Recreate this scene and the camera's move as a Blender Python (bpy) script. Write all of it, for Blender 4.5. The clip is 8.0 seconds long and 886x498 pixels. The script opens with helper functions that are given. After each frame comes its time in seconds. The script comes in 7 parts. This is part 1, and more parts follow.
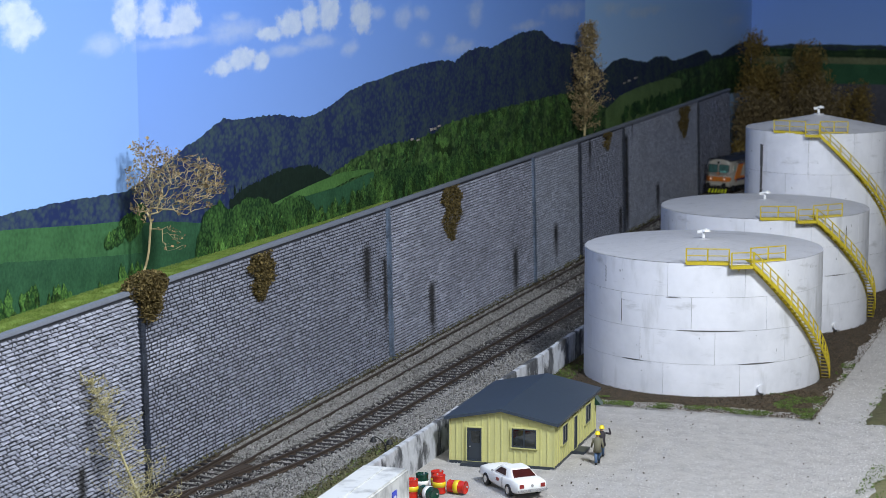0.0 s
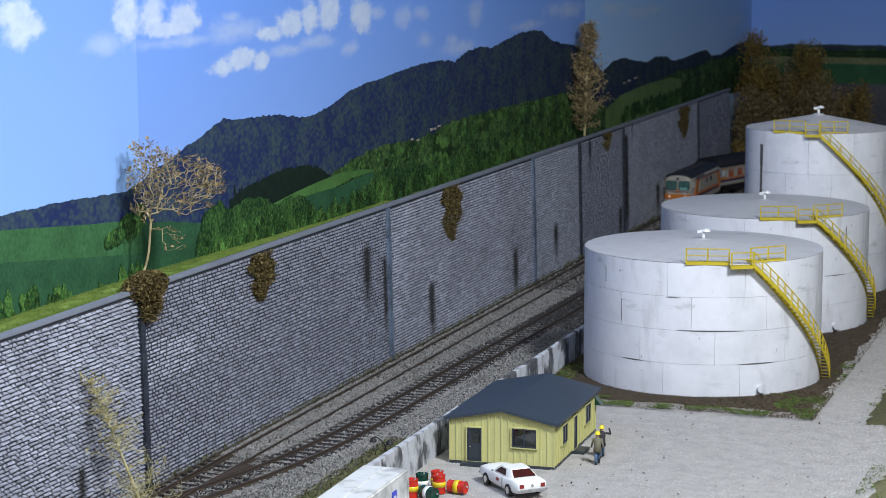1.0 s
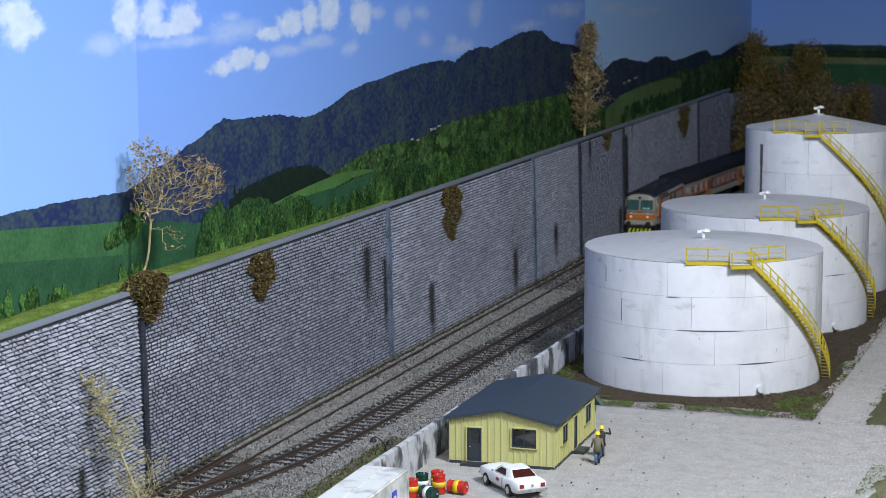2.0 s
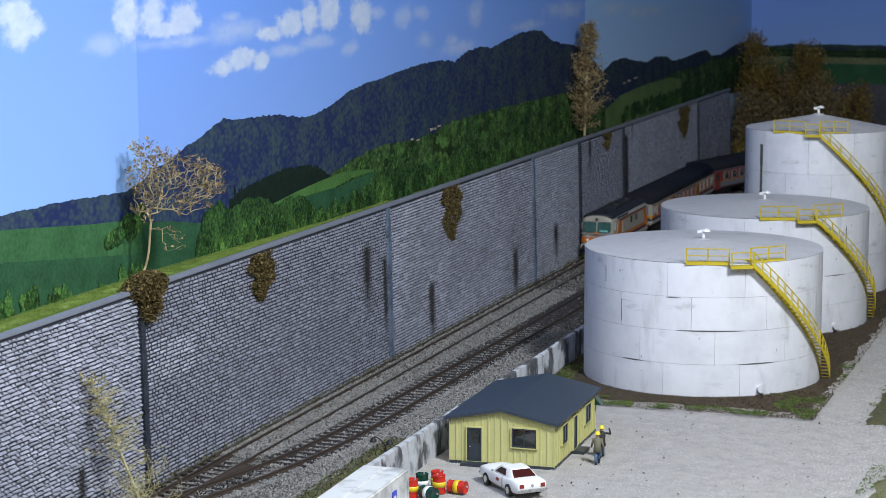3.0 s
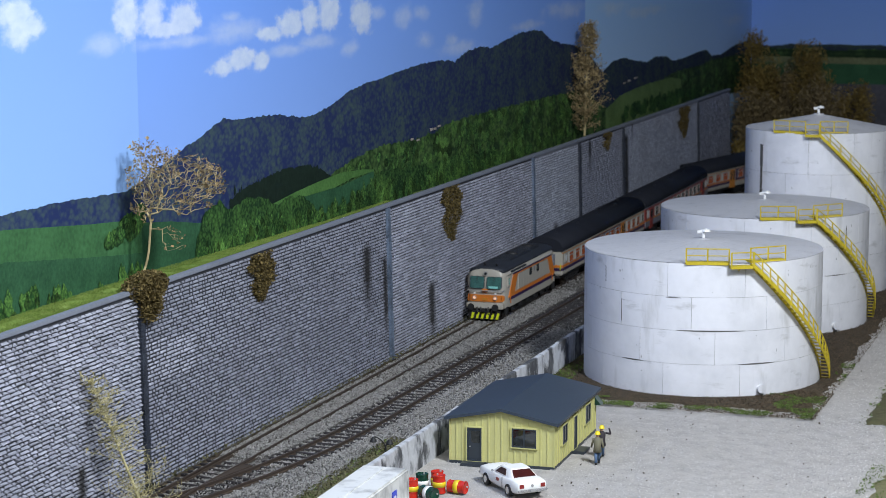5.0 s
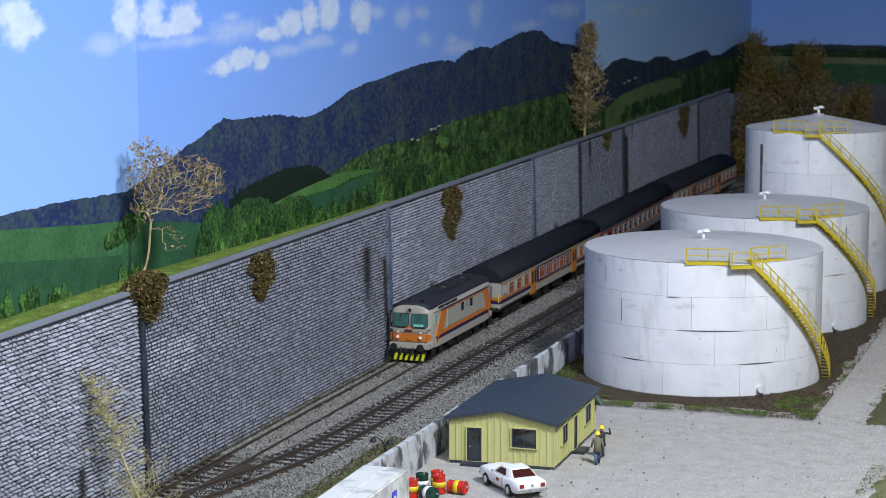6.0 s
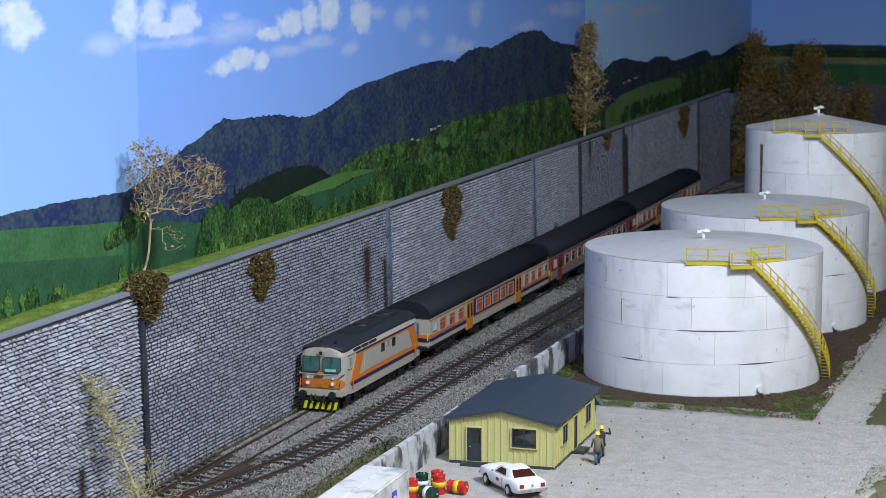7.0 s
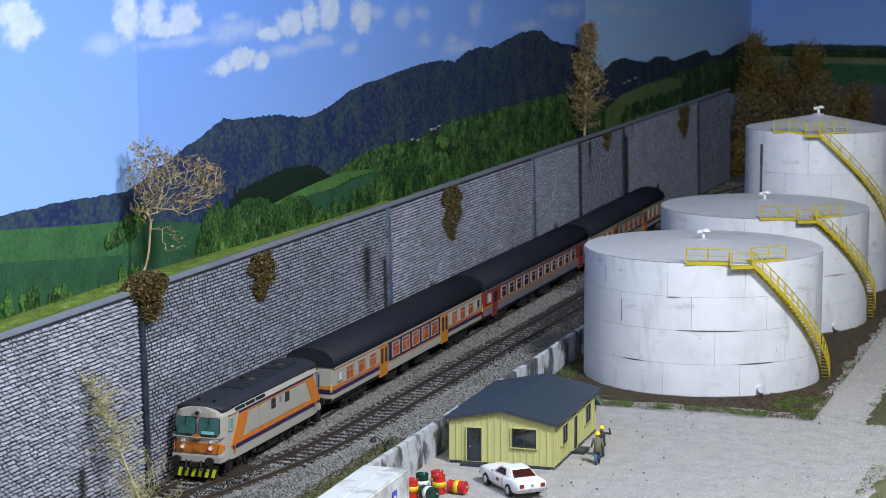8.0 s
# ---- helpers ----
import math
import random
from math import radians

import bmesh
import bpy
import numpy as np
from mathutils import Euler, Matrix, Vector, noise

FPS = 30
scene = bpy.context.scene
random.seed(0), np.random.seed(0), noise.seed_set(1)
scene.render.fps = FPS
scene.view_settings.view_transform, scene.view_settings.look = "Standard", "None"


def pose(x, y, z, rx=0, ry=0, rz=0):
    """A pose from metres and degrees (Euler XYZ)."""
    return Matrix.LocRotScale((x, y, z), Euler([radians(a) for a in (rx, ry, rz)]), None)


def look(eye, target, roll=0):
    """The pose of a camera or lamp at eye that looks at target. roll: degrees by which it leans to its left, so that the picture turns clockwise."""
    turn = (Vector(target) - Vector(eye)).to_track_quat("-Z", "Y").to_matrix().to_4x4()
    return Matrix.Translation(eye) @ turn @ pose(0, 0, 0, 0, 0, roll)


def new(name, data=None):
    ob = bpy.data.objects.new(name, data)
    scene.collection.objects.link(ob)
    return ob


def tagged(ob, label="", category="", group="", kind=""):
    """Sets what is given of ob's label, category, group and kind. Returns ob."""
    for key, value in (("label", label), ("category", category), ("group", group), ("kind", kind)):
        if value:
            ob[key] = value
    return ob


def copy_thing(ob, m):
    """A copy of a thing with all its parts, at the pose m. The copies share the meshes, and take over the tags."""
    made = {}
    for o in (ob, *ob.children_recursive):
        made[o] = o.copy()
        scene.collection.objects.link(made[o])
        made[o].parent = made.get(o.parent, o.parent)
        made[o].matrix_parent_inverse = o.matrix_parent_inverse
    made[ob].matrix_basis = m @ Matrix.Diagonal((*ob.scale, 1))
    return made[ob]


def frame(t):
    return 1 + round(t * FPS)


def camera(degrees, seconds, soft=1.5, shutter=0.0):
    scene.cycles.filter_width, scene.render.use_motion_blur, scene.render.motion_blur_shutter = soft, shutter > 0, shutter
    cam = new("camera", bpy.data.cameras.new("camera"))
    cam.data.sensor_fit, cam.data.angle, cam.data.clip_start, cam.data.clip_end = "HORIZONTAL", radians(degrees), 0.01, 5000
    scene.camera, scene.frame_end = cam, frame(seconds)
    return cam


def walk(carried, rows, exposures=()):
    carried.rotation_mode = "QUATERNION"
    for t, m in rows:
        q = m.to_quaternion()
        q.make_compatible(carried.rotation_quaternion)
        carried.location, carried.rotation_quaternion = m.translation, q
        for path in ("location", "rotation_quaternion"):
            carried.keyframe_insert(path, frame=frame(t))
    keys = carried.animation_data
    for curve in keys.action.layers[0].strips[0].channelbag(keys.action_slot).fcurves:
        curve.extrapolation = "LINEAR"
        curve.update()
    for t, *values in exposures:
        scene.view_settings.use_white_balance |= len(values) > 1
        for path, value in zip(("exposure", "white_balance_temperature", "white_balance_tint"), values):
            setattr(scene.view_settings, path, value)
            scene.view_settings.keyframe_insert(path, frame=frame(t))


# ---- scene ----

# A model railway at 1:87, built at its true size in metres. y runs along the track away from the camera,
# x to the right of the main track, z up from the rail tops.
cam = camera(23.26, 8.0, soft=0.85)
cam.data.dof.use_dof, cam.data.dof.focus_distance, cam.data.dof.aperture_fstop = True, 1.25, 36.0
EYE = (0.508, 0.0, 0.3003)
walk(cam, [(0.0, look(EYE, (0.1237, 1.1234, 0.1265))), (8.0, look(EYE, (0.1237, 1.1234, 0.1265)))],
     exposures=[(0.0, 0.0), (8.0, 0.0)])

# ---- world and lamps ----
world = bpy.data.worlds.new("room_air")
scene.world = world
world.use_nodes = True
world.node_tree.nodes["Background"].inputs["Color"].default_value = (0.75, 0.85, 1.0, 1)
world.node_tree.nodes["Background"].inputs["Strength"].default_value = 0.05


def area_lamp(name, eye, target, sx, sy, watts, colour):
    data = bpy.data.lights.new(name, "AREA")
    data.shape, data.size, data.size_y, data.energy, data.color = "RECTANGLE", sx, sy, watts, colour
    ob = new(name, data)
    ob.matrix_basis = look(eye, target)
    return ob


area_lamp("ceiling_light_main", (0.66, 0.76, 0.74), (0.03, 1.25, 0.05), 0.14, 0.14, 12.0, (0.885, 0.94, 1.0))
# Unseen fill lamp, added to brighten the tanks' left sides.
area_lamp("front_fill_light", (0.34, 0.20, 0.85), (0.08, 1.30, 0.05), 0.3, 0.3, 4.5, (0.885, 0.94, 1.0))


# ---- materials ----
def mat(name, colour, rough=0.6, metal=0.0, vary=0.12, scale=60.0, bump=0.0, bump_scale=400.0, spec=0.5, spread=0.0, tint=None):
    """A surface with two scales of variation, fine relief and, where asked, a change from piece to piece."""
    m = bpy.data.materials.new(name)
    m.use_nodes = True
    nt = m.node_tree
    b = nt.nodes["Principled BSDF"]
    b.inputs["Roughness"].default_value, b.inputs["Metallic"].default_value = rough, metal
    b.inputs["Specular IOR Level"].default_value = spec
    co = nt.nodes.new("ShaderNodeTexCoord")
    n1, n2 = nt.nodes.new("ShaderNodeTexNoise"), nt.nodes.new("ShaderNodeTexNoise")
    n1.inputs["Scale"].default_value, n1.inputs["Detail"].default_value = scale, 4
    n2.inputs["Scale"].default_value, n2.inputs["Detail"].default_value = scale * 9, 3
    mixn = nt.nodes.new("ShaderNodeMath")
    mixn.operation = "ADD"
    for n in (n1, n2):
        nt.links.new(co.outputs["Object"], n.inputs["Vector"])
    nt.links.new(n1.outputs["Fac"], mixn.inputs[0])
    nt.links.new(n2.outputs["Fac"], mixn.inputs[1])
    ramp = nt.nodes.new("ShaderNodeMapRange")
    ramp.inputs["From Min"].default_value, ramp.inputs["From Max"].default_value = 0.6, 1.4
    nt.links.new(mixn.outputs[0], ramp.inputs["Value"])
    mix = nt.nodes.new("ShaderNodeMix")
    mix.data_type = "RGBA"
    lo = [max(0, c * (1 - vary)) for c in colour]
    hi = tint if tint else [min(1, c * (1 + vary)) for c in colour]
    mix.inputs[6].default_value, mix.inputs[7].default_value = (*lo, 1), (*hi, 1)
    nt.links.new(ramp.outputs[0], mix.inputs[0])
    out = mix.outputs[2]
    if spread:
        info, geo = nt.nodes.new("ShaderNodeObjectInfo"), nt.nodes.new("ShaderNodeNewGeometry")
        add = nt.nodes.new("ShaderNodeMath")
        add.operation = "ADD"
        nt.links.new(info.outputs["Random"], add.inputs[0])
        nt.links.new(geo.outputs["Random Per Island"], add.inputs[1])
        frac = nt.nodes.new("ShaderNodeMath")
        frac.operation = "FRACT"
        nt.links.new(add.outputs[0], frac.inputs[0])
        rng = nt.nodes.new("ShaderNodeMapRange")
        rng.inputs["To Min"].default_value, rng.inputs["To Max"].default_value = 1 - spread, 1 + spread
        nt.links.new(frac.outputs[0], rng.inputs["Value"])
        hsv = nt.nodes.new("ShaderNodeHueSaturation")
        nt.links.new(out, hsv.inputs["Color"])
        nt.links.new(rng.outputs[0], hsv.inputs["Value"])
        out = hsv.outputs["Color"]
    nt.links.new(out, b.inputs["Base Color"])
    if bump:
        n3 = nt.nodes.new("ShaderNodeTexNoise")
        n3.inputs["Scale"].default_value, n3.inputs["Detail"].default_value = bump_scale, 4
        nt.links.new(co.outputs["Object"], n3.inputs["Vector"])
        bp = nt.nodes.new("ShaderNodeBump")
        bp.inputs["Strength"].default_value, bp.inputs["Distance"].default_value = bump, 0.001
        nt.links.new(n3.outputs["Fac"], bp.inputs["Height"])
        nt.links.new(bp.outputs["Normal"], b.inputs["Normal"])
    return m


def glow_mat(name, colour, strength):
    m = mat(name, colour, 0.3, vary=0.02)
    b = m.node_tree.nodes["Principled BSDF"]
    b.inputs["Emission Color"].default_value = (*colour, 1)
    b.inputs["Emission Strength"].default_value = strength
    return m


# dark run-off streaks on the tall wall: place along it, upper and lower end, half width
STREAKS = ((1.386, 0.088, 0.044, 0.0115), (1.520, 0.042, -0.004, 0.0120), (1.737, 0.038, -0.004, 0.0120), (1.8635, 0.043, 0.012, 0.010), (0.967, 0.030, -0.004, 0.007),
           (2.265, 0.036, 0.003, 0.012), (2.154, 0.112, 0.094, 0.005), (1.985, 0.108, 0.08, 0.008), (1.421, 0.075, 0.02, 0.006), (2.128, 0.10, 0.0, 0.012), (2.10, 0.03, -0.004, 0.010))


def add_streaks(m, depth=0.85):
    """Lays the run-off streaks over a wall material, with ragged edges."""
    nt = m.node_tree
    b = nt.nodes["Principled BSDF"]
    src = b.inputs["Base Color"].links[0].from_socket

    def math_node(op, x, y=None, clamp=False):
        n = nt.nodes.new("ShaderNodeMath")
        n.operation, n.use_clamp = op, clamp
        for k, v in enumerate((x, y)):
            if v is None:
                continue
            if isinstance(v, (int, float)):
                n.inputs[k].default_value = v
            else:
                nt.links.new(v, n.inputs[k])
        return n.outputs[0]
    geo, sep, nz = nt.nodes.new("ShaderNodeNewGeometry"), nt.nodes.new("ShaderNodeSeparateXYZ"), nt.nodes.new("ShaderNodeTexNoise")
    nz.inputs["Scale"].default_value, nz.inputs["Detail"].default_value = 160, 3
    nt.links.new(geo.outputs["Position"], nz.inputs["Vector"])
    nt.links.new(geo.outputs["Position"], sep.inputs[0])
    y, z = sep.outputs["Y"], sep.outputs["Z"]
    total = None
    for y0, zt, zb, w in STREAKS:
        across = math_node("SUBTRACT", 1.0, math_node("DIVIDE", math_node("ABSOLUTE", math_node("SUBTRACT", y, y0)), w), True)
        up = math_node("DIVIDE", math_node("SUBTRACT", zt, z), 0.006, True)
        down = math_node("DIVIDE", math_node("SUBTRACT", z, zb - 0.012), 0.030, True)
        v = math_node("MULTIPLY", math_node("MULTIPLY", across, up), down)
        total = v if total is None else math_node("MAXIMUM", total, v)
    amount = math_node("MULTIPLY", math_node("MULTIPLY", total, math_node("ADD", nz.outputs["Fac"], 0.75)), depth * 1.25, True)
    mix = nt.nodes.new("ShaderNodeMix")
    mix.data_type = "RGBA"
    nt.links.new(amount, mix.inputs[0])
    nt.links.new(src, mix.inputs[6])
    mix.inputs[7].default_value = (0.012, 0.012, 0.015, 1)
    nt.links.new(mix.outputs[2], b.inputs["Base Color"])
    rough = nt.nodes.new("ShaderNodeMapRange")
    rough.inputs["To Min"].default_value, rough.inputs["To Max"].default_value = b.inputs["Roughness"].default_value, 0.9
    nt.links.new(amount, rough.inputs["Value"])
    nt.links.new(rough.outputs[0], b.inputs["Roughness"])


M_BRICK = mat("grey_brick", (0.255, 0.268, 0.330), 0.29, vary=0.18, scale=25, bump=0.5, bump_scale=750, spec=0.7, spread=0.16)
# Glossier blocks; the lightened base colour also paints in their sheen.
M_BRICKGLOSS = mat("glossy_lightened_block", (0.36, 0.375, 0.45), 0.20, vary=0.28, scale=25, bump=0.6, bump_scale=750, spec=1.0, spread=0.18)
# Smoother blocks and mortar; the paler colour stands in for light they catch.
M_BRICKLIT = mat("lit_smooth_block", (0.43, 0.46, 0.54), 0.35, vary=0.22, scale=25, bump=0.15, bump_scale=900, spec=0.6, spread=0.08)
M_MORTARLIT = mat("lit_mortar", (0.20, 0.21, 0.25), 0.6, vary=0.3, scale=40)
M_MORTAR = mat("dark_mortar", (0.034, 0.036, 0.045), 0.7, vary=0.3, scale=40)
add_streaks(M_BRICK)
add_streaks(M_MORTAR)
add_streaks(M_BRICKLIT)
add_streaks(M_BRICKGLOSS)
add_streaks(M_MORTARLIT)
M_PILLAR = mat("blue_grey_pillar", (0.030, 0.036, 0.052), 0.45, vary=0.8, scale=90, bump=0.5, bump_scale=500)
M_PILLARPALE = mat("pale_blue_pillar", (0.13, 0.17, 0.24), 0.4, vary=0.75, scale=70, bump=0.5, bump_scale=500)
M_COPING = mat("grey_coping", (0.20, 0.22, 0.27), 0.6, vary=0.15, scale=40, bump=0.2)
M_PLASTER = mat("room_plaster", (0.36, 0.36, 0.37), 0.9, vary=0.05, scale=3)
M_FLOOR = mat("room_floor", (0.22, 0.18, 0.14), 0.6, vary=0.2, scale=4)
M_SAND = mat("pale_gravel", (0.482, 0.458, 0.435), 0.9, vary=0.24, scale=90, bump=0.9, bump_scale=2600, spec=0.3)
M_EARTH = mat("brown_earth", (0.070, 0.055, 0.038), 0.95, vary=0.45, scale=110, bump=1.0, bump_scale=1200, spec=0.2)
M_BALLAST = mat("grey_ballast", (0.265, 0.258, 0.248), 0.6, vary=0.35, scale=300, spread=0.42, spec=0.35)
M_BLACKBALLAST = mat("near_black_ballast", (0.035, 0.033, 0.032), 0.5, vary=0.4, scale=300, spread=0.5)
M_BALLASTBED = mat("ballast_bed", (0.13, 0.122, 0.115), 0.9, vary=0.4, scale=400, bump=1.0, bump_scale=1100, spec=0.2)
M_GRASS = mat("static_grass", (0.13, 0.24, 0.035), 0.9, vary=0.3, scale=120, spread=0.18, spec=0.2, tint=(0.26, 0.33, 0.09))
M_RAIL = mat("rusty_rail", (0.056, 0.040, 0.029), 0.6, vary=0.35, scale=120)
M_RAILTOP = mat("worn_railhead", (0.11, 0.085, 0.072), 0.4, metal=0.6, vary=0.2, scale=80)
M_SLEEPER = mat("dark_sleeper", (0.026, 0.023, 0.025), 0.8, vary=0.35, scale=200, spread=0.25)
M_TANK = mat("white_tank_paint", (0.75, 0.755, 0.80), 0.42, vary=0.045, scale=22, bump=0.05, bump_scale=200)
M_TANKROOF = mat("grey_white_roof_paint", (0.52, 0.52, 0.54), 0.55, vary=0.10, scale=30, bump=0.08, bump_scale=200)
M_VERGE = mat("olive_ground_cover", (0.115, 0.110, 0.058), 0.95, vary=0.4, scale=200, spread=0.4, spec=0.2)
M_GRIT = mat("pale_grit", (0.52, 0.505, 0.49), 0.32, vary=0.3, scale=300, spread=0.55)
M_SEAM = mat("grey_seam", (0.34, 0.34, 0.35), 0.7, vary=0.4, scale=40)
M_GRIMESHADE = mat("black_grime_and_shade", (0.10, 0.095, 0.09), 0.8, vary=0.4, scale=200)
M_YELLOW = mat("yellow_rail_paint", (0.54, 0.42, 0.025), 0.45, vary=0.18, scale=150)
M_FENCE = mat("weathered_concrete", (0.50, 0.51, 0.54), 0.85, vary=0.2, scale=30, bump=0.3, bump_scale=400)


def add_runs(m, colour, thin, tall, low, high, amount):
    """Ragged upright stains over a material: stretched noise cut at a level."""
    nt = m.node_tree
    b = nt.nodes["Principled BSDF"]
    src = b.inputs["Base Color"].links[0].from_socket
    geo, mp, nz, rng, mix = (nt.nodes.new(k) for k in ("ShaderNodeNewGeometry", "ShaderNodeMapping", "ShaderNodeTexNoise", "ShaderNodeMapRange", "ShaderNodeMix"))
    mp.inputs["Scale"].default_value = (thin, thin, tall)
    nz.inputs["Scale"].default_value, nz.inputs["Detail"].default_value, nz.inputs["Roughness"].default_value = 1.0, 6, 0.6
    rng.inputs["From Min"].default_value, rng.inputs["From Max"].default_value, rng.inputs["To Max"].default_value = low, high, amount
    mix.data_type = "RGBA"
    nt.links.new(geo.outputs["Position"], mp.inputs["Vector"])
    nt.links.new(mp.outputs[0], nz.inputs["Vector"])
    nt.links.new(nz.outputs["Fac"], rng.inputs["Value"])
    nt.links.new(rng.outputs[0], mix.inputs[0])
    nt.links.new(src, mix.inputs[6])
    mix.inputs[7].default_value = (*colour, 1)
    nt.links.new(mix.outputs[2], b.inputs["Base Color"])


add_runs(M_FENCE, (0.030, 0.032, 0.038), 42, 24, 0.49, 0.55, 0.93)
add_runs(M_FENCE, (0.22, 0.225, 0.24), 120, 60, 0.50, 0.66, 0.7)
add_runs(M_TANK, (0.36, 0.36, 0.35), 70, 14, 0.55, 0.74, 0.6)
add_runs(M_TANK, (0.30, 0.30, 0.29), 45, 130, 0.60, 0.74, 0.5)
add_runs(M_TANK, (0.55, 0.56, 0.60), 26, 26, 0.50, 0.72, 0.55)
M_TRAILER = mat("dusty_white_trailer", (0.64, 0.64, 0.62), 0.45, vary=0.04)
add_runs(M_TRAILER, (0.20, 0.20, 0.20), 55, 40, 0.52, 0.68, 0.75)
add_runs(M_TANKROOF, (0.25, 0.25, 0.25), 40, 40, 0.58, 0.75, 0.5)
M_ROOF = mat("slate_blue_roof", (0.033, 0.047, 0.068), 0.5, vary=0.1, scale=40, bump=0.05)
M_SIDING = mat("pale_yellow_siding", (0.53, 0.51, 0.215), 0.5, vary=0.06, scale=60)
M_DARKTRIM = mat("dark_slate_trim", (0.03, 0.038, 0.048), 0.45, vary=0.1)
M_WHITE = mat("white_plastic", (0.80, 0.80, 0.78), 0.4, vary=0.03)
M_CREAM = mat("warm_grey_livery", (0.40, 0.375, 0.325), 0.42, vary=0.06, scale=60)
M_ORANGE = mat("orange_livery", (0.60, 0.18, 0.025), 0.42, vary=0.06, scale=60)
M_PURPLE = mat("violet_livery", (0.034, 0.014, 0.070), 0.42, vary=0.08, scale=60)
M_RED = mat("red_livery", (0.24, 0.032, 0.026), 0.42, vary=0.1, scale=60)
M_COACHGREY = mat("slate_grey_livery", (0.18, 0.185, 0.22), 0.42, vary=0.1, scale=60)
M_TRAINROOF = mat("dark_train_roof", (0.011, 0.013, 0.020), 0.72, spec=0.3, vary=0.25, scale=60, bump=0.1)
M_LOCOROOF = mat("slate_loco_roof", (0.022, 0.026, 0.035), 0.65, spec=0.35, vary=0.2, scale=60, bump=0.1)
M_BLACK = mat("black_underframe", (0.012, 0.012, 0.013), 0.6, vary=0.3)
M_LIME = mat("warning_yellow", (0.62, 0.68, 0.02), 0.45, vary=0.05)
M_TWIG = mat("dry_twig", (0.45, 0.36, 0.19), 0.85, vary=0.25, scale=150, spread=0.3)
M_LEAF_DRY = mat("dry_leaf", (0.25, 0.175, 0.08), 0.9, vary=0.3, scale=300, spread=0.5)
M_LITTER = mat("brown_ground_litter", (0.105, 0.078, 0.052), 0.95, vary=0.35, scale=200, spread=0.6, spec=0.2)
M_IVY = mat("brown_ivy", (0.13, 0.098, 0.038), 0.9, vary=0.3, scale=300, spread=0.55, spec=0.2)
M_AUTUMN = mat("autumn_foliage", (0.25, 0.18, 0.055), 0.9, vary=0.4, scale=60, spread=0.2, spec=0.2)
M_GREENLEAF = mat("green_foliage", (0.10, 0.145, 0.035), 0.9, vary=0.4, scale=120, spread=0.5, spec=0.2)

M_OFFICEGLASS = mat("dark_reflecting_glass", (0.018, 0.021, 0.021), 0.06, vary=0.2, spec=0.8)
M_DARKGREEN = mat("dark_green_paint", (0.012, 0.045, 0.03), 0.35, vary=0.1)
M_BLUE = mat("bright_blue_print", (0.03, 0.06, 0.55), 0.4, vary=0.05)
M_DRUMRED = mat("glossy_red_drum", (0.50, 0.025, 0.012), 0.22, vary=0.08, scale=200)
M_DRUMGREEN = mat("glossy_green_drum", (0.008, 0.045, 0.028), 0.22, vary=0.1, scale=200)
M_DRUMYELLOW = mat("yellow_drum_band", (0.72, 0.52, 0.02), 0.25, vary=0.05)
M_REDGLASS = mat("red_tinted_glass", (0.055, 0.012, 0.010), 0.08, vary=0.3, scale=200, spec=0.8)
M_GLASSCAR = mat("car_glass", (0.05, 0.025, 0.022), 0.08, vary=0.2, spec=0.8)
M_TAIL = mat("red_lamp", (0.22, 0.02, 0.016), 0.3, vary=0.05)
M_TYRE = mat("tyre_rubber", (0.015, 0.015, 0.016), 0.7, vary=0.2)
M_COACHGREY2 = mat("grey_line", (0.3, 0.3, 0.3), 0.5, vary=0.1)
M_SILVER2 = mat("bright_chrome", (0.6, 0.6, 0.6), 0.25, metal=0.8, vary=0.05)
M_SKIN = mat("painted_face", (0.45, 0.27, 0.18), 0.6, vary=0.1)
M_HELMET = mat("yellow_helmet", (0.80, 0.66, 0.02), 0.35, vary=0.05)
M_COAT = mat("olive_coat", (0.16, 0.15, 0.10), 0.8, vary=0.2, scale=300)
M_JACKET = mat("dark_jacket", (0.03, 0.025, 0.03), 0.8, vary=0.2, scale=300)
M_JEANS = mat("blue_trousers", (0.10, 0.17, 0.30), 0.8, vary=0.2, scale=300)
M_STRAW = mat("straw_stalk", (0.56, 0.50, 0.27), 0.8, vary=0.25, scale=200)
M_STRAWLEAF = mat("straw_leaf", (0.30, 0.27, 0.10), 0.85, vary=0.3, scale=300, spread=0.4)
M_TAN = mat("tan_leaf", (0.30, 0.225, 0.11), 0.9, vary=0.3, scale=200, spread=0.5)
M_TWIGDARK = mat("dark_twig", (0.10, 0.075, 0.045), 0.9, vary=0.25, scale=150)
M_BROWNTREE = mat("brown_foliage", (0.26, 0.20, 0.105), 0.9, vary=0.35, scale=60, spread=0.2, spec=0.2)
M_GLASSDARK = mat("dark_window_glass", (0.015, 0.02, 0.022), 0.08, vary=0.05, spec=0.8)
M_GLASSTEAL = mat("teal_window_glass", (0.045, 0.12, 0.11), 0.08, vary=0.5, scale=120, spec=0.8)
M_TEALPANE = mat("pale_teal_pane", (0.11, 0.34, 0.31), 0.12, vary=0.2, spec=0.8)
M_TEALDESK = mat("teal_cab_blind", (0.20, 0.52, 0.48), 0.5, vary=0.1)
M_CURTAIN = mat("orange_curtain", (0.16, 0.022, 0.008), 0.15, vary=1.0, scale=190, tint=(0.95, 0.22, 0.065))
M_SILVER = mat("silver_trim", (0.34, 0.33, 0.31), 0.4, metal=0.1, vary=0.1)
M_DOORORANGE = mat("ochre_door", (0.52, 0.20, 0.025), 0.45, vary=0.08)
M_LAMP = glow_mat("warm_headlamp", (1.0, 0.52, 0.32), 0.45)
M_FROST = mat("frosted_pane", (0.62, 0.66, 0.70), 0.3, vary=0.05)

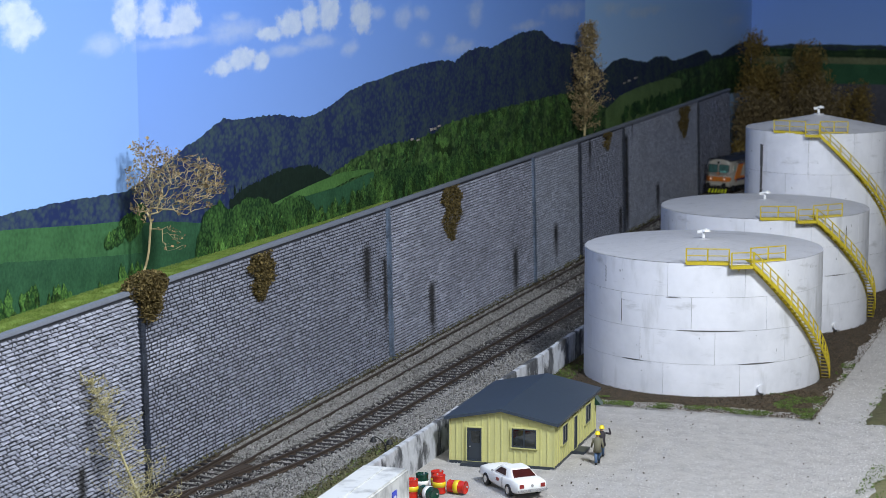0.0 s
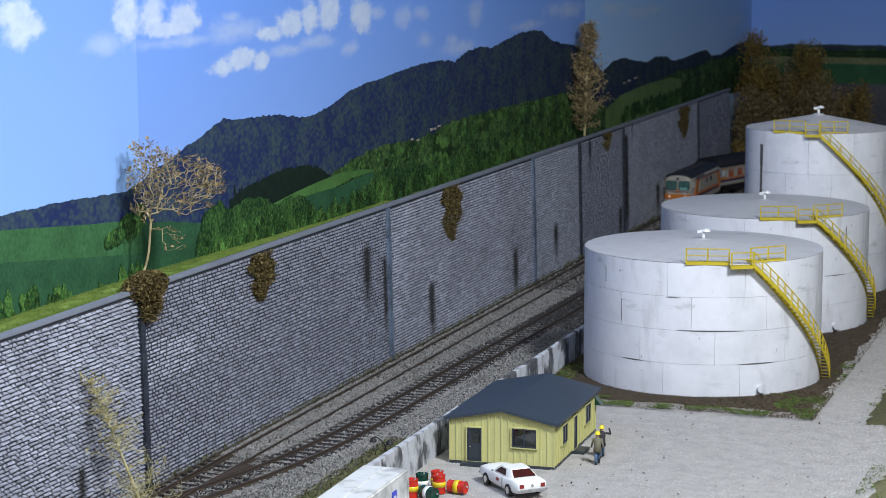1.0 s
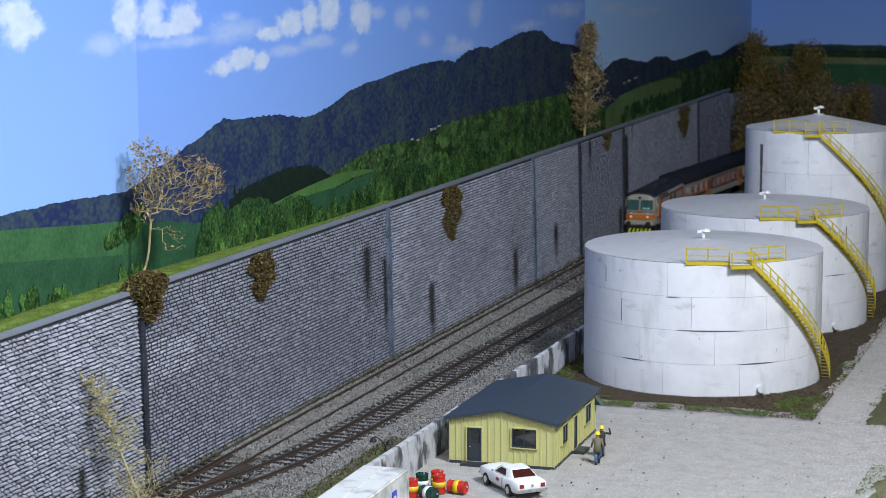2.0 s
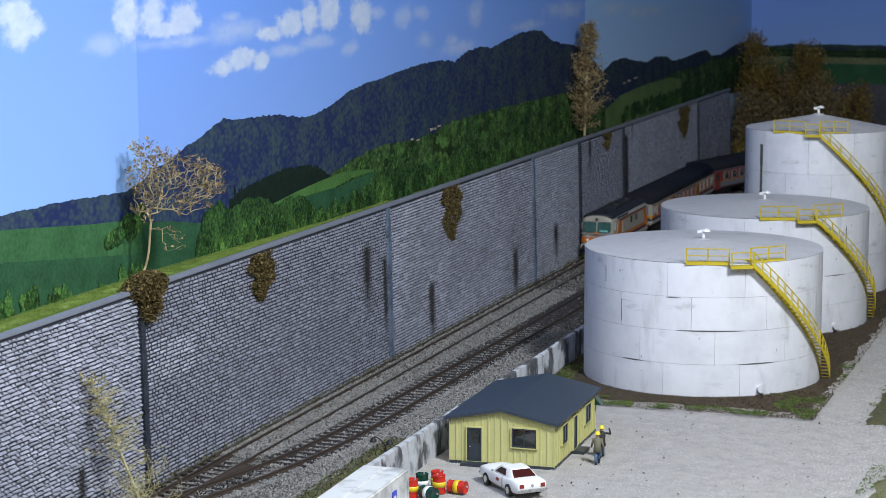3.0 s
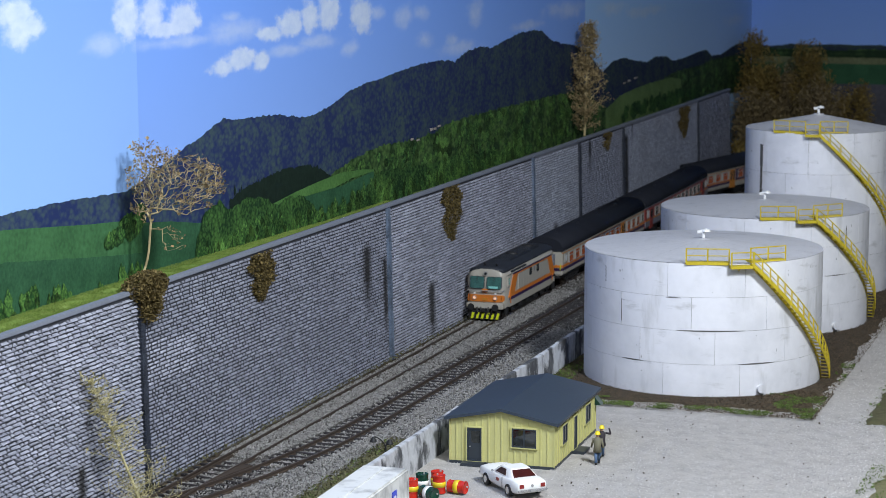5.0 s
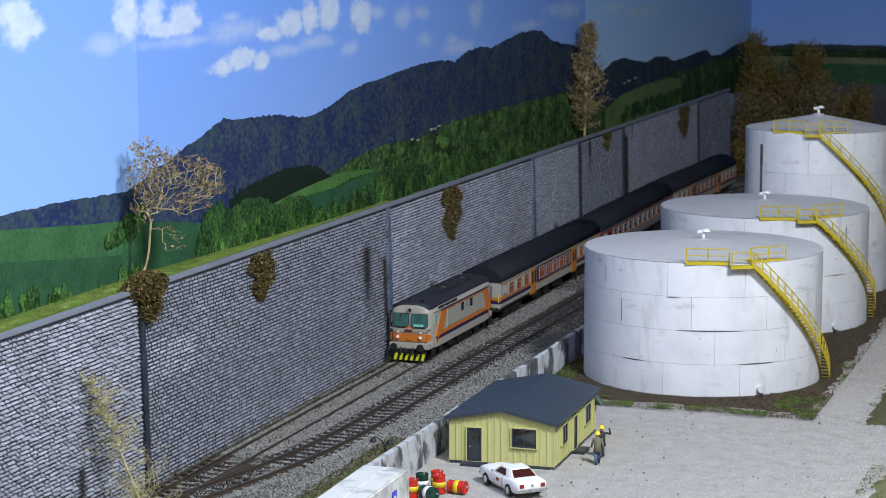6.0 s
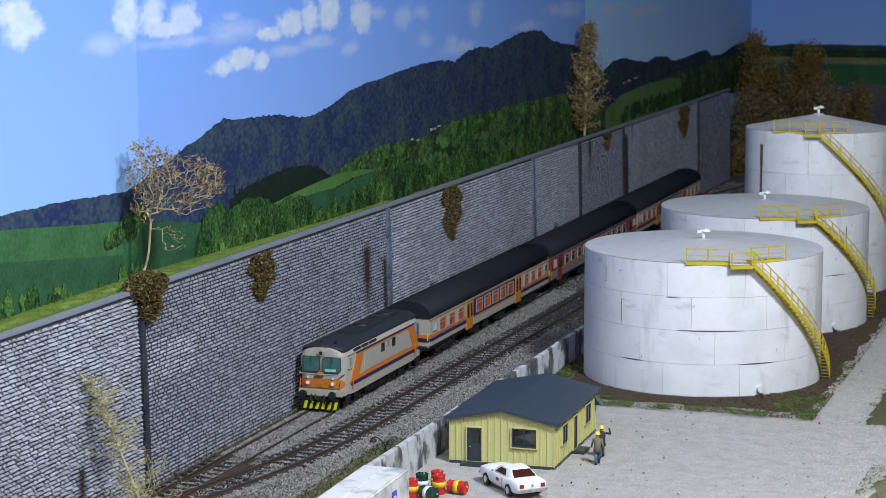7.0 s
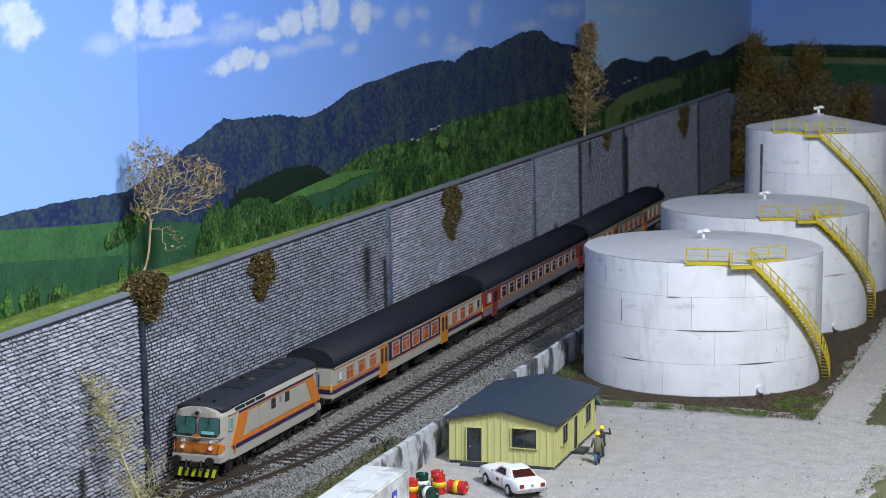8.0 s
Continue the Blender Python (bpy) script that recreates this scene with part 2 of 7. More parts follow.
# ---- mesh helpers ----
def mesh_object(name, bm, material, smooth=False):
    me = bpy.data.meshes.new(name)
    bm.to_mesh(me)
    bm.free()
    me.materials.append(material)
    if smooth:
        for p in me.polygons:
            p.use_smooth = True
    return new(name, me)


def part(name, bm, material, parent, label="", smooth=False):
    ob = mesh_object(name, bm, material, smooth)
    ob.parent = parent
    return tagged(ob, label)


def thing(name, label, category, m=None, group="", kind=""):
    ob = new(name)
    ob.empty_display_size = 0.01
    ob.matrix_basis = m if m else Matrix()
    return tagged(ob, label, category, group, kind)


def box(x0, x1, y0, y1, z0, z1, bev=0.0, bm=None, m=None):
    own = bm or bmesh.new()
    vs = [own.verts.new((x, y, z)) for z in (z0, z1) for x, y in ((x0, y0), (x1, y0), (x1, y1), (x0, y1))]
    fs = [own.faces.new([vs[i] for i in f]) for f in ((3, 2, 1, 0), (4, 5, 6, 7), (0, 1, 5, 4), (1, 2, 6, 5), (2, 3, 7, 6), (3, 0, 4, 7))]
    if bev:
        es = list({e for f in fs for e in f.edges})
        r = bmesh.ops.bevel(own, geom=es, offset=bev, segments=2, affect="EDGES")
        vs = list({v for f in r["faces"] for v in f.verts} | {v for v in vs if v.is_valid})
    if m:
        for v in vs:
            v.co = m @ v.co
    return own


def tube(p0, p1, r, bm=None, seg=8, r1=None):
    own = bm or bmesh.new()
    p0, p1 = Vector(p0), Vector(p1)
    q = (p1 - p0).to_track_quat("Z", "Y").to_matrix()
    rings = []
    for p, rad in ((p0, r), (p1, r if r1 is None else r1)):
        rings.append([own.verts.new(p + q @ Vector((rad * math.cos(a), rad * math.sin(a), 0))) for a in [2 * math.pi * i / seg for i in range(seg)]])
    for i in range(seg):
        own.faces.new((rings[0][i], rings[0][(i + 1) % seg], rings[1][(i + 1) % seg], rings[1][i]))
    own.faces.new(rings[0][::-1])
    own.faces.new(rings[1])
    return own


def lathe(profile, seg=48, bm=None, centre=(0, 0, 0)):
    """Turns (radius, height) pairs about the upright axis."""
    own = bm or bmesh.new()
    c = Vector(centre)
    rings = []
    for r, z in profile:
        if r < 1e-6:
            rings.append([own.verts.new(c + Vector((0, 0, z)))])
        else:
            rings.append([own.verts.new(c + Vector((r * math.cos(2 * math.pi * i / seg), r * math.sin(2 * math.pi * i / seg), z))) for i in range(seg)])
    for a, b in zip(rings, rings[1:]):
        for i in range(seg):
            j = (i + 1) % seg
            if len(a) == 1 and len(b) > 1:
                own.faces.new((a[0], b[i], b[j]))
            elif len(b) == 1 and len(a) > 1:
                own.faces.new((a[i], a[j], b[0]))
            elif len(a) > 1:
                own.faces.new((a[i], a[j], b[j], b[i]))
    bmesh.ops.recalc_face_normals(own, faces=own.faces)
    return own


def prism(outline, axis, d0, d1, bm=None):
    """Extrudes a closed outline of (u, v) along x, y or z from d0 to d1."""
    own = bm or bmesh.new()
    put = {"x": lambda u, v, d: (d, u, v), "y": lambda u, v, d: (u, d, v), "z": lambda u, v, d: (u, v, d)}[axis]
    a = [own.verts.new(put(u, v, d0)) for u, v in outline]
    b = [own.verts.new(put(u, v, d1)) for u, v in outline]
    n = len(outline)
    for i in range(n):
        own.faces.new((a[i], a[(i + 1) % n], b[(i + 1) % n], b[i]))
    own.faces.new(a[::-1])
    own.faces.new(b)
    bmesh.ops.recalc_face_normals(own, faces=own.faces)
    return own


def lumps(name, material, places, size, parent=None, kind_mesh=None, seed=3):
    """Many small uneven stones or leaves joined in one mesh; places: array of centres."""
    rng = np.random.default_rng(seed)
    base = np.array([(1, 0, 0), (-1, 0, 0), (0, 1, 0), (0, -1, 0), (0, 0, 1), (0, 0, -1)], float)
    tri = np.array([(0, 2, 4), (2, 1, 4), (1, 3, 4), (3, 0, 4), (2, 0, 5), (1, 2, 5), (3, 1, 5), (0, 3, 5)])
    if kind_mesh == "leaf":
        base = np.array([(-1, -0.6, 0), (1, -0.5, 0.25), (0.8, 0.6, -0.2), (-0.7, 0.7, 0.2)], float)
        tri = np.array([(0, 1, 2), (0, 2, 3)])
    if kind_mesh == "blade":
        base = np.array([(-0.35, 0, -1.2), (0.35, 0, -1.2), (0.25, 0.2, 1.4), (-0.25, 0.2, 1.4)], float)
        tri = np.array([(0, 1, 2), (0, 2, 3)])
    n, k = len(places), len(base)
    s = rng.uniform(0.55, 1.3, (n, 1, 1)) * size * rng.uniform(0.6, 1.25, (n, 1, 3))
    v = base[None] * s + rng.normal(0, 0.12, (n, k, 3)) * size
    a, b = rng.uniform(0, 2 * np.pi, n), rng.uniform(-1.2, 1.2, n) * (0.35 if kind_mesh == "blade" else 1.0)
    ca, sa, cb, sb = np.cos(a), np.sin(a), np.cos(b), np.sin(b)
    x, y, z = v[..., 0], v[..., 1], v[..., 2]
    x, z = x * cb[:, None] + z * sb[:, None], -x * sb[:, None] + z * cb[:, None]
    x, y = x * ca[:, None] - y * sa[:, None], x * sa[:, None] + y * ca[:, None]
    v = np.stack([x, y, z], 2) + np.asarray(places)[:, None, :]
    f = (tri[None] + (np.arange(n) * k)[:, None, None]).reshape(-1, 3)
    me = bpy.data.meshes.new(name)
    me.from_pydata(v.reshape(-1, 3).tolist(), [], f.tolist())
    me.materials.append(material)
    ob = new(name, me)
    ob.parent = parent
    return ob


# ---- the room and the layout's board ----
def room():
    for name, b in (("wall_west", (-0.2, -0.075, -1.6, 3.3, -0.9, 1.5)), ("wall_north", (-0.075, 2.3, 3.02, 3.3, -0.9, 1.5)),
                    ("wall_east", (2.3, 2.5, -1.6, 3.3, -0.9, 1.5)), ("wall_south", (-0.2, 2.5, -1.8, -1.6, -0.9, 1.5))):
        tagged(mesh_object(name, box(*b), M_PLASTER), "plain pale plaster wall closing the hobby room", "wall", kind="structure")
    tagged(mesh_object("floor", box(-0.2, 2.5, -1.8, 3.3, -1.0, -0.9), M_FLOOR), "plain brown floor of the hobby room", "floor", kind="structure")
    tagged(mesh_object("ceiling", box(-0.2, 2.5, -1.8, 3.3, 1.5, 1.6), M_PLASTER), "plain pale ceiling of the hobby room", "ceiling", kind="structure")


room()


def ledge_fall(y):
    """The grass ledge sinks behind the coping towards the far end."""
    f = max(0.0, min(1.0, (y - 1.08) / 0.30))
    return -0.0050 * f


def sheet(name, material, x0, x1, y0, y1, z, wobble, label, category="ground", step=0.006, seed=1, rise=0.0, amp=0.0, fall=lambda y: 0.0):
    """An uneven sheet with a ragged border, laid as a grid, with a low skirt down to the board."""
    bm = bmesh.new()
    nx, ny = max(2, int((x1 - x0) / step)), max(2, int((y1 - y0) / step))
    grid = []
    for j in range(ny + 1):
        row = []
        for i in range(nx + 1):
            x, y = x0 + (x1 - x0) * i / nx, y0 + (y1 - y0) * j / ny
            edge = i in (0, nx) or j in (0, ny)
            k = noise.noise((x * 60 + seed, y * 60, seed)) + 0.6 * noise.noise((x * 190, y * 190 + seed, 3.1))
            near = min(i, nx - i, j, ny - j)
            px, py = x, y
            if wobble and near < 2:
                px += wobble * k
                py += wobble * noise.noise((x * 60, y * 60, seed + 9.0))
            zb = z + fall(y)
            h = zb + rise * min(1, near / 3) + amp * noise.noise((x * 90, y * 90, seed + 4.0))
            row.append(bm.verts.new((px, py, zb - 0.003 if edge else h)))
        grid.append(row)
    for a, b in zip(grid, grid[1:]):
        for i in range(nx):
            bm.faces.new((a[i], a[i + 1], b[i + 1], b[i]))
    return tagged(mesh_object(name, bm, material, True), label, category, kind="structure")


tagged(mesh_object("layout_board", box(-0.06, 0.9, 0.42, 3.0, -0.9, -0.0065), M_EARTH), "brown closed table under the model landscape", "table", kind="structure")
sheet("yard_ground", M_SAND, 0.092, 0.88, 0.45, 2.99, -0.001, 0, "pale grey gravel yard of the oil depot", amp=0.00025, step=0.008)
sheet("track_bed", M_BALLASTBED, -0.05, 0.10, 0.45, 2.99, -0.0032, 0, "grey stone ballast bed under the tracks", amp=0.0008, step=0.004)
sheet("tank_island", M_EARTH, 0.092, 0.300, 1.335, 2.30, -0.0008, 0.006, "brown earth patch with weeds under the tanks", rise=0.0008, amp=0.0004, seed=4)
sheet("verge", M_VERGE, 0.329, 0.62, 1.315, 2.6, 0.0, 0.005, "olive brown verge beside the gravel road", rise=0.0015, amp=0.0006, seed=7)
sheet("verge_front", M_VERGE, 0.356, 0.6, 0.8, 1.20, 0.0, 0.006, "dark weedy verge at the yard's edge", rise=0.0015, amp=0.0006, seed=8)
sheet("track_verge", M_VERGE, 0.0655, 0.080, 0.6, 1.19, -0.0022, 0.004, "weedy brown strip between ballast and concrete wall", rise=0.0012, amp=0.0005, seed=9, step=0.003)
sheet("wall_foot", M_EARTH, -0.0205, -0.0135, 0.6, 2.6, -0.0028, 0.0015, "strip of dry moss along the wall foot", rise=0.0008, amp=0.0004, seed=10, step=0.002)
sheet("grass_ledge", M_GRASS, -0.0515, -0.0265, 0.45, 2.66, 0.1062, 0, "bright green grass ledge behind the tall wall", rise=0.0015, amp=0.0012, step=0.003, fall=ledge_fall)

# ---- the tall wall ----
WALL_X, WALL_Z0, WALL_Z1 = -0.0204, -0.0035, 0.1068
LEAN = -0.0029 / 0.109
JOINTS = (0.655, 1.0413, 1.4291, 1.7935, 1.9463, 2.1135, 2.4695, 2.66)


def wall_x(z):
    return WALL_X + LEAN * (z - WALL_Z0)


wall_tall = tagged(mesh_object("wall_tall", prism([(wall_x(WALL_Z0), WALL_Z0), (wall_x(WALL_Z1), WALL_Z1), (-0.034, WALL_Z1), (-0.034, -0.006), (WALL_X, -0.006)], "y", 0.45, 2.66), M_MORTAR),
                   "tall grey retaining wall of raised blocks with dark streaks", "wall", kind="structure")


def wall_trim():
    # Mortar of the two panels that are painted as catching more light.
    for a, b in ((JOINTS[3], JOINTS[4]), (JOINTS[5], JOINTS[6])):
        outline = [(wall_x(WALL_Z0) - 0.002, WALL_Z0), (wall_x(WALL_Z0) + 0.0001, WALL_Z0), (wall_x(WALL_Z1) + 0.0001, WALL_Z1 - 0.0001), (wall_x(WALL_Z1) - 0.002, WALL_Z1 - 0.0001)]
        part("panel_face", prism(outline, "y", a + 0.002, b - 0.002), M_MORTARLIT, wall_tall, "smooth wall panel, coloured as catching more light")
    rng = random.Random(14)
    for a, b in zip((0.45, *JOINTS[:-1]), JOINTS):
        bm = box(-0.0262, wall_x(WALL_Z1) + 0.0013, a + 0.0004, b - 0.0004, WALL_Z1 + 0.0002, WALL_Z1 + 0.0027, 0.0004)
        part("coping", bm, M_COPING, wall_tall, "smooth grey coping strip")
    for k, y in enumerate(JOINTS[:-1]):
        bm = bmesh.new()
        n = 36
        for i in range(n):
            z0, z1 = WALL_Z0 + (WALL_Z1 - WALL_Z0) * i / n, WALL_Z0 + (WALL_Z1 - WALL_Z0) * (i + 0.93) / n
            w = 0.0026 + 0.0005 * rng.random()
            box(wall_x(z0) - 0.001, wall_x(z0) + 0.0015 + 0.0005 * rng.random(), y - w, y + w, z0, z1, 0, bm)
        pale = k in (2, 3)
        part("pillar", bm, M_PILLARPALE if pale else M_PILLAR, wall_tall, "pale blue grey quoined pillar" if pale else "black-stained blue grey quoined pillar")


wall_trim()


# ---- the printed landscape behind ----
# printed clouds as place along the poster, height, half width, half height: heaped ones, then faint veils
HEAPS = ((0.963, 0.2589, 0.0178, 0.0091), (0.980, 0.2531, 0.0126, 0.0058), (0.968, 0.2487, 0.0158, 0.0063), (1.088, 0.2544, 0.0165, 0.0132), (1.120, 0.2549, 0.0158, 0.0109),
         (1.162, 0.2501, 0.0230, 0.0093), (1.140, 0.2454, 0.0296, 0.0046), (1.243, 0.2224, 0.0259, 0.0060), (1.217, 0.2185, 0.0183, 0.0045), (1.276, 0.2195, 0.0135, 0.0058),
         (1.292, 0.2362, 0.0184, 0.0047), (1.325, 0.2414, 0.0231, 0.0082), (1.358, 0.2448, 0.0160, 0.0099), (1.391, 0.2467, 0.0209, 0.0109), (1.456, 0.2421, 0.0215, 0.0121))
VEILS = ((1.235, 0.2404, 0.0443, 0.0077), (1.231, 0.2493, 0.0135, 0.0035), (1.330, 0.2240, 0.0368, 0.0038), (1.370, 0.2270, 0.0428, 0.0046), (1.433, 0.2192, 0.0155, 0.0052),
         (1.491, 0.2421, 0.0142, 0.0050), (1.545, 0.2380, 0.0202, 0.0085), (1.584, 0.2401, 0.0171, 0.0061), (1.593, 0.2179, 0.0213, 0.0053), (1.660, 0.2148, 0.0172, 0.0050),
         (1.681, 0.2078, 0.0470, 0.0056), (1.719, 0.2342, 0.0213, 0.0113), (1.150, 0.2373, 0.0490, 0.0036), (1.059, 0.2401, 0.0223, 0.0055), (1.998, 0.2283, 0.0681, 0.0075),
         (1.870, 0.2183, 0.0462, 0.0041), (2.182, 0.2240, 0.0565, 0.0070), (2.319, 0.2165, 0.0896, 0.0062), (2.826, 0.1884, 0.0609, 0.0075))


def sky_mat(name, top, low, z0, z1):
    """Printed sky: paler towards the horizon, with heaped clouds whose edges are broken by noise, and faint veils."""
    m = mat(name, top, 0.75, vary=0.02)
    nt = m.node_tree
    b = nt.nodes["Principled BSDF"]
    b.inputs["Specular IOR Level"].default_value = 0.15
    co, sep, rng, mix = (nt.nodes.new(k) for k in ("ShaderNodeTexCoord", "ShaderNodeSeparateXYZ", "ShaderNodeMapRange", "ShaderNodeMix"))
    mix.data_type = "RGBA"
    nt.links.new(co.outputs["Object"], sep.inputs[0])
    nt.links.new(sep.outputs["Z"], rng.inputs["Value"])
    rng.inputs["From Min"].default_value, rng.inputs["From Max"].default_value = z0, z1
    nt.links.new(rng.outputs[0], mix.inputs[0])
    mix.inputs[6].default_value, mix.inputs[7].default_value = (*low, 1), (*top, 1)
    flat = nt.nodes.new("ShaderNodeCombineXYZ")
    nt.links.new(sep.outputs["Y"], flat.inputs["Y"])
    nt.links.new(sep.outputs["Z"], flat.inputs["Z"])

    def puff(scale, detail, squash):
        mp, nz = nt.nodes.new("ShaderNodeMapping"), nt.nodes.new("ShaderNodeTexNoise")
        mp.inputs["Scale"].default_value = (1, squash, 1)
        nz.inputs["Scale"].default_value, nz.inputs["Detail"].default_value, nz.inputs["Roughness"].default_value = scale, detail, 0.55
        nt.links.new(flat.outputs[0], mp.inputs["Vector"])
        nt.links.new(mp.outputs[0], nz.inputs["Vector"])
        return nz.outputs["Fac"]

    def clouds(places, noise_out, ragged, lo, hi, amount):
        total = None
        for y, z, wy, wz in places:
            sub, div, ln = (nt.nodes.new("ShaderNodeVectorMath") for _ in range(3))
            sub.operation, div.operation, ln.operation = "SUBTRACT", "DIVIDE", "LENGTH"
            sub.inputs[1].default_value, div.inputs[1].default_value = (0, y, z), (1, wy, wz)
            nt.links.new(flat.outputs[0], sub.inputs[0])
            nt.links.new(sub.outputs[0], div.inputs[0])
            nt.links.new(div.outputs[0], ln.inputs[0])
            inv = nt.nodes.new("ShaderNodeMath")
            inv.operation = "SUBTRACT"
            inv.inputs[0].default_value = 1.0
            nt.links.new(ln.outputs["Value"], inv.inputs[1])
            if total is None:
                total = inv.outputs[0]
            else:
                mx = nt.nodes.new("ShaderNodeMath")
                mx.operation = "MAXIMUM"
                nt.links.new(total, mx.inputs[0])
                nt.links.new(inv.outputs[0], mx.inputs[1])
                total = mx.outputs[0]
        mul = nt.nodes.new("ShaderNodeMath")
        mul.operation = "MULTIPLY_ADD"
        nt.links.new(noise_out, mul.inputs[0])
        mul.inputs[1].default_value = ragged
        nt.links.new(total, mul.inputs[2])
        cl = nt.nodes.new("ShaderNodeMapRange")
        cl.interpolation_type = "SMOOTHSTEP"
        cl.inputs["From Min"].default_value, cl.inputs["From Max"].default_value, cl.inputs["To Max"].default_value = ragged / 2 + lo, ragged / 2 + hi, amount
        nt.links.new(mul.outputs[0], cl.inputs["Value"])
        return cl.outputs[0]
    base = mix.outputs[2]
    lumpy = puff(120, 6, 0.5)
    shade = nt.nodes.new("ShaderNodeMix")
    shade.data_type = "RGBA"
    nt.links.new(puff(170, 4, 0.5), shade.inputs[0])
    shade.inputs[6].default_value, shade.inputs[7].default_value = (0.40, 0.52, 0.74, 1), (0.80, 0.84, 0.88, 1)
    for places, out in ((VEILS, clouds(VEILS, puff(70, 6, 0.4), 2.2, -0.45, 0.9, 0.42)), (HEAPS, clouds(HEAPS, lumpy, 1.9, -0.38, 0.42, 0.80))):
        mix2 = nt.nodes.new("ShaderNodeMix")
        mix2.data_type = "RGBA"
        nt.links.new(out, mix2.inputs[0])
        nt.links.new(base, mix2.inputs[6])
        nt.links.new(shade.outputs[2], mix2.inputs[7])
        base = mix2.outputs[2]
    nt.links.new(base, b.inputs["Base Color"])
    return m


M_SKY = sky_mat("printed_blue_sky", (0.165, 0.33, 0.82), (0.26, 0.43, 0.88), 0.14, 0.27)
# Far sky coloured paler to make up for the lamp's weak light there.
M_SKYFAR = sky_mat("printed_lightened_sky", (0.29, 0.52, 0.90), (0.42, 0.62, 0.92), 0.15, 0.26)
M_SKYLEFT = sky_mat("printed_pale_sky", (0.20, 0.36, 0.78), (0.30, 0.505, 0.90), 0.14, 0.27)


def print_mat(name, dark, light, scale):
    m = mat(name, dark, 0.75, vary=0.45, scale=scale, tint=light, spread=0.4 if name.endswith("tree") else 0.0)
    m.node_tree.nodes["Principled BSDF"].inputs["Specular IOR Level"].default_value = 0.15
    return m


def forest_mat(name, dark, light, cell, stretch, haze, y0, y1, island=0.0):
    """Printed woodland: rounded crowns lit from above with dark gaps, larger patches of tone, and a bluer cast towards one end."""
    m = mat(name, dark, 0.75, vary=0.3, scale=60, tint=light)
    nt = m.node_tree
    b = nt.nodes["Principled BSDF"]
    b.inputs["Specular IOR Level"].default_value = 0.15
    co, mp, vor, nz, big, sep = (nt.nodes.new("ShaderNode" + k) for k in ("TexCoord", "Mapping", "TexVoronoi", "TexNoise", "TexNoise", "SeparateXYZ"))
    mp.inputs["Scale"].default_value = (0.0, 1.0 / stretch, 1.0)
    nt.links.new(co.outputs["Object"], nz.inputs["Vector"])
    nt.links.new(co.outputs["Object"], big.inputs["Vector"])
    nt.links.new(co.outputs["Object"], sep.inputs[0])
    nz.inputs["Scale"].default_value, nz.inputs["Detail"].default_value = cell * 0.8, 5
    big.inputs["Scale"].default_value, big.inputs["Detail"].default_value = 42, 4
    warp = nt.nodes.new("ShaderNodeVectorMath")
    warp.operation = "MULTIPLY_ADD"
    warp.inputs[1].default_value = (0.0, 0.004, 0.004)
    nt.links.new(nz.outputs["Color"], warp.inputs[0])
    nt.links.new(co.outputs["Object"], warp.inputs[2])
    nt.links.new(warp.outputs[0], mp.inputs["Vector"])
    nt.links.new(mp.outputs[0], vor.inputs["Vector"])
    vor.inputs["Scale"].default_value = cell
    add = nt.nodes.new("ShaderNodeMath")
    add.operation = "MULTIPLY_ADD"
    nt.links.new(big.outputs["Fac"], add.inputs[0])
    add.inputs[1].default_value = -1.5
    nt.links.new(vor.outputs["Distance"], add.inputs[2])
    add2 = nt.nodes.new("ShaderNodeMath")
    add2.operation = "ADD"
    nt.links.new(add.outputs[0], add2.inputs[0])
    nt.links.new(nz.outputs["Fac"], add2.inputs[1])
    rng = nt.nodes.new("ShaderNodeMapRange")
    rng.inputs["From Min"].default_value, rng.inputs["From Max"].default_value = 0.55, -0.25
    nt.links.new(add2.outputs[0], rng.inputs["Value"])
    mix = nt.nodes.new("ShaderNodeMix")
    mix.data_type = "RGBA"
    nt.links.new(rng.outputs[0], mix.inputs[0])
    mix.inputs[6].default_value, mix.inputs[7].default_value = (*dark, 1), (*light, 1)
    hz, mix2 = nt.nodes.new("ShaderNodeMapRange"), nt.nodes.new("ShaderNodeMix")
    mix2.data_type, mix2.blend_type = "RGBA", "ADD"
    hz.inputs["From Min"].default_value, hz.inputs["From Max"].default_value = y1, y0
    nt.links.new(sep.outputs["Y"], hz.inputs["Value"])
    nt.links.new(hz.outputs[0], mix2.inputs[0])
    nt.links.new(mix.outputs[2], mix2.inputs[6])
    mix2.inputs[7].default_value = (*haze, 1)
    out = mix2.outputs[2]
    if island:
        geo, vary, hsv = nt.nodes.new("ShaderNodeNewGeometry"), nt.nodes.new("ShaderNodeMapRange"), nt.nodes.new("ShaderNodeHueSaturation")
        vary.inputs["To Min"].default_value, vary.inputs["To Max"].default_value = 1 - island, 1 + island
        nt.links.new(geo.outputs["Random Per Island"], vary.inputs["Value"])
        nt.links.new(vary.outputs[0], hsv.inputs["Value"])
        nt.links.new(out, hsv.inputs["Color"])
        out = hsv.outputs["Color"]
    nt.links.new(out, b.inputs["Base Color"])
    return m


M_HILL = forest_mat("printed_far_forest", (0.013, 0.020, 0.058), (0.046, 0.072, 0.054), 330, 1.5, (0.004, 0.010, 0.044), 1.0, 2.4)
M_HILL2 = forest_mat("printed_mid_forest", (0.013, 0.032, 0.014), (0.085, 0.155, 0.048), 260, 1.5, (0.004, 0.012, 0.0), 1.3, 2.0)
M_FIR = print_mat("printed_fir_belt", (0.008, 0.018, 0.014), (0.014, 0.030, 0.020), 300)
M_MEADOW = print_mat("printed_pale_meadow", (0.075, 0.19, 0.05), (0.095, 0.22, 0.06), 50)
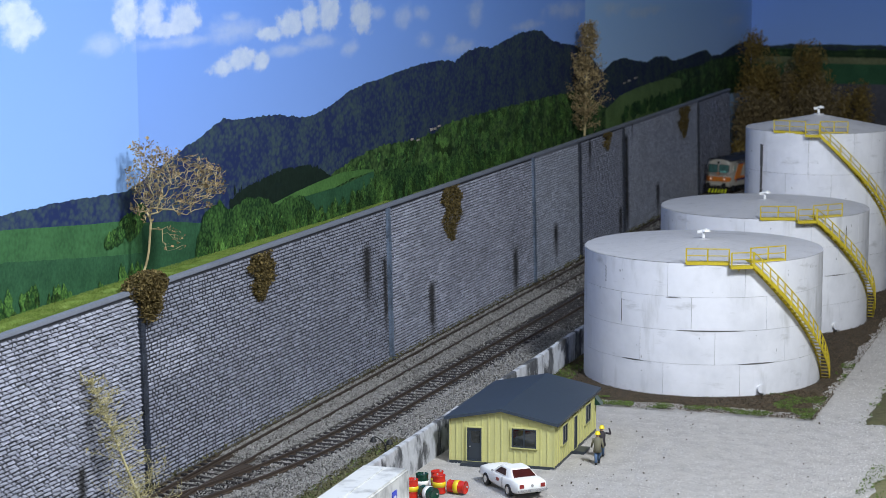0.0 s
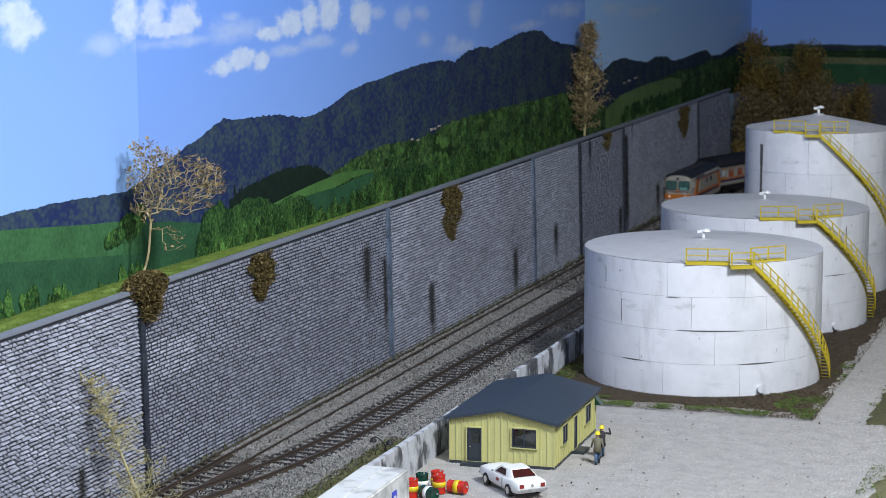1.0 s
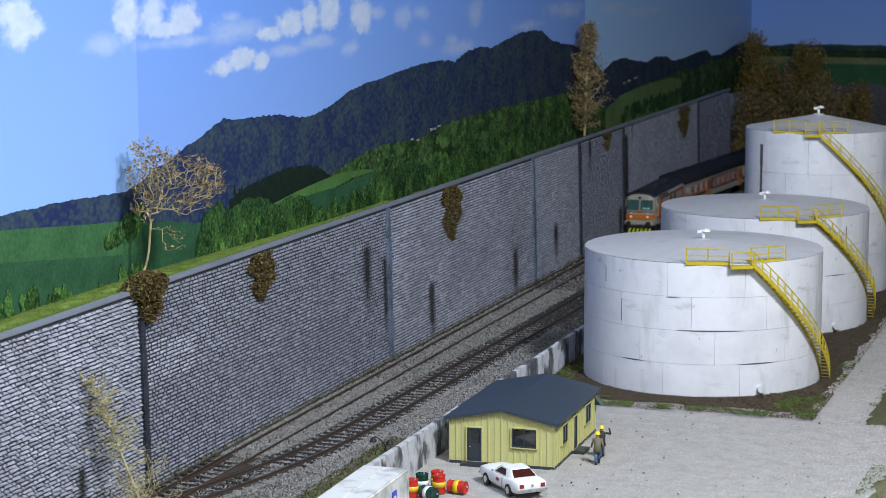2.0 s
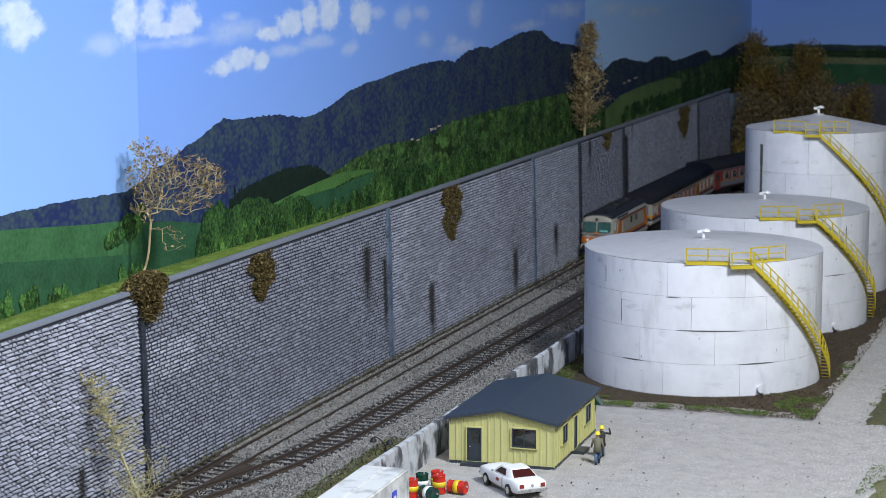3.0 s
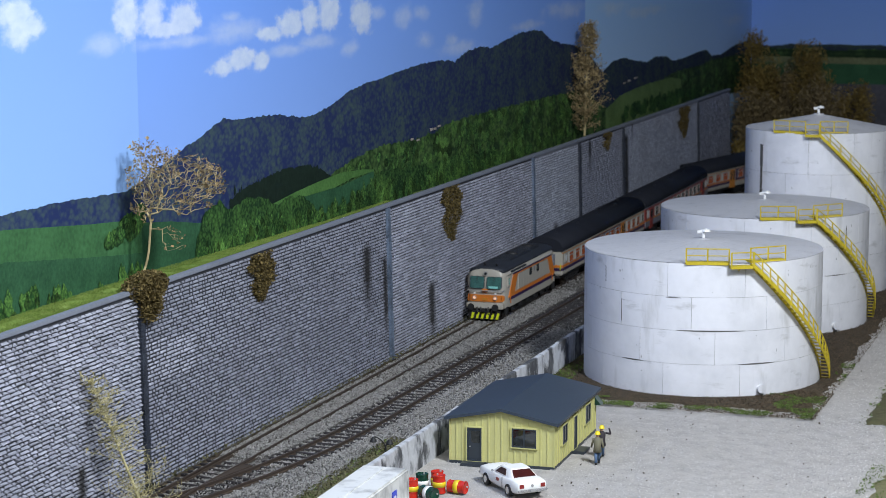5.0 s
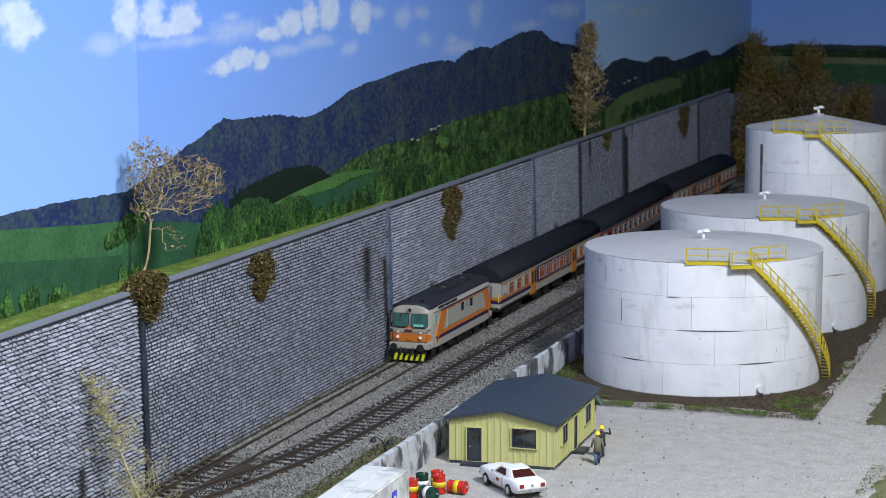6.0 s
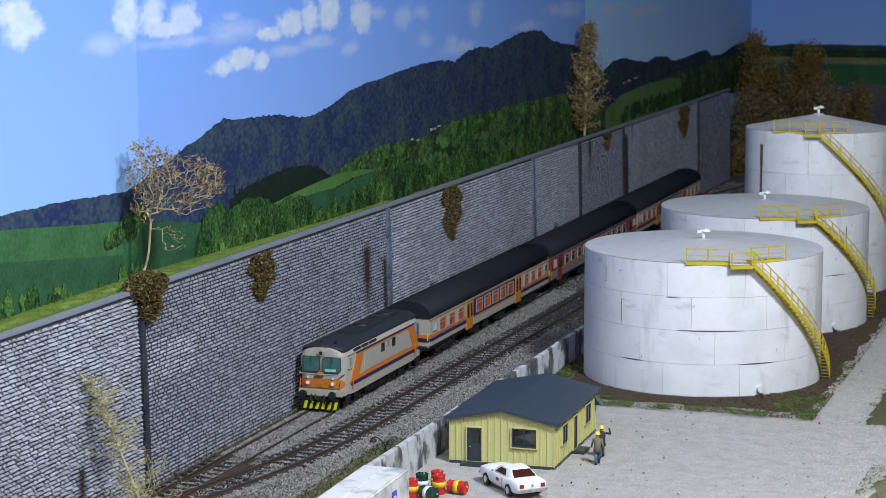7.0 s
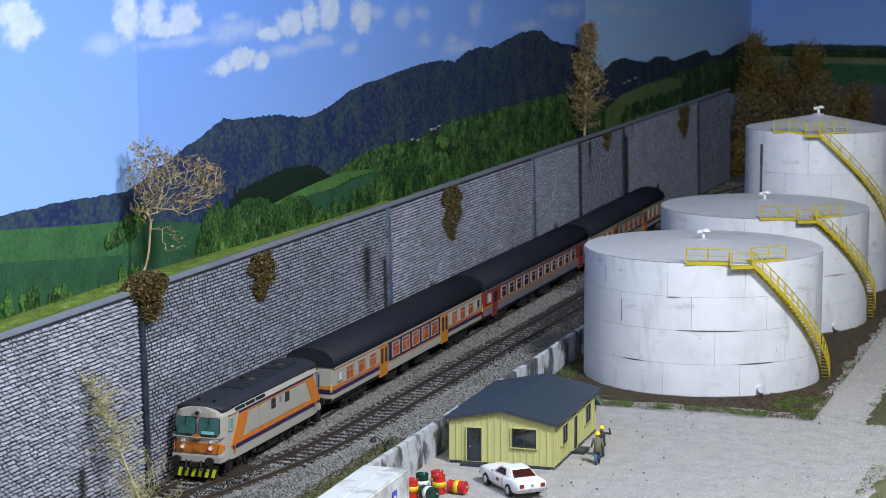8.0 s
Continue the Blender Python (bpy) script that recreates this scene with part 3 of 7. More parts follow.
M_OLIVE = print_mat("printed_olive_meadow", (0.11, 0.19, 0.065), (0.15, 0.24, 0.085), 50)
M_FIELD = print_mat("printed_field", (0.050, 0.155, 0.062), (0.064, 0.182, 0.072), 40)
M_FIELD2 = print_mat("printed_dark_field", (0.031, 0.105, 0.053), (0.042, 0.130, 0.062), 60)
M_BUSH = forest_mat("printed_bush", (0.010, 0.032, 0.012), (0.062, 0.145, 0.036), 430, 1.0, (0.0, 0.006, 0.0), 0.9, 1.5)
M_TREEPRINT = forest_mat("printed_light_tree", (0.014, 0.042, 0.014), (0.090, 0.185, 0.042), 600, 1.0, (0.0, 0.006, 0.0), 1.1, 1.6, 0.65)
M_STUBBLE = print_mat("printed_stubble", (0.16, 0.18, 0.09), (0.20, 0.22, 0.12), 30)
M_ENDGREY = print_mat("printed_grey_road", (0.09, 0.09, 0.11), (0.11, 0.11, 0.13), 20)
M_VILLAGE = print_mat("printed_house_white", (0.30, 0.25, 0.22), (0.50, 0.46, 0.42), 300)

BACK_X, END_Y = -0.052, 2.9445


def smooth_knots(knots, y):
    if y <= knots[0][0]:
        return knots[0][1]
    for (y0, z0), (y1, z1) in zip(knots, knots[1:]):
        if y <= y1:
            f = (y - y0) / (y1 - y0)
            return z0 + (z1 - z0) * f
    return knots[-1][1]


def printed(name, material, knots, low, layer, rough, parent, freq=220.0, step=0.0015, spiky=False):
    """A flat printed shape on the backdrop with a treetop outline; knots give the ridge as (y, z)."""
    bm = bmesh.new()
    y, y1 = knots[0][0], knots[-1][0]
    x = BACK_X + 0.00025 * layer
    prev = None
    while y <= y1 + 1e-6:
        k = noise.noise((y * freq, layer * 7.0, 0.5)) + 0.7 * noise.noise((y * freq * 2.7, layer * 3.0, 1.5))
        if spiky:
            k = 1.2 * (abs((y * freq * 0.9 + 0.5 * noise.noise((y * 40, 0, layer))) % 1.0 - 0.5) * 2 - 0.5) + 0.6 * k
        z = smooth_knots(knots, y) + rough * k
        zl = low(y) if callable(low) else low
        pair = (bm.verts.new((x, y, min(zl, z - 0.0002))), bm.verts.new((x, y, z)))
        if prev:
            bm.faces.new((prev[0], pair[0], pair[1], prev[1]))
        prev = pair
        y += step
    return part(name, bm, material, parent)


def printed_trees(name, material, count, y0, y1, z_of, h0, h1, layer, parent, seed, slim=0.5, pointed=0.5):
    """Many small flat printed treetops, each its own outline, in one sheet."""
    rng = random.Random(seed)
    verts, faces = [], []
    x = BACK_X + 0.00025 * layer
    items = []
    for _ in range(count):
        y = rng.uniform(y0, y1)
        lo, hi = z_of(y)
        if hi > lo:
            items.append((y, rng.uniform(lo, hi)))
    items.sort(key=lambda q: -q[1])
    for k, (y, z) in enumerate(items):
        h = rng.uniform(h0, h1)
        w = h * slim * rng.uniform(0.7, 1.3) * (1 + 0.6 * (y - 1.1))
        tip = rng.random() < pointed
        n = len(verts)
        for i in range(10):
            a = 2 * math.pi * i / 10
            r = rng.uniform(0.75, 1.1)
            dy, dz = math.cos(a) * w * r, math.sin(a) * h * 0.5 * r
            if tip and dz > 0:
                dy *= 1 - 0.85 * dz / (h * 0.55)
                dz *= 1.25
            verts.append((x + 0.0001 * k / len(items), y + dy, z + dz))
        faces.append(tuple(range(n, n + 10)))
    me = bpy.data.meshes.new(name)
    me.from_pydata(verts, [], faces)
    me.materials.append(material)
    ob = new(name, me)
    ob.parent = parent
    tagged(ob, kind="stuff")


def backdrop():
    base = tagged(mesh_object("backdrop_main", box(BACK_X - 0.004, BACK_X, 1.05, 2.0715, -0.006, 0.5), M_SKY), "printed landscape poster of wooded hills under blue sky", "backdrop", kind="structure")
    far = tagged(mesh_object("backdrop_far", box(BACK_X - 0.004, BACK_X, 2.0718, 2.9435, -0.006, 0.5), M_SKYFAR), "printed poster of meadow and hills, sky lightened for weak lamp light", "backdrop", kind="structure")
    edge = [(0.42, -0.006), (1.0995, -0.006), (1.0980, 0.174), (1.0970, 0.232), (1.0943, 0.264), (1.0850, 0.5), (0.42, 0.5)]
    left = tagged(mesh_object("backdrop_left", prism(edge, "x", BACK_X + 0.0012, BACK_X + 0.0019), M_SKYLEFT), "printed poster of fields under pale blue sky", "backdrop", kind="structure")
    end = tagged(mesh_object("backdrop_end", box(BACK_X, 0.9, END_Y, END_Y + 0.007, -0.006, 0.5), M_SKY), "printed landscape poster across the layout's end", "backdrop", kind="structure")
    low = 0.092
    printed("far_hill", M_HILL, [(1.0900, 0.1560), (1.1015, 0.1591), (1.1120, 0.1635), (1.1401, 0.1689), (1.1633, 0.1751), (1.1751, 0.1768), (1.1994, 0.1832), (1.2161, 0.1871), (1.2372, 0.1847), (1.2815, 0.1837), (1.3000, 0.1830),
             (1.3383, 0.1780), (1.3613, 0.1774), (1.3999, 0.1830), (1.4326, 0.1899), (1.4666, 0.1934), (1.5020, 0.1944), (1.5264, 0.1972), (1.5579, 0.1987), (1.5840, 0.2003), (1.6314, 0.2003), (1.6669, 0.1975),
             (1.6962, 0.2038), (1.7343, 0.2066), (1.7658, 0.2036), (1.8150, 0.2096), (1.8491, 0.2131), (1.8936, 0.2132), (1.9212, 0.2116), (1.9440, 0.2027), (1.9790, 0.1979), (2.0295, 0.1933), (2.0710, 0.1878)], low, 1, 0.0009, base)
    printed("far_hill", M_HILL, [(2.0725, 0.1867), (2.1047, 0.1749), (2.1389, 0.1604), (2.1848, 0.1694), (2.2328, 0.1704), (2.2833, 0.1640), (2.3357, 0.1598), (2.3761, 0.1639), (2.4325, 0.1609), (2.4621, 0.1541),
             (2.5221, 0.1542), (2.6008, 0.1575), (2.6504, 0.1578), (2.6784, 0.1493), (2.7381, 0.1469), (2.8295, 0.1548), (2.9430, 0.1572)], low, 1, 0.0009, far)
    printed("fir_belt", M_FIR, [(1.2227, 0.1352), (1.2356, 0.1383), (1.2488, 0.1405), (1.2712, 0.1431), (1.3084, 0.1459), (1.3524, 0.1445), (1.3728, 0.1401), (1.3936, 0.1324), (1.4096, 0.1295)], low, 2, 0.0012, base, 260)
    mid = [(1.3936, 0.1332), (1.4098, 0.1371), (1.4318, 0.1401), (1.4659, 0.1430), (1.5136, 0.1453), (1.5511, 0.1428), (1.6039, 0.1434), (1.6598, 0.1491), (1.7347, 0.1502), (1.8159, 0.1499), (1.9041, 0.1500), (2.0004, 0.1486), (2.0710, 0.1476)]
    mid_far = [(2.0725, 0.1473), (2.1289, 0.1282), (2.1871, 0.1179), (2.3516, 0.1180), (2.4198, 0.1371), (2.4927, 0.1412), (2.6186, 0.1399), (2.6857, 0.1439), (2.7932, 0.1418), (2.9414, 0.1401)]
    printed("mid_forest", M_HILL2, mid, low, 3, 0.0015, base, 160)
    printed("mid_forest", M_HILL2, mid_far, low, 3, 0.0015, far, 160)
    printed("dark_field", M_FIELD2, [(1.0900, 0.1365), (1.1015, 0.1365), (1.1386, 0.1326), (1.1771, 0.1267), (1.2180, 0.1233), (1.2797, 0.1237), (1.3271, 0.1249), (1.4095, 0.1234), (1.4774, 0.1277)], low, 4, 0.0, base)
    meadow_low = [(1.2797, 0.1230), (1.3469, 0.1238), (1.3987, 0.1238), (1.4316, 0.1271), (1.4774, 0.1273)]
    printed("pale_meadow", M_MEADOW, [(1.2797, 0.1244), (1.3272, 0.1287), (1.3674, 0.1312), (1.4097, 0.1331), (1.4542, 0.1309), (1.4774, 0.1285)], lambda y: smooth_knots(meadow_low, y), 5, 0.0, base)
    printed("near_bushes", M_BUSH, [(1.1682, 0.1020), (1.1728, 0.1169), (1.1837, 0.1318), (1.2060, 0.1371), (1.2183, 0.1304), (1.2310, 0.1303), (1.2486, 0.1340), (1.2663, 0.1319), (1.2799, 0.1296), (1.2936, 0.1235), (1.3079, 0.1264),
             (1.3370, 0.1257), (1.3469, 0.1218), (1.3669, 0.1109), (1.3825, 0.1074), (1.3985, 0.1106), (1.4312, 0.1088), (1.4540, 0.1165), (1.4832, 0.1258), (1.5257, 0.1236), (1.62, 0.120), (1.74, 0.116), (1.85, 0.108)], low, 6, 0.0016, base, 150)
    printed("far_hill", M_HILL, [(0.42, 0.172), (0.7, 0.168), (0.947, 0.160), (1.005, 0.160), (1.079, 0.157), (1.0981, 0.160)], low, 9, 0.0007, left)
    printed("pale_field", M_FIELD, [(0.42, 0.164), (0.946, 0.1525), (1.035, 0.144), (1.0981, 0.139)], low, 10, 0.0, left)
    printed("dark_field", M_FIELD2, [(0.42, 0.148), (0.945, 0.136), (1.034, 0.126), (1.0981, 0.1195)], low, 11, 0.0004, left)
    printed_trees("field_bushes", M_BUSH, 40, 1.054, 1.097, lambda y: (0.1305 + (y - 1.054) * 0.06, 0.133 + (y - 1.054) * 0.30), 0.006, 0.011, 12.0, left, 99, 0.5, 0.0)
    for k, (y0, y1, z0, n) in enumerate(((0.90, 0.952, 0.117, 70), (0.958, 0.978, 0.116, 30), (0.986, 1.012, 0.113, 26), (1.042, 1.058, 0.111, 12), (1.068, 1.096, 0.112, 30))):
        printed_trees("near_bushes", M_TREEPRINT, n, y0, y1, lambda y: (0.100, z0), 0.005, 0.012, 13.0 + 0.2 * k, left, 120 + k, 0.36, 0.7)

    printed_trees("mid_treetops", M_TREEPRINT, 560, 1.41, 2.065, lambda y: (0.104, smooth_knots(mid, y) - 0.003), 0.004, 0.011, 3.2, base, 92, 0.45, 0.5)
    printed_trees("mid_treetops", M_TREEPRINT, 130, 2.08, 2.94, lambda y: (0.104, smooth_knots(mid_far, y) - 0.003), 0.004, 0.010, 3.2, far, 96, 0.45, 0.4)
    printed_trees("fir_tops", M_FIR, 160, 1.23, 1.37, lambda y: (0.126, 0.1405), 0.004, 0.007, 2.2, base, 93, 0.3, 0.9)
    printed_trees("near_treetops", M_TREEPRINT, 420, 1.175, 1.85, lambda y: (0.100, 0.113 + 0.004 * math.sin(y * 31)), 0.006, 0.015, 6.4, base, 94, 0.30, 0.7)
    printed_trees("bush_crowns", M_BUSH, 120, 1.176, 1.30, lambda y: (0.104, 0.116 + 0.014 * max(0.0, 1 - abs(y - 1.215) / 0.06)), 0.005, 0.010, 6.2, base, 101, 0.5, 0.3)
    printed_trees("meadow_trees", M_BUSH, 70, 2.22, 2.60, lambda y: (0.106, 0.116), 0.008, 0.016, 6.4, far, 95, 0.5, 0.6)
    printed("far_meadow", M_OLIVE, [(2.1520, 0.1206), (2.2104, 0.1311), (2.2721, 0.1341), (2.3506, 0.1357), (2.4487, 0.1359), (2.5084, 0.1300)], 0.10, 3.9, 0.0004, far)
    for y, z, w, h in ((1.558, 0.1425, 0.005, 0.0016), (1.571, 0.1410, 0.006, 0.0014), (1.603, 0.1460, 0.005, 0.0022), (1.611, 0.1462, 0.006, 0.0017), (1.622, 0.1475, 0.006, 0.0015), (2.225, 0.1425, 0.010, 0.0016), (2.245, 0.1435, 0.012, 0.0020), (2.275, 0.1450, 0.012, 0.0016)):
        bm = box(BACK_X + 0.0008, BACK_X + 0.0013, y, y + w, z, z + h)
        part("printed_house", bm, M_VILLAGE, base if y < 2.07 else far)
    printed_trees("bush_tops", M_TREEPRINT, 34, 1.056, 1.097, lambda y: (0.131 + (y - 1.054) * 0.06, 0.134 + (y - 1.05) * 0.26), 0.003, 0.006, 12.4, left, 97, 0.5, 0.2)
    # the end poster: a dark wood, a pale stubble strip and a field, a grey foreground
    for name, material, z0, z1, k in (("end_hill", M_HILL, 0.09, 0.1515, 1), ("end_wood", M_HILL2, 0.09, 0.1455, 2), ("stubble_strip", M_STUBBLE, 0.09, 0.1345, 3), ("end_field", M_FIELD2, 0.07, 0.1260, 4), ("grey_foreground", M_ENDGREY, -0.006, 0.0990, 5)):
        bm, prev = bmesh.new(), None
        for i in range(240):
            x = BACK_X + 0.001 + 0.94 * i / 239
            z = z1 + (0.0016 * noise.noise((x * 150, k, 0)) + 0.004 * noise.noise((x * 22, k, 3)) if k < 3 else 0.0004 * noise.noise((x * 40, k, 0)))
            pair = (bm.verts.new((x, END_Y - 0.0005 * k, z0)), bm.verts.new((x, END_Y - 0.0005 * k, z)))
            if prev:
                bm.faces.new((prev[0], pair[0], pair[1], prev[1]))
            prev = pair
        part(name, bm, material, end)


backdrop()
# ---- the tracks ----
CURVE_Y, CURVE_R, BEND, TIGHT_R = 2.35, 0.80, 0.375, 0.40


def track_point(s):
    """The main track's centre at the length s from the origin: straight, then bending away to the right, tighter out of sight."""
    if s <= CURVE_Y:
        f = max(0.0, min(1.0, (s - 1.85) / 0.42))
        return Vector((-0.0030 * f * f * (3 - 2 * f), s, 0))
    a = min((s - CURVE_Y) / CURVE_R, BEND)
    p = Vector((-0.0030 + CURVE_R * (1 - math.cos(a)), CURVE_Y + CURVE_R * math.sin(a), 0))
    b = BEND + max(0.0, s - CURVE_Y - CURVE_R * BEND) / TIGHT_R
    return p + Vector((TIGHT_R * (math.cos(BEND) - math.cos(b)), TIGHT_R * (math.sin(b) - math.sin(BEND)), 0))


SIDING = ((0.5, 0.0), (0.96, 0.0), (1.0, 0.0055), (1.05, 0.0175), (1.10, 0.0275), (1.15, 0.0345), (1.20, 0.0378), (1.3, 0.0395), (1.45, 0.0418), (1.6, 0.045), (1.8, 0.047), (2.3, 0.052))


def siding_x(y):
    """The siding's centre, which leaves the main track at a turnout."""
    n = len(SIDING)
    for i in range(n - 1):
        (y0, x0), (y1, x1) = SIDING[i], SIDING[i + 1]
        if y <= y1 or i == n - 2:
            ya, xa = SIDING[max(0, i - 1)]
            yb, xb = SIDING[min(n - 1, i + 2)]
            m0, m1 = (x1 - xa) / (y1 - ya), (xb - x0) / (yb - y0)
            h = y1 - y0
            f = (y - y0) / h
            return (2 * f ** 3 - 3 * f ** 2 + 1) * x0 + (f ** 3 - 2 * f ** 2 + f) * h * m0 + (-2 * f ** 3 + 3 * f ** 2) * x1 + (f ** 3 - f ** 2) * h * m1


def main_pair(s):
    p, q = track_point(s), track_point(s + 0.002)
    d = (q - p).normalized()
    return p, Vector((d.y, -d.x, 0))


def siding_pair(y):
    p, q = Vector((siding_x(y), y, 0)), Vector((siding_x(y + 0.002), y + 0.002, 0))
    d = (q - p).normalized()
    return p, Vector((d.y, -d.x, 0))


RAIL_FOOT = ((-0.0007, -0.0027), (0.0007, -0.0027), (0.0007, -0.0022), (0.00025, -0.0019), (0.00025, -0.0009), (-0.00025, -0.0009), (-0.00025, -0.0019), (-0.0007, -0.0022))
RAIL_HEAD = ((-0.00045, -0.0010), (0.00045, -0.0010), (0.00045, -0.0001), (0.0003, 0.0), (-0.0003, 0.0), (-0.00045, -0.0001))


def sweep(profile, pair, offset, s0, s1, step):
    bm, rings = bmesh.new(), []
    n = int((s1 - s0) / step)
    for i in range(n + 1):
        c, side = pair(s0 + (s1 - s0) * i / n)
        rings.append([bm.verts.new(c + side * (offset + u) + Vector((0, 0, v))) for u, v in profile])
    for a, b in zip(rings, rings[1:]):
        for i in range(len(a)):
            bm.faces.new((a[i], a[(i + 1) % len(a)], b[(i + 1) % len(b)], b[i]))
    bm.faces.new(rings[0])
    bm.faces.new(rings[-1][::-1])
    bmesh.ops.recalc_face_normals(bm, faces=bm.faces)
    return bm


def tracks():
    main = thing("main_track", "rusty rails of the main track half buried in grey ballast", "railway track", kind="structure")
    side = thing("siding_track", "rusty siding track with dark sleepers joining at a turnout", "railway track", kind="structure")
    for t, pair, s1 in ((main, main_pair, 3.6), (side, siding_pair, 2.3)):
        for s in (-1, 1):
            s0 = 0.45 if t is main else (0.97 if s < 0 else 0.99)
            r = part("rail", sweep(RAIL_FOOT, pair, s * 0.00825, s0, s1, 0.012), M_RAIL, t)
            part("railhead", sweep(RAIL_HEAD, pair, s * 0.00825, s0, s1, 0.012), M_RAILTOP, r)
    sleeper = bpy.data.meshes.new("sleeper")
    bm = box(-0.0156, 0.0156, -0.0014, 0.0014, -0.0048, -0.0017, 0.0003)
    bm.to_mesh(sleeper)
    bm.free()
    sleeper.materials.append(M_SLEEPER)
    long_sleeper = bpy.data.meshes.new("sleeper")
    bm = box(-0.0165, 0.0265, -0.0014, 0.0014, -0.0049, -0.0018, 0.0003)
    bm.to_mesh(long_sleeper)
    bm.free()
    long_sleeper.materials.append(M_SLEEPER)
    rng = random.Random(2)
    y = 0.72
    while y < 2.2:
        c, sd = siding_pair(y)
        ob = new("sleeper", long_sleeper if 0.98 < y < 1.115 else sleeper)
        ob.parent = side
        ob.matrix_basis = pose(0.0 if 0.98 < y < 1.115 else c.x, y, rng.uniform(-0.0002, 0.0001), 0, rng.uniform(-0.4, 0.4), math.degrees(math.atan2(sd.y, sd.x)) + rng.uniform(-1, 1))
        y += 0.0088
    part("check_rail", sweep(RAIL_FOOT, main_pair, -0.0062, 1.06, 1.13, 0.01), M_RAIL, side)
    part("frog", prism([(0.0072, 1.055), (0.0090, 1.055), (0.0165, 1.100), (0.0095, 1.100)], "z", -0.0027, -0.0003), M_RAIL, side)


tracks()


def ballast():
    rng = np.random.default_rng(11)
    out = []
    for y0, y1, n in ((0.93, 1.35, 44000), (1.35, 1.75, 26000), (1.75, 2.6, 12000)):
        x, y = rng.uniform(-0.0135, 0.076, n), rng.uniform(y0, y1, n)
        out.append(np.stack([x, y], 1))
    p = np.concatenate(out)
    sx = np.array([siding_x(float(v)) for v in p[:, 1]])
    mx = np.array([track_point(float(v)).x for v in p[:, 1]])
    a, b = p[:, 0] - mx, p[:, 0] - sx
    z = np.full(len(p), -0.0010)
    z[np.abs(a) < 0.008] = -0.0013
    in_side = (np.abs(b) < 0.0160) & ((p[:, 1] > 1.115) | (p[:, 0] > -0.01))
    in_side |= (p[:, 1] < 1.12) & (a > -0.0165) & (b < 0.0165)
    gap = np.abs((p[:, 1] - 0.72 + 0.0044) % 0.0088 - 0.0044)
    z[in_side] = -0.0026 + 0.0005 * rng.random(in_side.sum())
    right = b > 0.0160
    z[right] = -0.0008 - 0.10 * np.maximum(0, b[right] - 0.020)
    keep = (np.abs(np.abs(a) - 0.00825) > 0.0013) & (np.abs(np.abs(b) - 0.00825) > 0.0013)
    keep &= (z > -0.004) & ~(in_side & (gap < 0.0017))
    keep &= ~((p[:, 0] > 0.066) & (p[:, 1] < 1.2) & (rng.random(len(p)) < 0.75))
    p, z = p[keep], z[keep]
    z += rng.normal(0, 0.00028, len(z)) - 0.0001
    # Near-black stones on this stretch of the siding, denser with growing y.
    blacker = (p[:, 0] > sx[keep] - 0.016) & (p[:, 1] > 1.575) & (p[:, 1] < 1.80) & (rng.random(len(p)) < np.clip((p[:, 1] - 1.56) / 0.06, 0, 0.85))
    blacker_lot = lumps("oily_stones", M_BLACKBALLAST, np.column_stack([p, z])[blacker], 0.00068, seed=13)
    tagged(blacker_lot, "near-black ballast on the siding beside the tanks", "ballast", kind="stuff")
    p, z = p[~blacker], z[~blacker]
    ob = lumps("ballast_stones", M_BALLAST, np.column_stack([p, z]), 0.00056, seed=12)
    tagged(ob, "loose grey granite ballast between and beside the rails", "ballast", kind="stuff")


ballast()


# ---- the oil tanks ----
def rail_run(parent, pts, posts, h, name="railing"):
    """Handrail, knee rail, toe board and posts along a line of floor points."""
    bm = bmesh.new()
    for a, b in zip(pts, pts[1:]):
        for k, r in ((1.0, 0.00042), (0.5, 0.00034)):
            tube((a[0], a[1], a[2] + h * k), (b[0], b[1], b[2] + h * k), r, bm, 5)
    rl = part(name, bm, M_YELLOW, parent)
    for p in posts:
        part("post", box(p[0] - 0.00042, p[0] + 0.00042, p[1] - 0.00042, p[1] + 0.00042, p[2] - 0.0012, p[2] + h + 0.0003), M_YELLOW, rl)


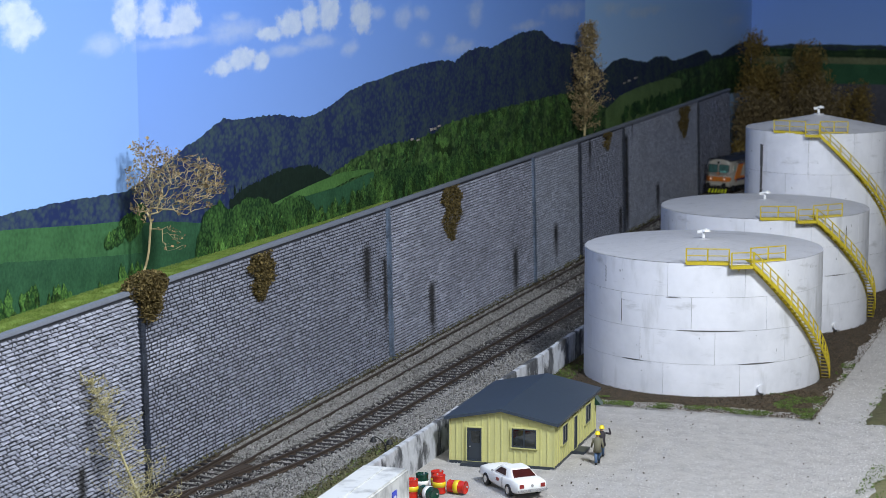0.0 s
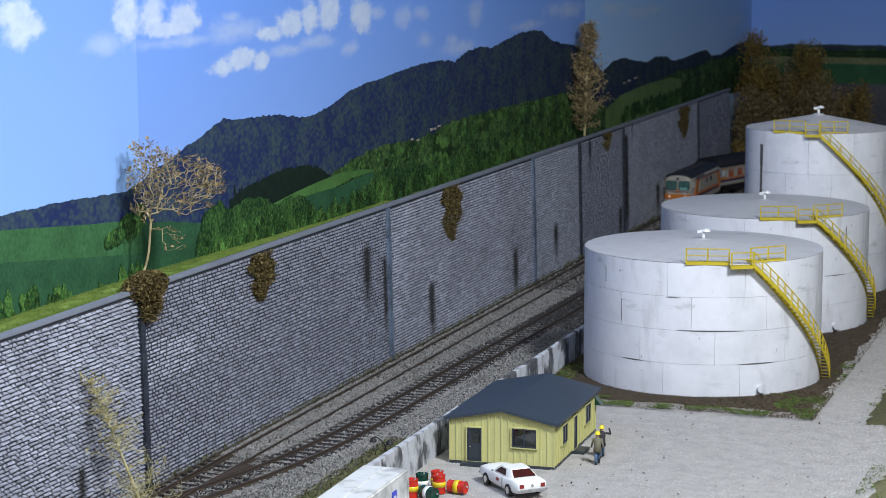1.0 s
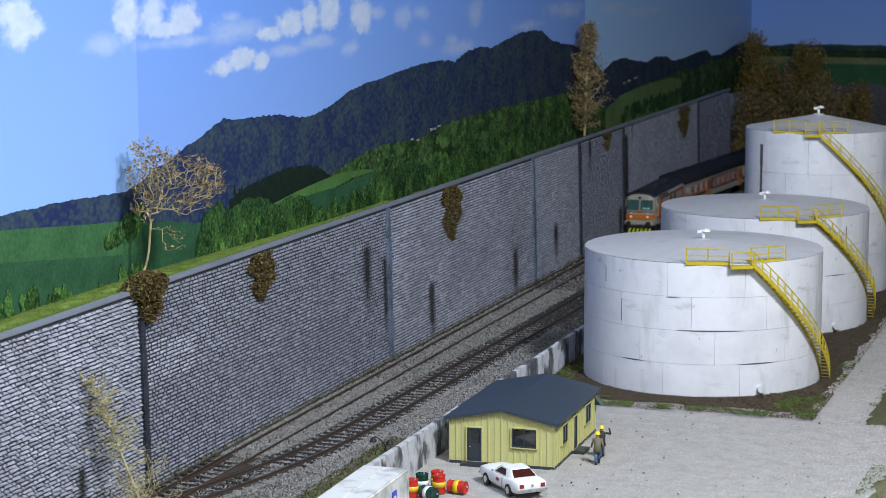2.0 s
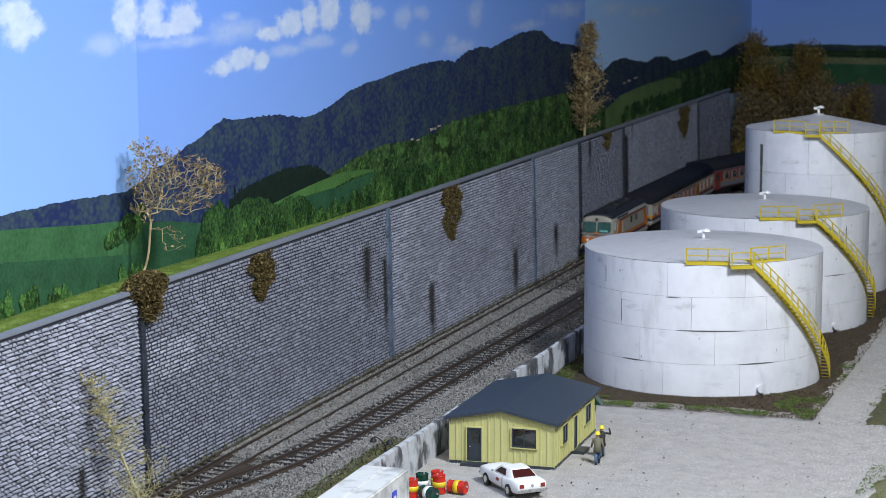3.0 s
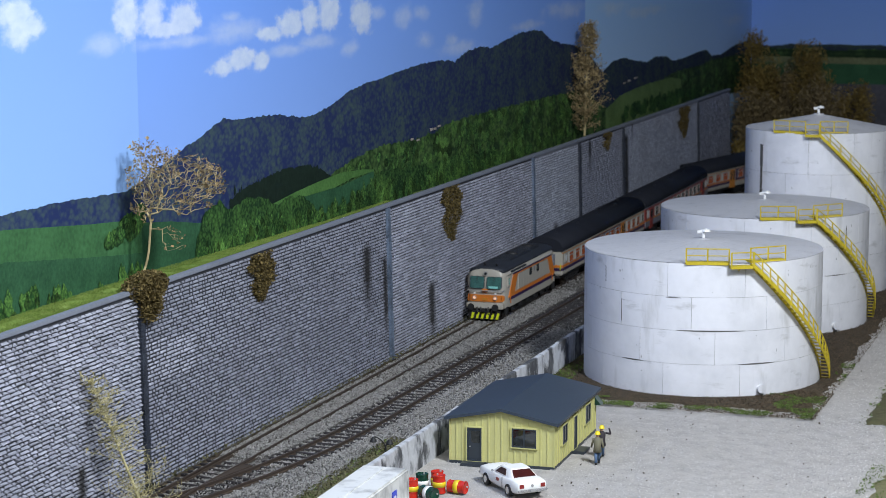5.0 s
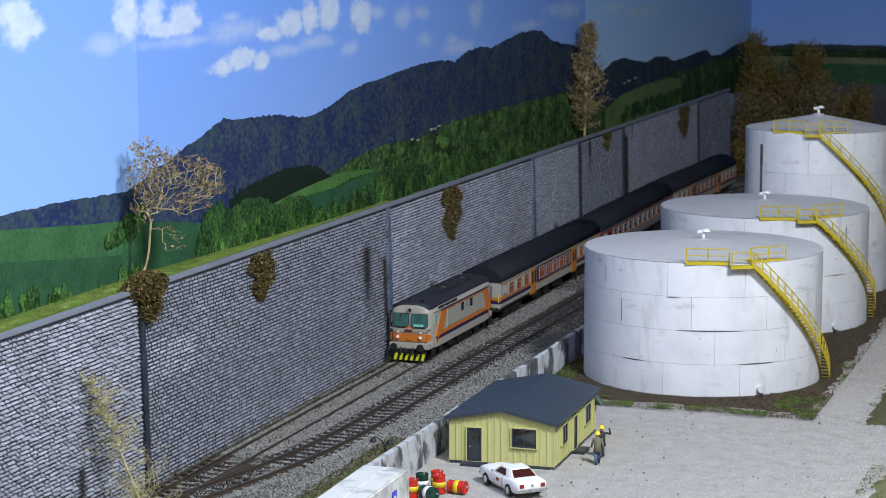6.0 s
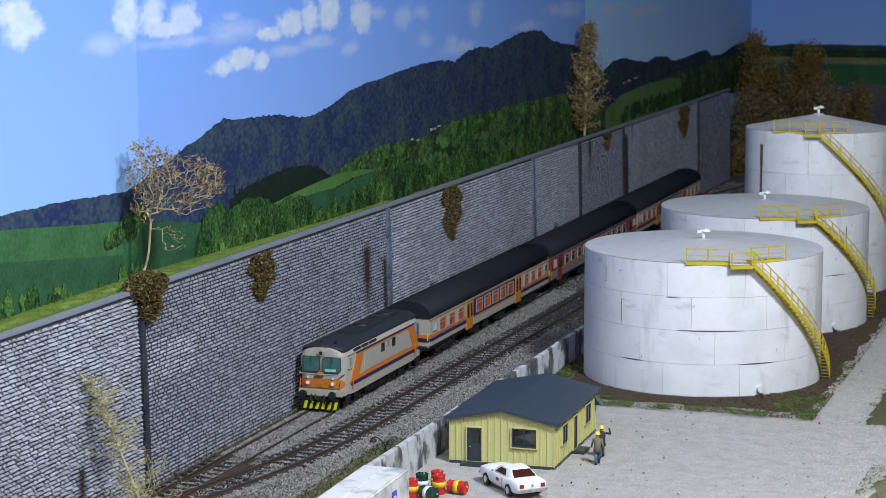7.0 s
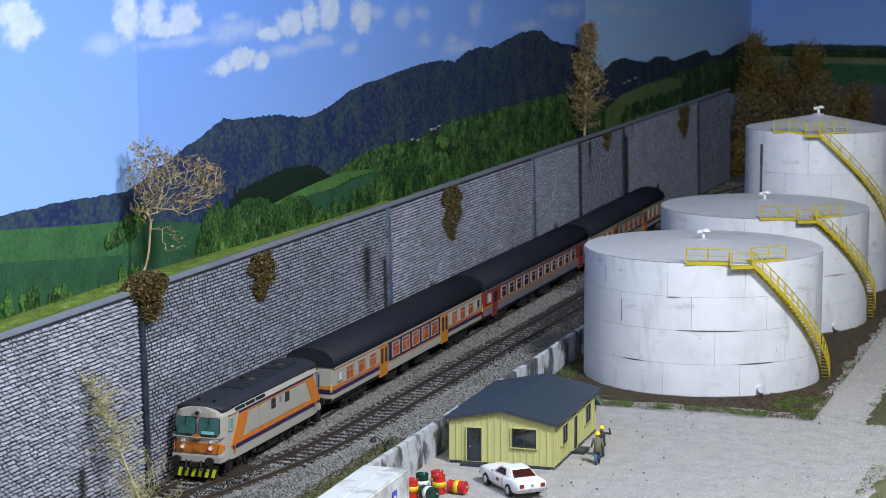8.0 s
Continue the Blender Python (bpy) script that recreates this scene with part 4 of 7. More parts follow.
def oil_tank(x, y, R, H, cone, starts, facing, plat, top, foot, label):
    t = thing("oil_tank", label, "oil tank", pose(x, y, -0.0008), "white oil tanks")
    core = part("core", lathe([(R - 0.00028, -0.002), (R - 0.00028, H - 0.0002), (0, H + cone - 0.0004)], 96), M_SEAM, t, "grey seams between the plates")
    for p in core.data.polygons:
        p.use_smooth = abs(p.normal.z) < 0.5
    rng = random.Random(int(x * 1e4))
    # shell plates, staggered course by course
    ch, step = H / 4, 36.0
    me = bpy.data.meshes.new("shell_plate")
    seg, gap = 12, math.degrees(0.00014 / R)
    vs, fs = [], []
    for i in range(seg + 1):
        a = math.radians(gap + (step - 2 * gap) * i / seg)
        for r, z in ((R, 0.00010), (R, ch - 0.00010), (R, ch - 0.00010), (R - 0.0008, ch - 0.00010), (R - 0.0008, 0.00010), (R, 0.00010)):
            vs.append((r * math.cos(a), r * math.sin(a), z))
    for k in (0, 2, 4):
        for i in range(seg):
            fs.append((i * 6 + k, (i + 1) * 6 + k, (i + 1) * 6 + k + 1, i * 6 + k + 1))
    for i in (0, seg):
        n0 = len(vs)
        vs += [vs[i * 6 + k] for k in (0, 1, 3, 4)]
        fs.append((n0, n0 + 1, n0 + 2, n0 + 3) if i == 0 else (n0 + 3, n0 + 2, n0 + 1, n0))
    me.from_pydata(vs, [], fs)
    me.materials.append(M_TANK)
    for p in me.polygons:
        p.use_smooth = p.index < seg
    for c in range(4):
        for k in range(10):
            ob = new("shell_plate", me)
            ob.parent = t
            ob.matrix_basis = pose(0, 0, (3 - c) * ch, 0, 0, starts[c] + k * step)
    # roof sheets
    n = 18
    rm = bpy.data.meshes.new("roof_sheet")
    g = 0.00012
    vs, fs = [], []
    for i in range(5):
        a = 2 * math.pi / n * (i / 4 - 0.5)
        r = R - 0.0002
        vs += [(0.004 * math.cos(a), 0.004 * math.sin(a) * 0.96, H + cone * (1 - 0.004 / r)), (r * math.cos(a), r * math.sin(a) - math.copysign(g, a) * (abs(i - 2) == 2), H + 0.0001)]
    fs = [(2 * i, 2 * i + 1, 2 * i + 3, 2 * i + 2) for i in range(4)]
    rm.from_pydata(vs, [], fs)
    rm.materials.append(M_TANKROOF)
    for k in range(n):
        ob = new("roof_sheet", rm)
        ob.parent = t
        ob.matrix_basis = pose(0, 0, 0.0001, 0, 0, k * 360 / n + 4)
    part("crown_plate", lathe([(0, H + cone + 0.0004), (0.0045, H + cone - 0.0001), (0.0048, H + cone - 0.0010)], 24), M_TANKROOF, t)
    # vent at the crown
    zc = H + cone
    bm = tube((0, 0, zc - 0.0005), (0, 0, zc + 0.0042), 0.0011, None, 12)
    v = part("vent", bm, M_WHITE, t, "white gooseneck vent")
    part("vent_hood", tube((-0.0040, 0.0, zc + 0.0040), (0.0005, 0.0, zc + 0.0050), 0.0013, None, 12), M_WHITE, v)
    part("vent_cap", lathe([(0, 0.0022), (0.0024, 0.0014), (0.0030, 0.0), (0, 0.0)], 16, None, (0.0018, 0.0, zc + 0.0048)), M_WHITE, v)
    # manway near the foot
    a = math.radians(facing)
    d = Vector((math.cos(a), math.sin(a), 0))
    mw = part("manway", tube(d * (R - 0.001) + Vector((0, 0, 0.0058)), d * (R + 0.0030) + Vector((0, 0, 0.0058)), 0.0020, None, 16), M_WHITE, t, "white flanged manway")
    part("flange", tube(d * (R + 0.0022) + Vector((0, 0, 0.0058)), d * (R + 0.0034) + Vector((0, 0, 0.0058)), 0.0029, None, 16), M_TANK, mw)
    # Dark ring painted for the shadow gap where shell meets ground.
    part("shade_ring", lathe([(R + 0.0001, -0.001), (R + 0.0007, -0.001), (R + 0.0007, 0.0006), (R + 0.0001, 0.0008)], 96), M_GRIMESHADE, t)
    # platform along the rim in straight lengths, then the winding stair
    at = lambda deg, r, z: Vector((r * math.cos(math.radians(deg)), r * math.sin(math.radians(deg)), z))
    a0, a1 = plat
    h = 0.0090
    land = (top - 10, top)
    pf = thing("platform", "", "")
    pf.parent = t
    for q0, q1, r, z in ((a0, land[0], R - 0.0015, H + 0.0009), (land[0], land[1], R + 0.0030, H - 0.0010), (land[1], a1, R - 0.0035, H + 0.0009)):
        p, q = at(q0, r, z), at(q1, r, z)
        u = (q - p).normalized()
        w = Vector((u.y, -u.x, 0))
        if w.dot(p) < 0:
            w = -w
        bm = bmesh.new()
        corners = [p - w * 0.0030, q - w * 0.0030, q + w * 0.0030, p + w * 0.0030]
        lo = [bm.verts.new(c + Vector((0, 0, -0.0016))) for c in corners]
        hi = [bm.verts.new(c + Vector((0, 0, 0.0003))) for c in corners]
        for i in range(4):
            bm.faces.new((lo[i], lo[(i + 1) % 4], hi[(i + 1) % 4], hi[i]))
        bm.faces.new(lo[::-1])
        bm.faces.new(hi)
        bmesh.ops.recalc_face_normals(bm, faces=bm.faces)
        part("deck", bm, M_YELLOW, pf)
        outer = [c + w * 0.0028 for c in (p, q)]
        k = max(2, int((q - p).length / 0.011) + 1)
        rail_run(pf, outer, [outer[0].lerp(outer[1], i / (k - 1)) for i in range(k)], h)
        for i in range(k - 1):
            c = outer[0].lerp(outer[1], (i + 0.4) / (k - 1)) - w * 0.0012
            part("bracket", tube(c + Vector((0, 0, -0.0008)), c - w * 0.0022 + Vector((0, 0, -0.0034)), 0.0004, None, 5), M_YELLOW, pf)
    st = thing("stair", "", "")
    st.parent = t
    n = int(H / 0.0029)
    for r, name in ((R + 0.0006, "stringer"), (R + 0.0062, "stringer")):
        bm, rings = bmesh.new(), []
        for i in range(n + 1):
            f = i / n
            deg, z = top + (foot - top) * f, (H - 0.0008) * (1 - f)
            rings.append([bm.verts.new(at(deg, rr, z + dz)) for rr, dz in ((r - 0.0002, -0.0014), (r + 0.0002, -0.0014), (r + 0.0002, 0.0018), (r - 0.0002, 0.0018))])
        for a, b in zip(rings, rings[1:]):
            for i in range(4):
                bm.faces.new((a[i], a[(i + 1) % 4], b[(i + 1) % 4], b[i]))
        bm.faces.new(rings[0])
        bm.faces.new(rings[-1][::-1])
        bmesh.ops.recalc_face_normals(bm, faces=bm.faces)
        part(name, bm, M_YELLOW, st)
    tread = bpy.data.meshes.new("tread")
    bm = box(R + 0.0008, R + 0.0060, -0.0012, 0.0012, -0.0002, 0.0003)
    bm.to_mesh(tread)
    bm.free()
    tread.materials.append(M_YELLOW)
    for i in range(n):
        f = (i + 0.5) / n
        ob = new("tread", tread)
        ob.parent = st
        ob.matrix_basis = pose(0, 0, (H - 0.0008) * (1 - f), 0, 0, top + (foot - top) * f)
    for f0, f1 in ((0.0, 0.62), (0.66, 1.0)):
        k = 10 if f0 == 0 else 6
        pts = [at(top + (foot - top) * (f0 + (f1 - f0) * i / k), R + 0.0063, (H - 0.0008) * (1 - (f0 + (f1 - f0) * i / k))) for i in range(k + 1)]
        rail_run(st, pts, pts, h, "handrail")
    return t


tank_1 = oil_tank(0.2038, 1.4414, 0.0812, 0.0890, 0.0055, (-94.3, -83.0, -72.0, -96.0), -50, (-86, -36), -56, 7, "wide white oil tank with yellow stair, on weedy earth")
tank_2 = oil_tank(0.2031, 1.6743, 0.0812, 0.0890, 0.0055, (-90.0, -72.0, -90.0, -70.0), -38, (-82, -33), -53, 18, "wide white oil tank with yellow stair, between two other tanks")
tank_3 = oil_tank(0.2169, 1.8438, 0.0615, 0.1373, 0.0118, (-88.0, -70.0, -90.0, -75.0), -36, (-117, -57), -80, 42, "tall white oil tank with yellow stair and a dark-stained seam")


def grime_line(tank, R, a0, a1, z0, z1):
    """A thin grimy line on a tank's shell: along a seam, or down one."""
    bm, rings = bmesh.new(), []
    n = max(2, int(abs(a1 - a0) / 2))
    for i in range(n + 1):
        a = math.radians(a0 + (a1 - a0) * i / n)
        taper = 0.25 + 0.75 * math.sin(math.pi * (i + 0.3) / (n + 0.6)) if n > 2 else 1.0
        mid, half = 1.0206 * (z0 + z1) / 2, (z1 - z0) / 2 * taper
        rings.append([bm.verts.new(((R + 0.0001) * math.cos(a), (R + 0.0001) * math.sin(a), mid + s * half)) for s in (-1, 1)])
    for p, q in zip(rings, rings[1:]):
        bm.faces.new((p[0], q[0], q[1], p[1]))
    part("grime_line", bm, M_GRIMESHADE, tank, "dark grime along a plate seam")


for a0, a1, z0, z1 in ((-90, -58, 0.0432, 0.0442), (-118, -106, 0.0215, 0.0224), (-61, -42, 0.0214, 0.0223), (-119.1, -118.7, 0.046, 0.061), (-130.5, -130.1, 0.070, 0.081), (-95, -88, 0.0645, 0.0652)):
    grime_line(tank_1, 0.0812, a0, a1, z0, z1)
for a0, a1, z0, z1 in ((-45, -30, 0.0433, 0.0440), (-30.4, -29.8, 0.066, 0.080), (-70, -55, 0.0215, 0.0221)):
    grime_line(tank_2, 0.0812, a0, a1, z0, z1)


def tank_speckles(tank, R, H, seed, n):
    """Small dark chips and drips on the white shell."""
    rng = random.Random(seed)
    bm = bmesh.new()
    for _ in range(n):
        a, z = math.radians(rng.uniform(-150, -10)), rng.uniform(0.004, H - 0.006)
        w, h = rng.uniform(0.0002, 0.0006), rng.uniform(0.0003, 0.0012)
        c, u = Vector(((R + 0.00012) * math.cos(a), (R + 0.00012) * math.sin(a), z)), Vector((-math.sin(a), math.cos(a), 0))
        bm.faces.new([bm.verts.new(c + u * w * math.cos(k * math.pi / 3) + Vector((0, 0, h * math.sin(k * math.pi / 3) * rng.uniform(0.6, 1.2)))) for k in range(6)])
    tagged(part("paint_chips", bm, M_SEAM, tank, "dark chips in the white paint"), kind="stuff")


tank_speckles(tank_1, 0.0812, 0.0890, 81, 26)
tank_speckles(tank_2, 0.0812, 0.0890, 82, 16)
tank_speckles(tank_3, 0.0615, 0.1373, 83, 14)


def seam_stain():
    a = math.radians(-81 - 49)
    bm = bmesh.new()
    for i in range(6):
        z0 = 0.012 + i * 0.019
        w = 0.0014 + 0.0005 * (i % 2)
        c = Vector((0.0617 * math.cos(a), 0.0617 * math.sin(a), 0))
        u = Vector((-math.sin(a), math.cos(a), 0))
        vs = [bm.verts.new(c + u * s * w + Vector((0, 0, z))) for s, z in ((-1, z0), (1, z0), (1, z0 + 0.0188), (-1, z0 + 0.0188))]
        bm.faces.new(vs)
    part("seam_strip", bm, M_GRIMESHADE, tank_3, "black-stained vertical seam strip")


seam_stain()


# ---- the site office ----
def site_office():
    t = thing("site_office", "pale yellow metal-sided office with a slate blue gable roof", "office building", pose(0.1204, 1.1457, -0.0009, 0, 0, 1.5))
    W, D, E, G = 0.0617, 0.1007, 0.0261, 0.0318
    part("plinth", box(-0.0004, W + 0.0004, -0.0004, D + 0.0004, -0.001, 0.0016), M_DARKTRIM, t)
    part("wall_block", prism([(0, 0.001), (W, 0.001), (W, E), (W / 2, G), (0, E)], "y", 0, D), M_SIDING, t)
    # standing ribs of the metal sheets
    for face in ("front", "back", "right", "left"):
        bm = bmesh.new()
        run = W if face in ("front", "back") else D
        n = 16 if run == W else 26
        for i in range(n + 1):
            u = run * i / n
            top = E + (G - E) * (1 - abs(u - W / 2) / (W / 2)) - 0.0006 if run == W else E - 0.0003
            r, d = 0.00034, 0.00045
            if face == "front":
                box(u - r, u + r, -d, 0.0003, 0.0016, top, 0, bm)
            elif face == "back":
                box(u - r, u + r, D - 0.0003, D + d, 0.0016, top, 0, bm)
            elif face == "right":
                box(W - 0.0003, W + d, u - r, u + r, 0.0016, top, 0, bm)
            else:
                box(-d, 0.0003, u - r, u + r, 0.0016, top, 0, bm)
        part("siding_ribs", bm, M_SIDING, t)
    rf = part("roof", prism([(-0.0030, E - 0.0006), (W / 2, G + 0.0004), (W + 0.0030, E - 0.0006), (W + 0.0030, E + 0.0010), (W / 2, G + 0.0022), (-0.0030, E + 0.0010)], "y", -0.0026, D + 0.0026), M_ROOF, t, "plain slate blue roof")

    def opening(name, face, u0, u1, z0, z1, mullions, pane):
        """A window or door in a wall: outer trim, frame, mullions and a set-back pane."""
        put = (lambda a, b, c, d, o0, o1, bm=None: box(a, b, -o1, -o0, c, d, 0, bm)) if face == "front" else (lambda a, b, c, d, o0, o1, bm=None: box(W + o0, W + o1, a, b, c, d, 0, bm))
        trim, e = bmesh.new(), 0.0006
        for a, b, c, d in ((u0 - e, u1 + e, z1, z1 + e), (u0 - e, u1 + e, z0 - e, z0), (u0 - e, u0, z0, z1), (u1, u1 + e, z0, z1)):
            put(a, b, c, d, -0.0002, 0.0014, trim)
        w = part(name, trim, M_SIDING, t)
        fr, f = bmesh.new(), 0.0008
        for a, b, c, d in ((u0, u1, z1 - f, z1), (u0, u1, z0, z0 + f), (u0, u0 + f, z0 + f, z1 - f), (u1 - f, u1, z0 + f, z1 - f)):
            put(a, b, c, d, -0.0002, 0.0012, fr)
        for k in range(mullions):
            m = u0 + (u1 - u0) * (k + 1) / (mullions + 1)
            put(m - 0.0004, m + 0.0004, z0 + f, z1 - f, -0.0002, 0.0011, fr)
        part("frame", fr, M_DARKTRIM, w)
        part("pane", put(u0 + f, u1 - f, z0 + f, z1 - f, -0.0004, 0.0008), pane, w)
        return w
    opening("window", "front", 0.0370, 0.0515, 0.0118, 0.0228, 1, M_OFFICEGLASS)
    opening("window", "right", 0.0150, 0.0265, 0.0110, 0.0220, 1, M_OFFICEGLASS)
    opening("window", "right", 0.0700, 0.0835, 0.0110, 0.0220, 1, M_OFFICEGLASS)
    door = opening("door", "front", 0.0105, 0.0192, 0.0020, 0.0216, 0, M_DARKTRIM)
    part("door_glass", box(0.0128, 0.0180, -0.0010, 0.0002, 0.0128, 0.0198, 0.0002), M_OFFICEGLASS, door)
    part("door_knob", tube((0.0122, -0.0007, 0.0105), (0.0122, -0.0017, 0.0105), 0.0004, None, 8), M_SILVER, door)
    opening("door", "right", 0.0420, 0.0500, 0.0020, 0.0216, 0, M_DARKTRIM)
    part("doorstep", box(0.0080, 0.0205, -0.0070, -0.0004, 0.0, 0.0018, 0.0003), M_DARKTRIM, t)
    part("doorstep", box(W + 0.0004, W + 0.0080, 0.0400, 0.0540, 0.0, 0.0018, 0.0003), M_DARKTRIM, t)
    part("rain_hood", prism([(W + 0.0004, 0.0175), (W + 0.0044, 0.0175), (W + 0.0004, 0.0225)], "y", D - 0.004, D + 0.0030), M_DARKGREEN, t)
    return t


site_office()


# ---- the concrete boundary wall ----
def boundary_wall():
    t = thing("boundary_wall", "low weathered concrete boundary wall with black streaks", "boundary wall", kind="structure")
    y = 0.84
    k = 0
    while y < 1.66:
        x = 0.1075 + 0.002 * math.sin(k * 1.1) * 0.2
        part("concrete_slab", box(x - 0.0018, x + 0.0018, y + 0.0002, y + 0.0638, -0.005, 0.0192 + 0.0003 * (k % 2), 0.0004), M_FENCE, t)
        y += 0.064
        k += 1


boundary_wall()


# ---- vehicles, drums and figures ----
def semi_trailer():
    t = thing("box_trailer", "white box trailer with a blue emblem, parked by the concrete wall", "trailer", pose(0.1417, 0.9820, 0.0, 0, 0, 1.5))
    W, L, H0, H1 = 0.0117, 0.115, 0.0105, 0.0372
    part("box_body", box(-W, W, -L, 0, H0, H1 - 0.0006, 0.0008), M_TRAILER, t)
    bm = box(-W - 0.0003, W + 0.0003, -L, 0.0003, H1 - 0.0022, H1, 0.0009)
    r = part("roof", bm, M_TRAILER, t)
    part("roof_seam", box(-0.0008, 0.0008, -L + 0.002, -0.002, H1 - 0.0004, H1 + 0.0004, 0.0002), M_TRAILER, r)
    for x in (-W, W):
        part("corner_post", box(x - 0.0006, x + 0.0006, -0.0010, 0.0006, H0, H1 - 0.001, 0.0002), M_TRAILER, t)
    part("chassis", box(-0.005, 0.005, -L + 0.004, -0.004, 0.0075, H0 + 0.0002, 0.0004), M_BLACK, t)
    for y in (-0.018, -0.034):
        for x in (-0.0105, 0.0105):
            w = part("wheel", tube((x - 0.002, y, 0.0058), (x + 0.002, y, 0.0058), 0.0058, None, 20), M_BLACK, t)
            part("rim", tube((x + math.copysign(0.0015, x), y, 0.0058), (x + math.copysign(0.0023, x), y, 0.0058), 0.0030, None, 14), M_SILVER, w)
    for x in (-0.007, 0.007):
        part("landing_leg", box(x - 0.0008, x + 0.0008, -L + 0.015, -L + 0.017, 0.0, 0.009, 0.0002), M_BLACK, t)
    e = part("emblem", box(W + 0.0001, W + 0.0005, -0.0250, -0.0180, 0.0200, 0.0310, 0.0002), M_BLUE, t, "blue emblem board")
    part("emblem_shape", box(W + 0.0004, W + 0.0007, -0.0232, -0.0198, 0.0225, 0.0285, 0.0002), M_TRAILER, e)


semi_trailer()



def oil_drum(x, y, z, rx, rz, paint, band, label):
    t = thing("oil_drum", label, "oil drum", pose(x, y, z, rx, 0, rz), "oil drums in the yard")
    R, H = 0.0034, 0.0102
    prof = [(0, 0.0005), (R - 0.0003, 0.0005), (R, 0.0), (R + 0.0002, 0.0003), (R, 0.0007)]
    for c in (0.34, 0.66):
        prof += [(R, H * c - 0.0004), (R + 0.00025, H * c), (R, H * c + 0.0004)]
    prof += [(R, H - 0.0007), (R + 0.0002, H - 0.0003), (R, H), (R - 0.0003, H - 0.0005), (0, H - 0.0005)]
    part("drum_body", lathe(prof, 28), paint, t, smooth=True)
    part("band", lathe([(R + 0.00005, H * 0.36), (R + 0.00028, H * 0.365), (R + 0.00028, H * 0.635), (R + 0.00005, H * 0.64)], 28), band, t, smooth=True)
    part("bung", tube((0.0018, 0, H - 0.0006), (0.0018, 0, H + 0.0002), 0.0005, None, 10), M_SILVER, t)
    return t


oil_drum(0.1335, 1.0850, -0.0006, 0, 20, M_DRUMRED, M_DRUMYELLOW, "glossy red oil drum with yellow band behind others")
oil_drum(0.1275, 1.0770, -0.0006, 0, 70, M_DRUMGREEN, M_WHITE, "glossy dark green oil drum standing among red ones")
oil_drum(0.1372, 1.0775, -0.0006, 0, 140, M_DRUMRED, M_DRUMYELLOW, "glossy red oil drum with yellow band beside a green one")
oil_drum(0.1262, 1.0640, -0.0006, 0, 10, M_DRUMRED, M_DRUMYELLOW, "glossy red oil drum with yellow band close to the trailer")
oil_drum(0.1318, 1.0655, 0.0030, 90, 60, M_DRUMGREEN, M_WHITE, "dark green oil drum with white band lying on its side")
oil_drum(0.1418, 1.0808, 0.0030, 90, 82, M_DRUMRED, M_DRUMYELLOW, "red oil drum with yellow band lying alone on gravel")


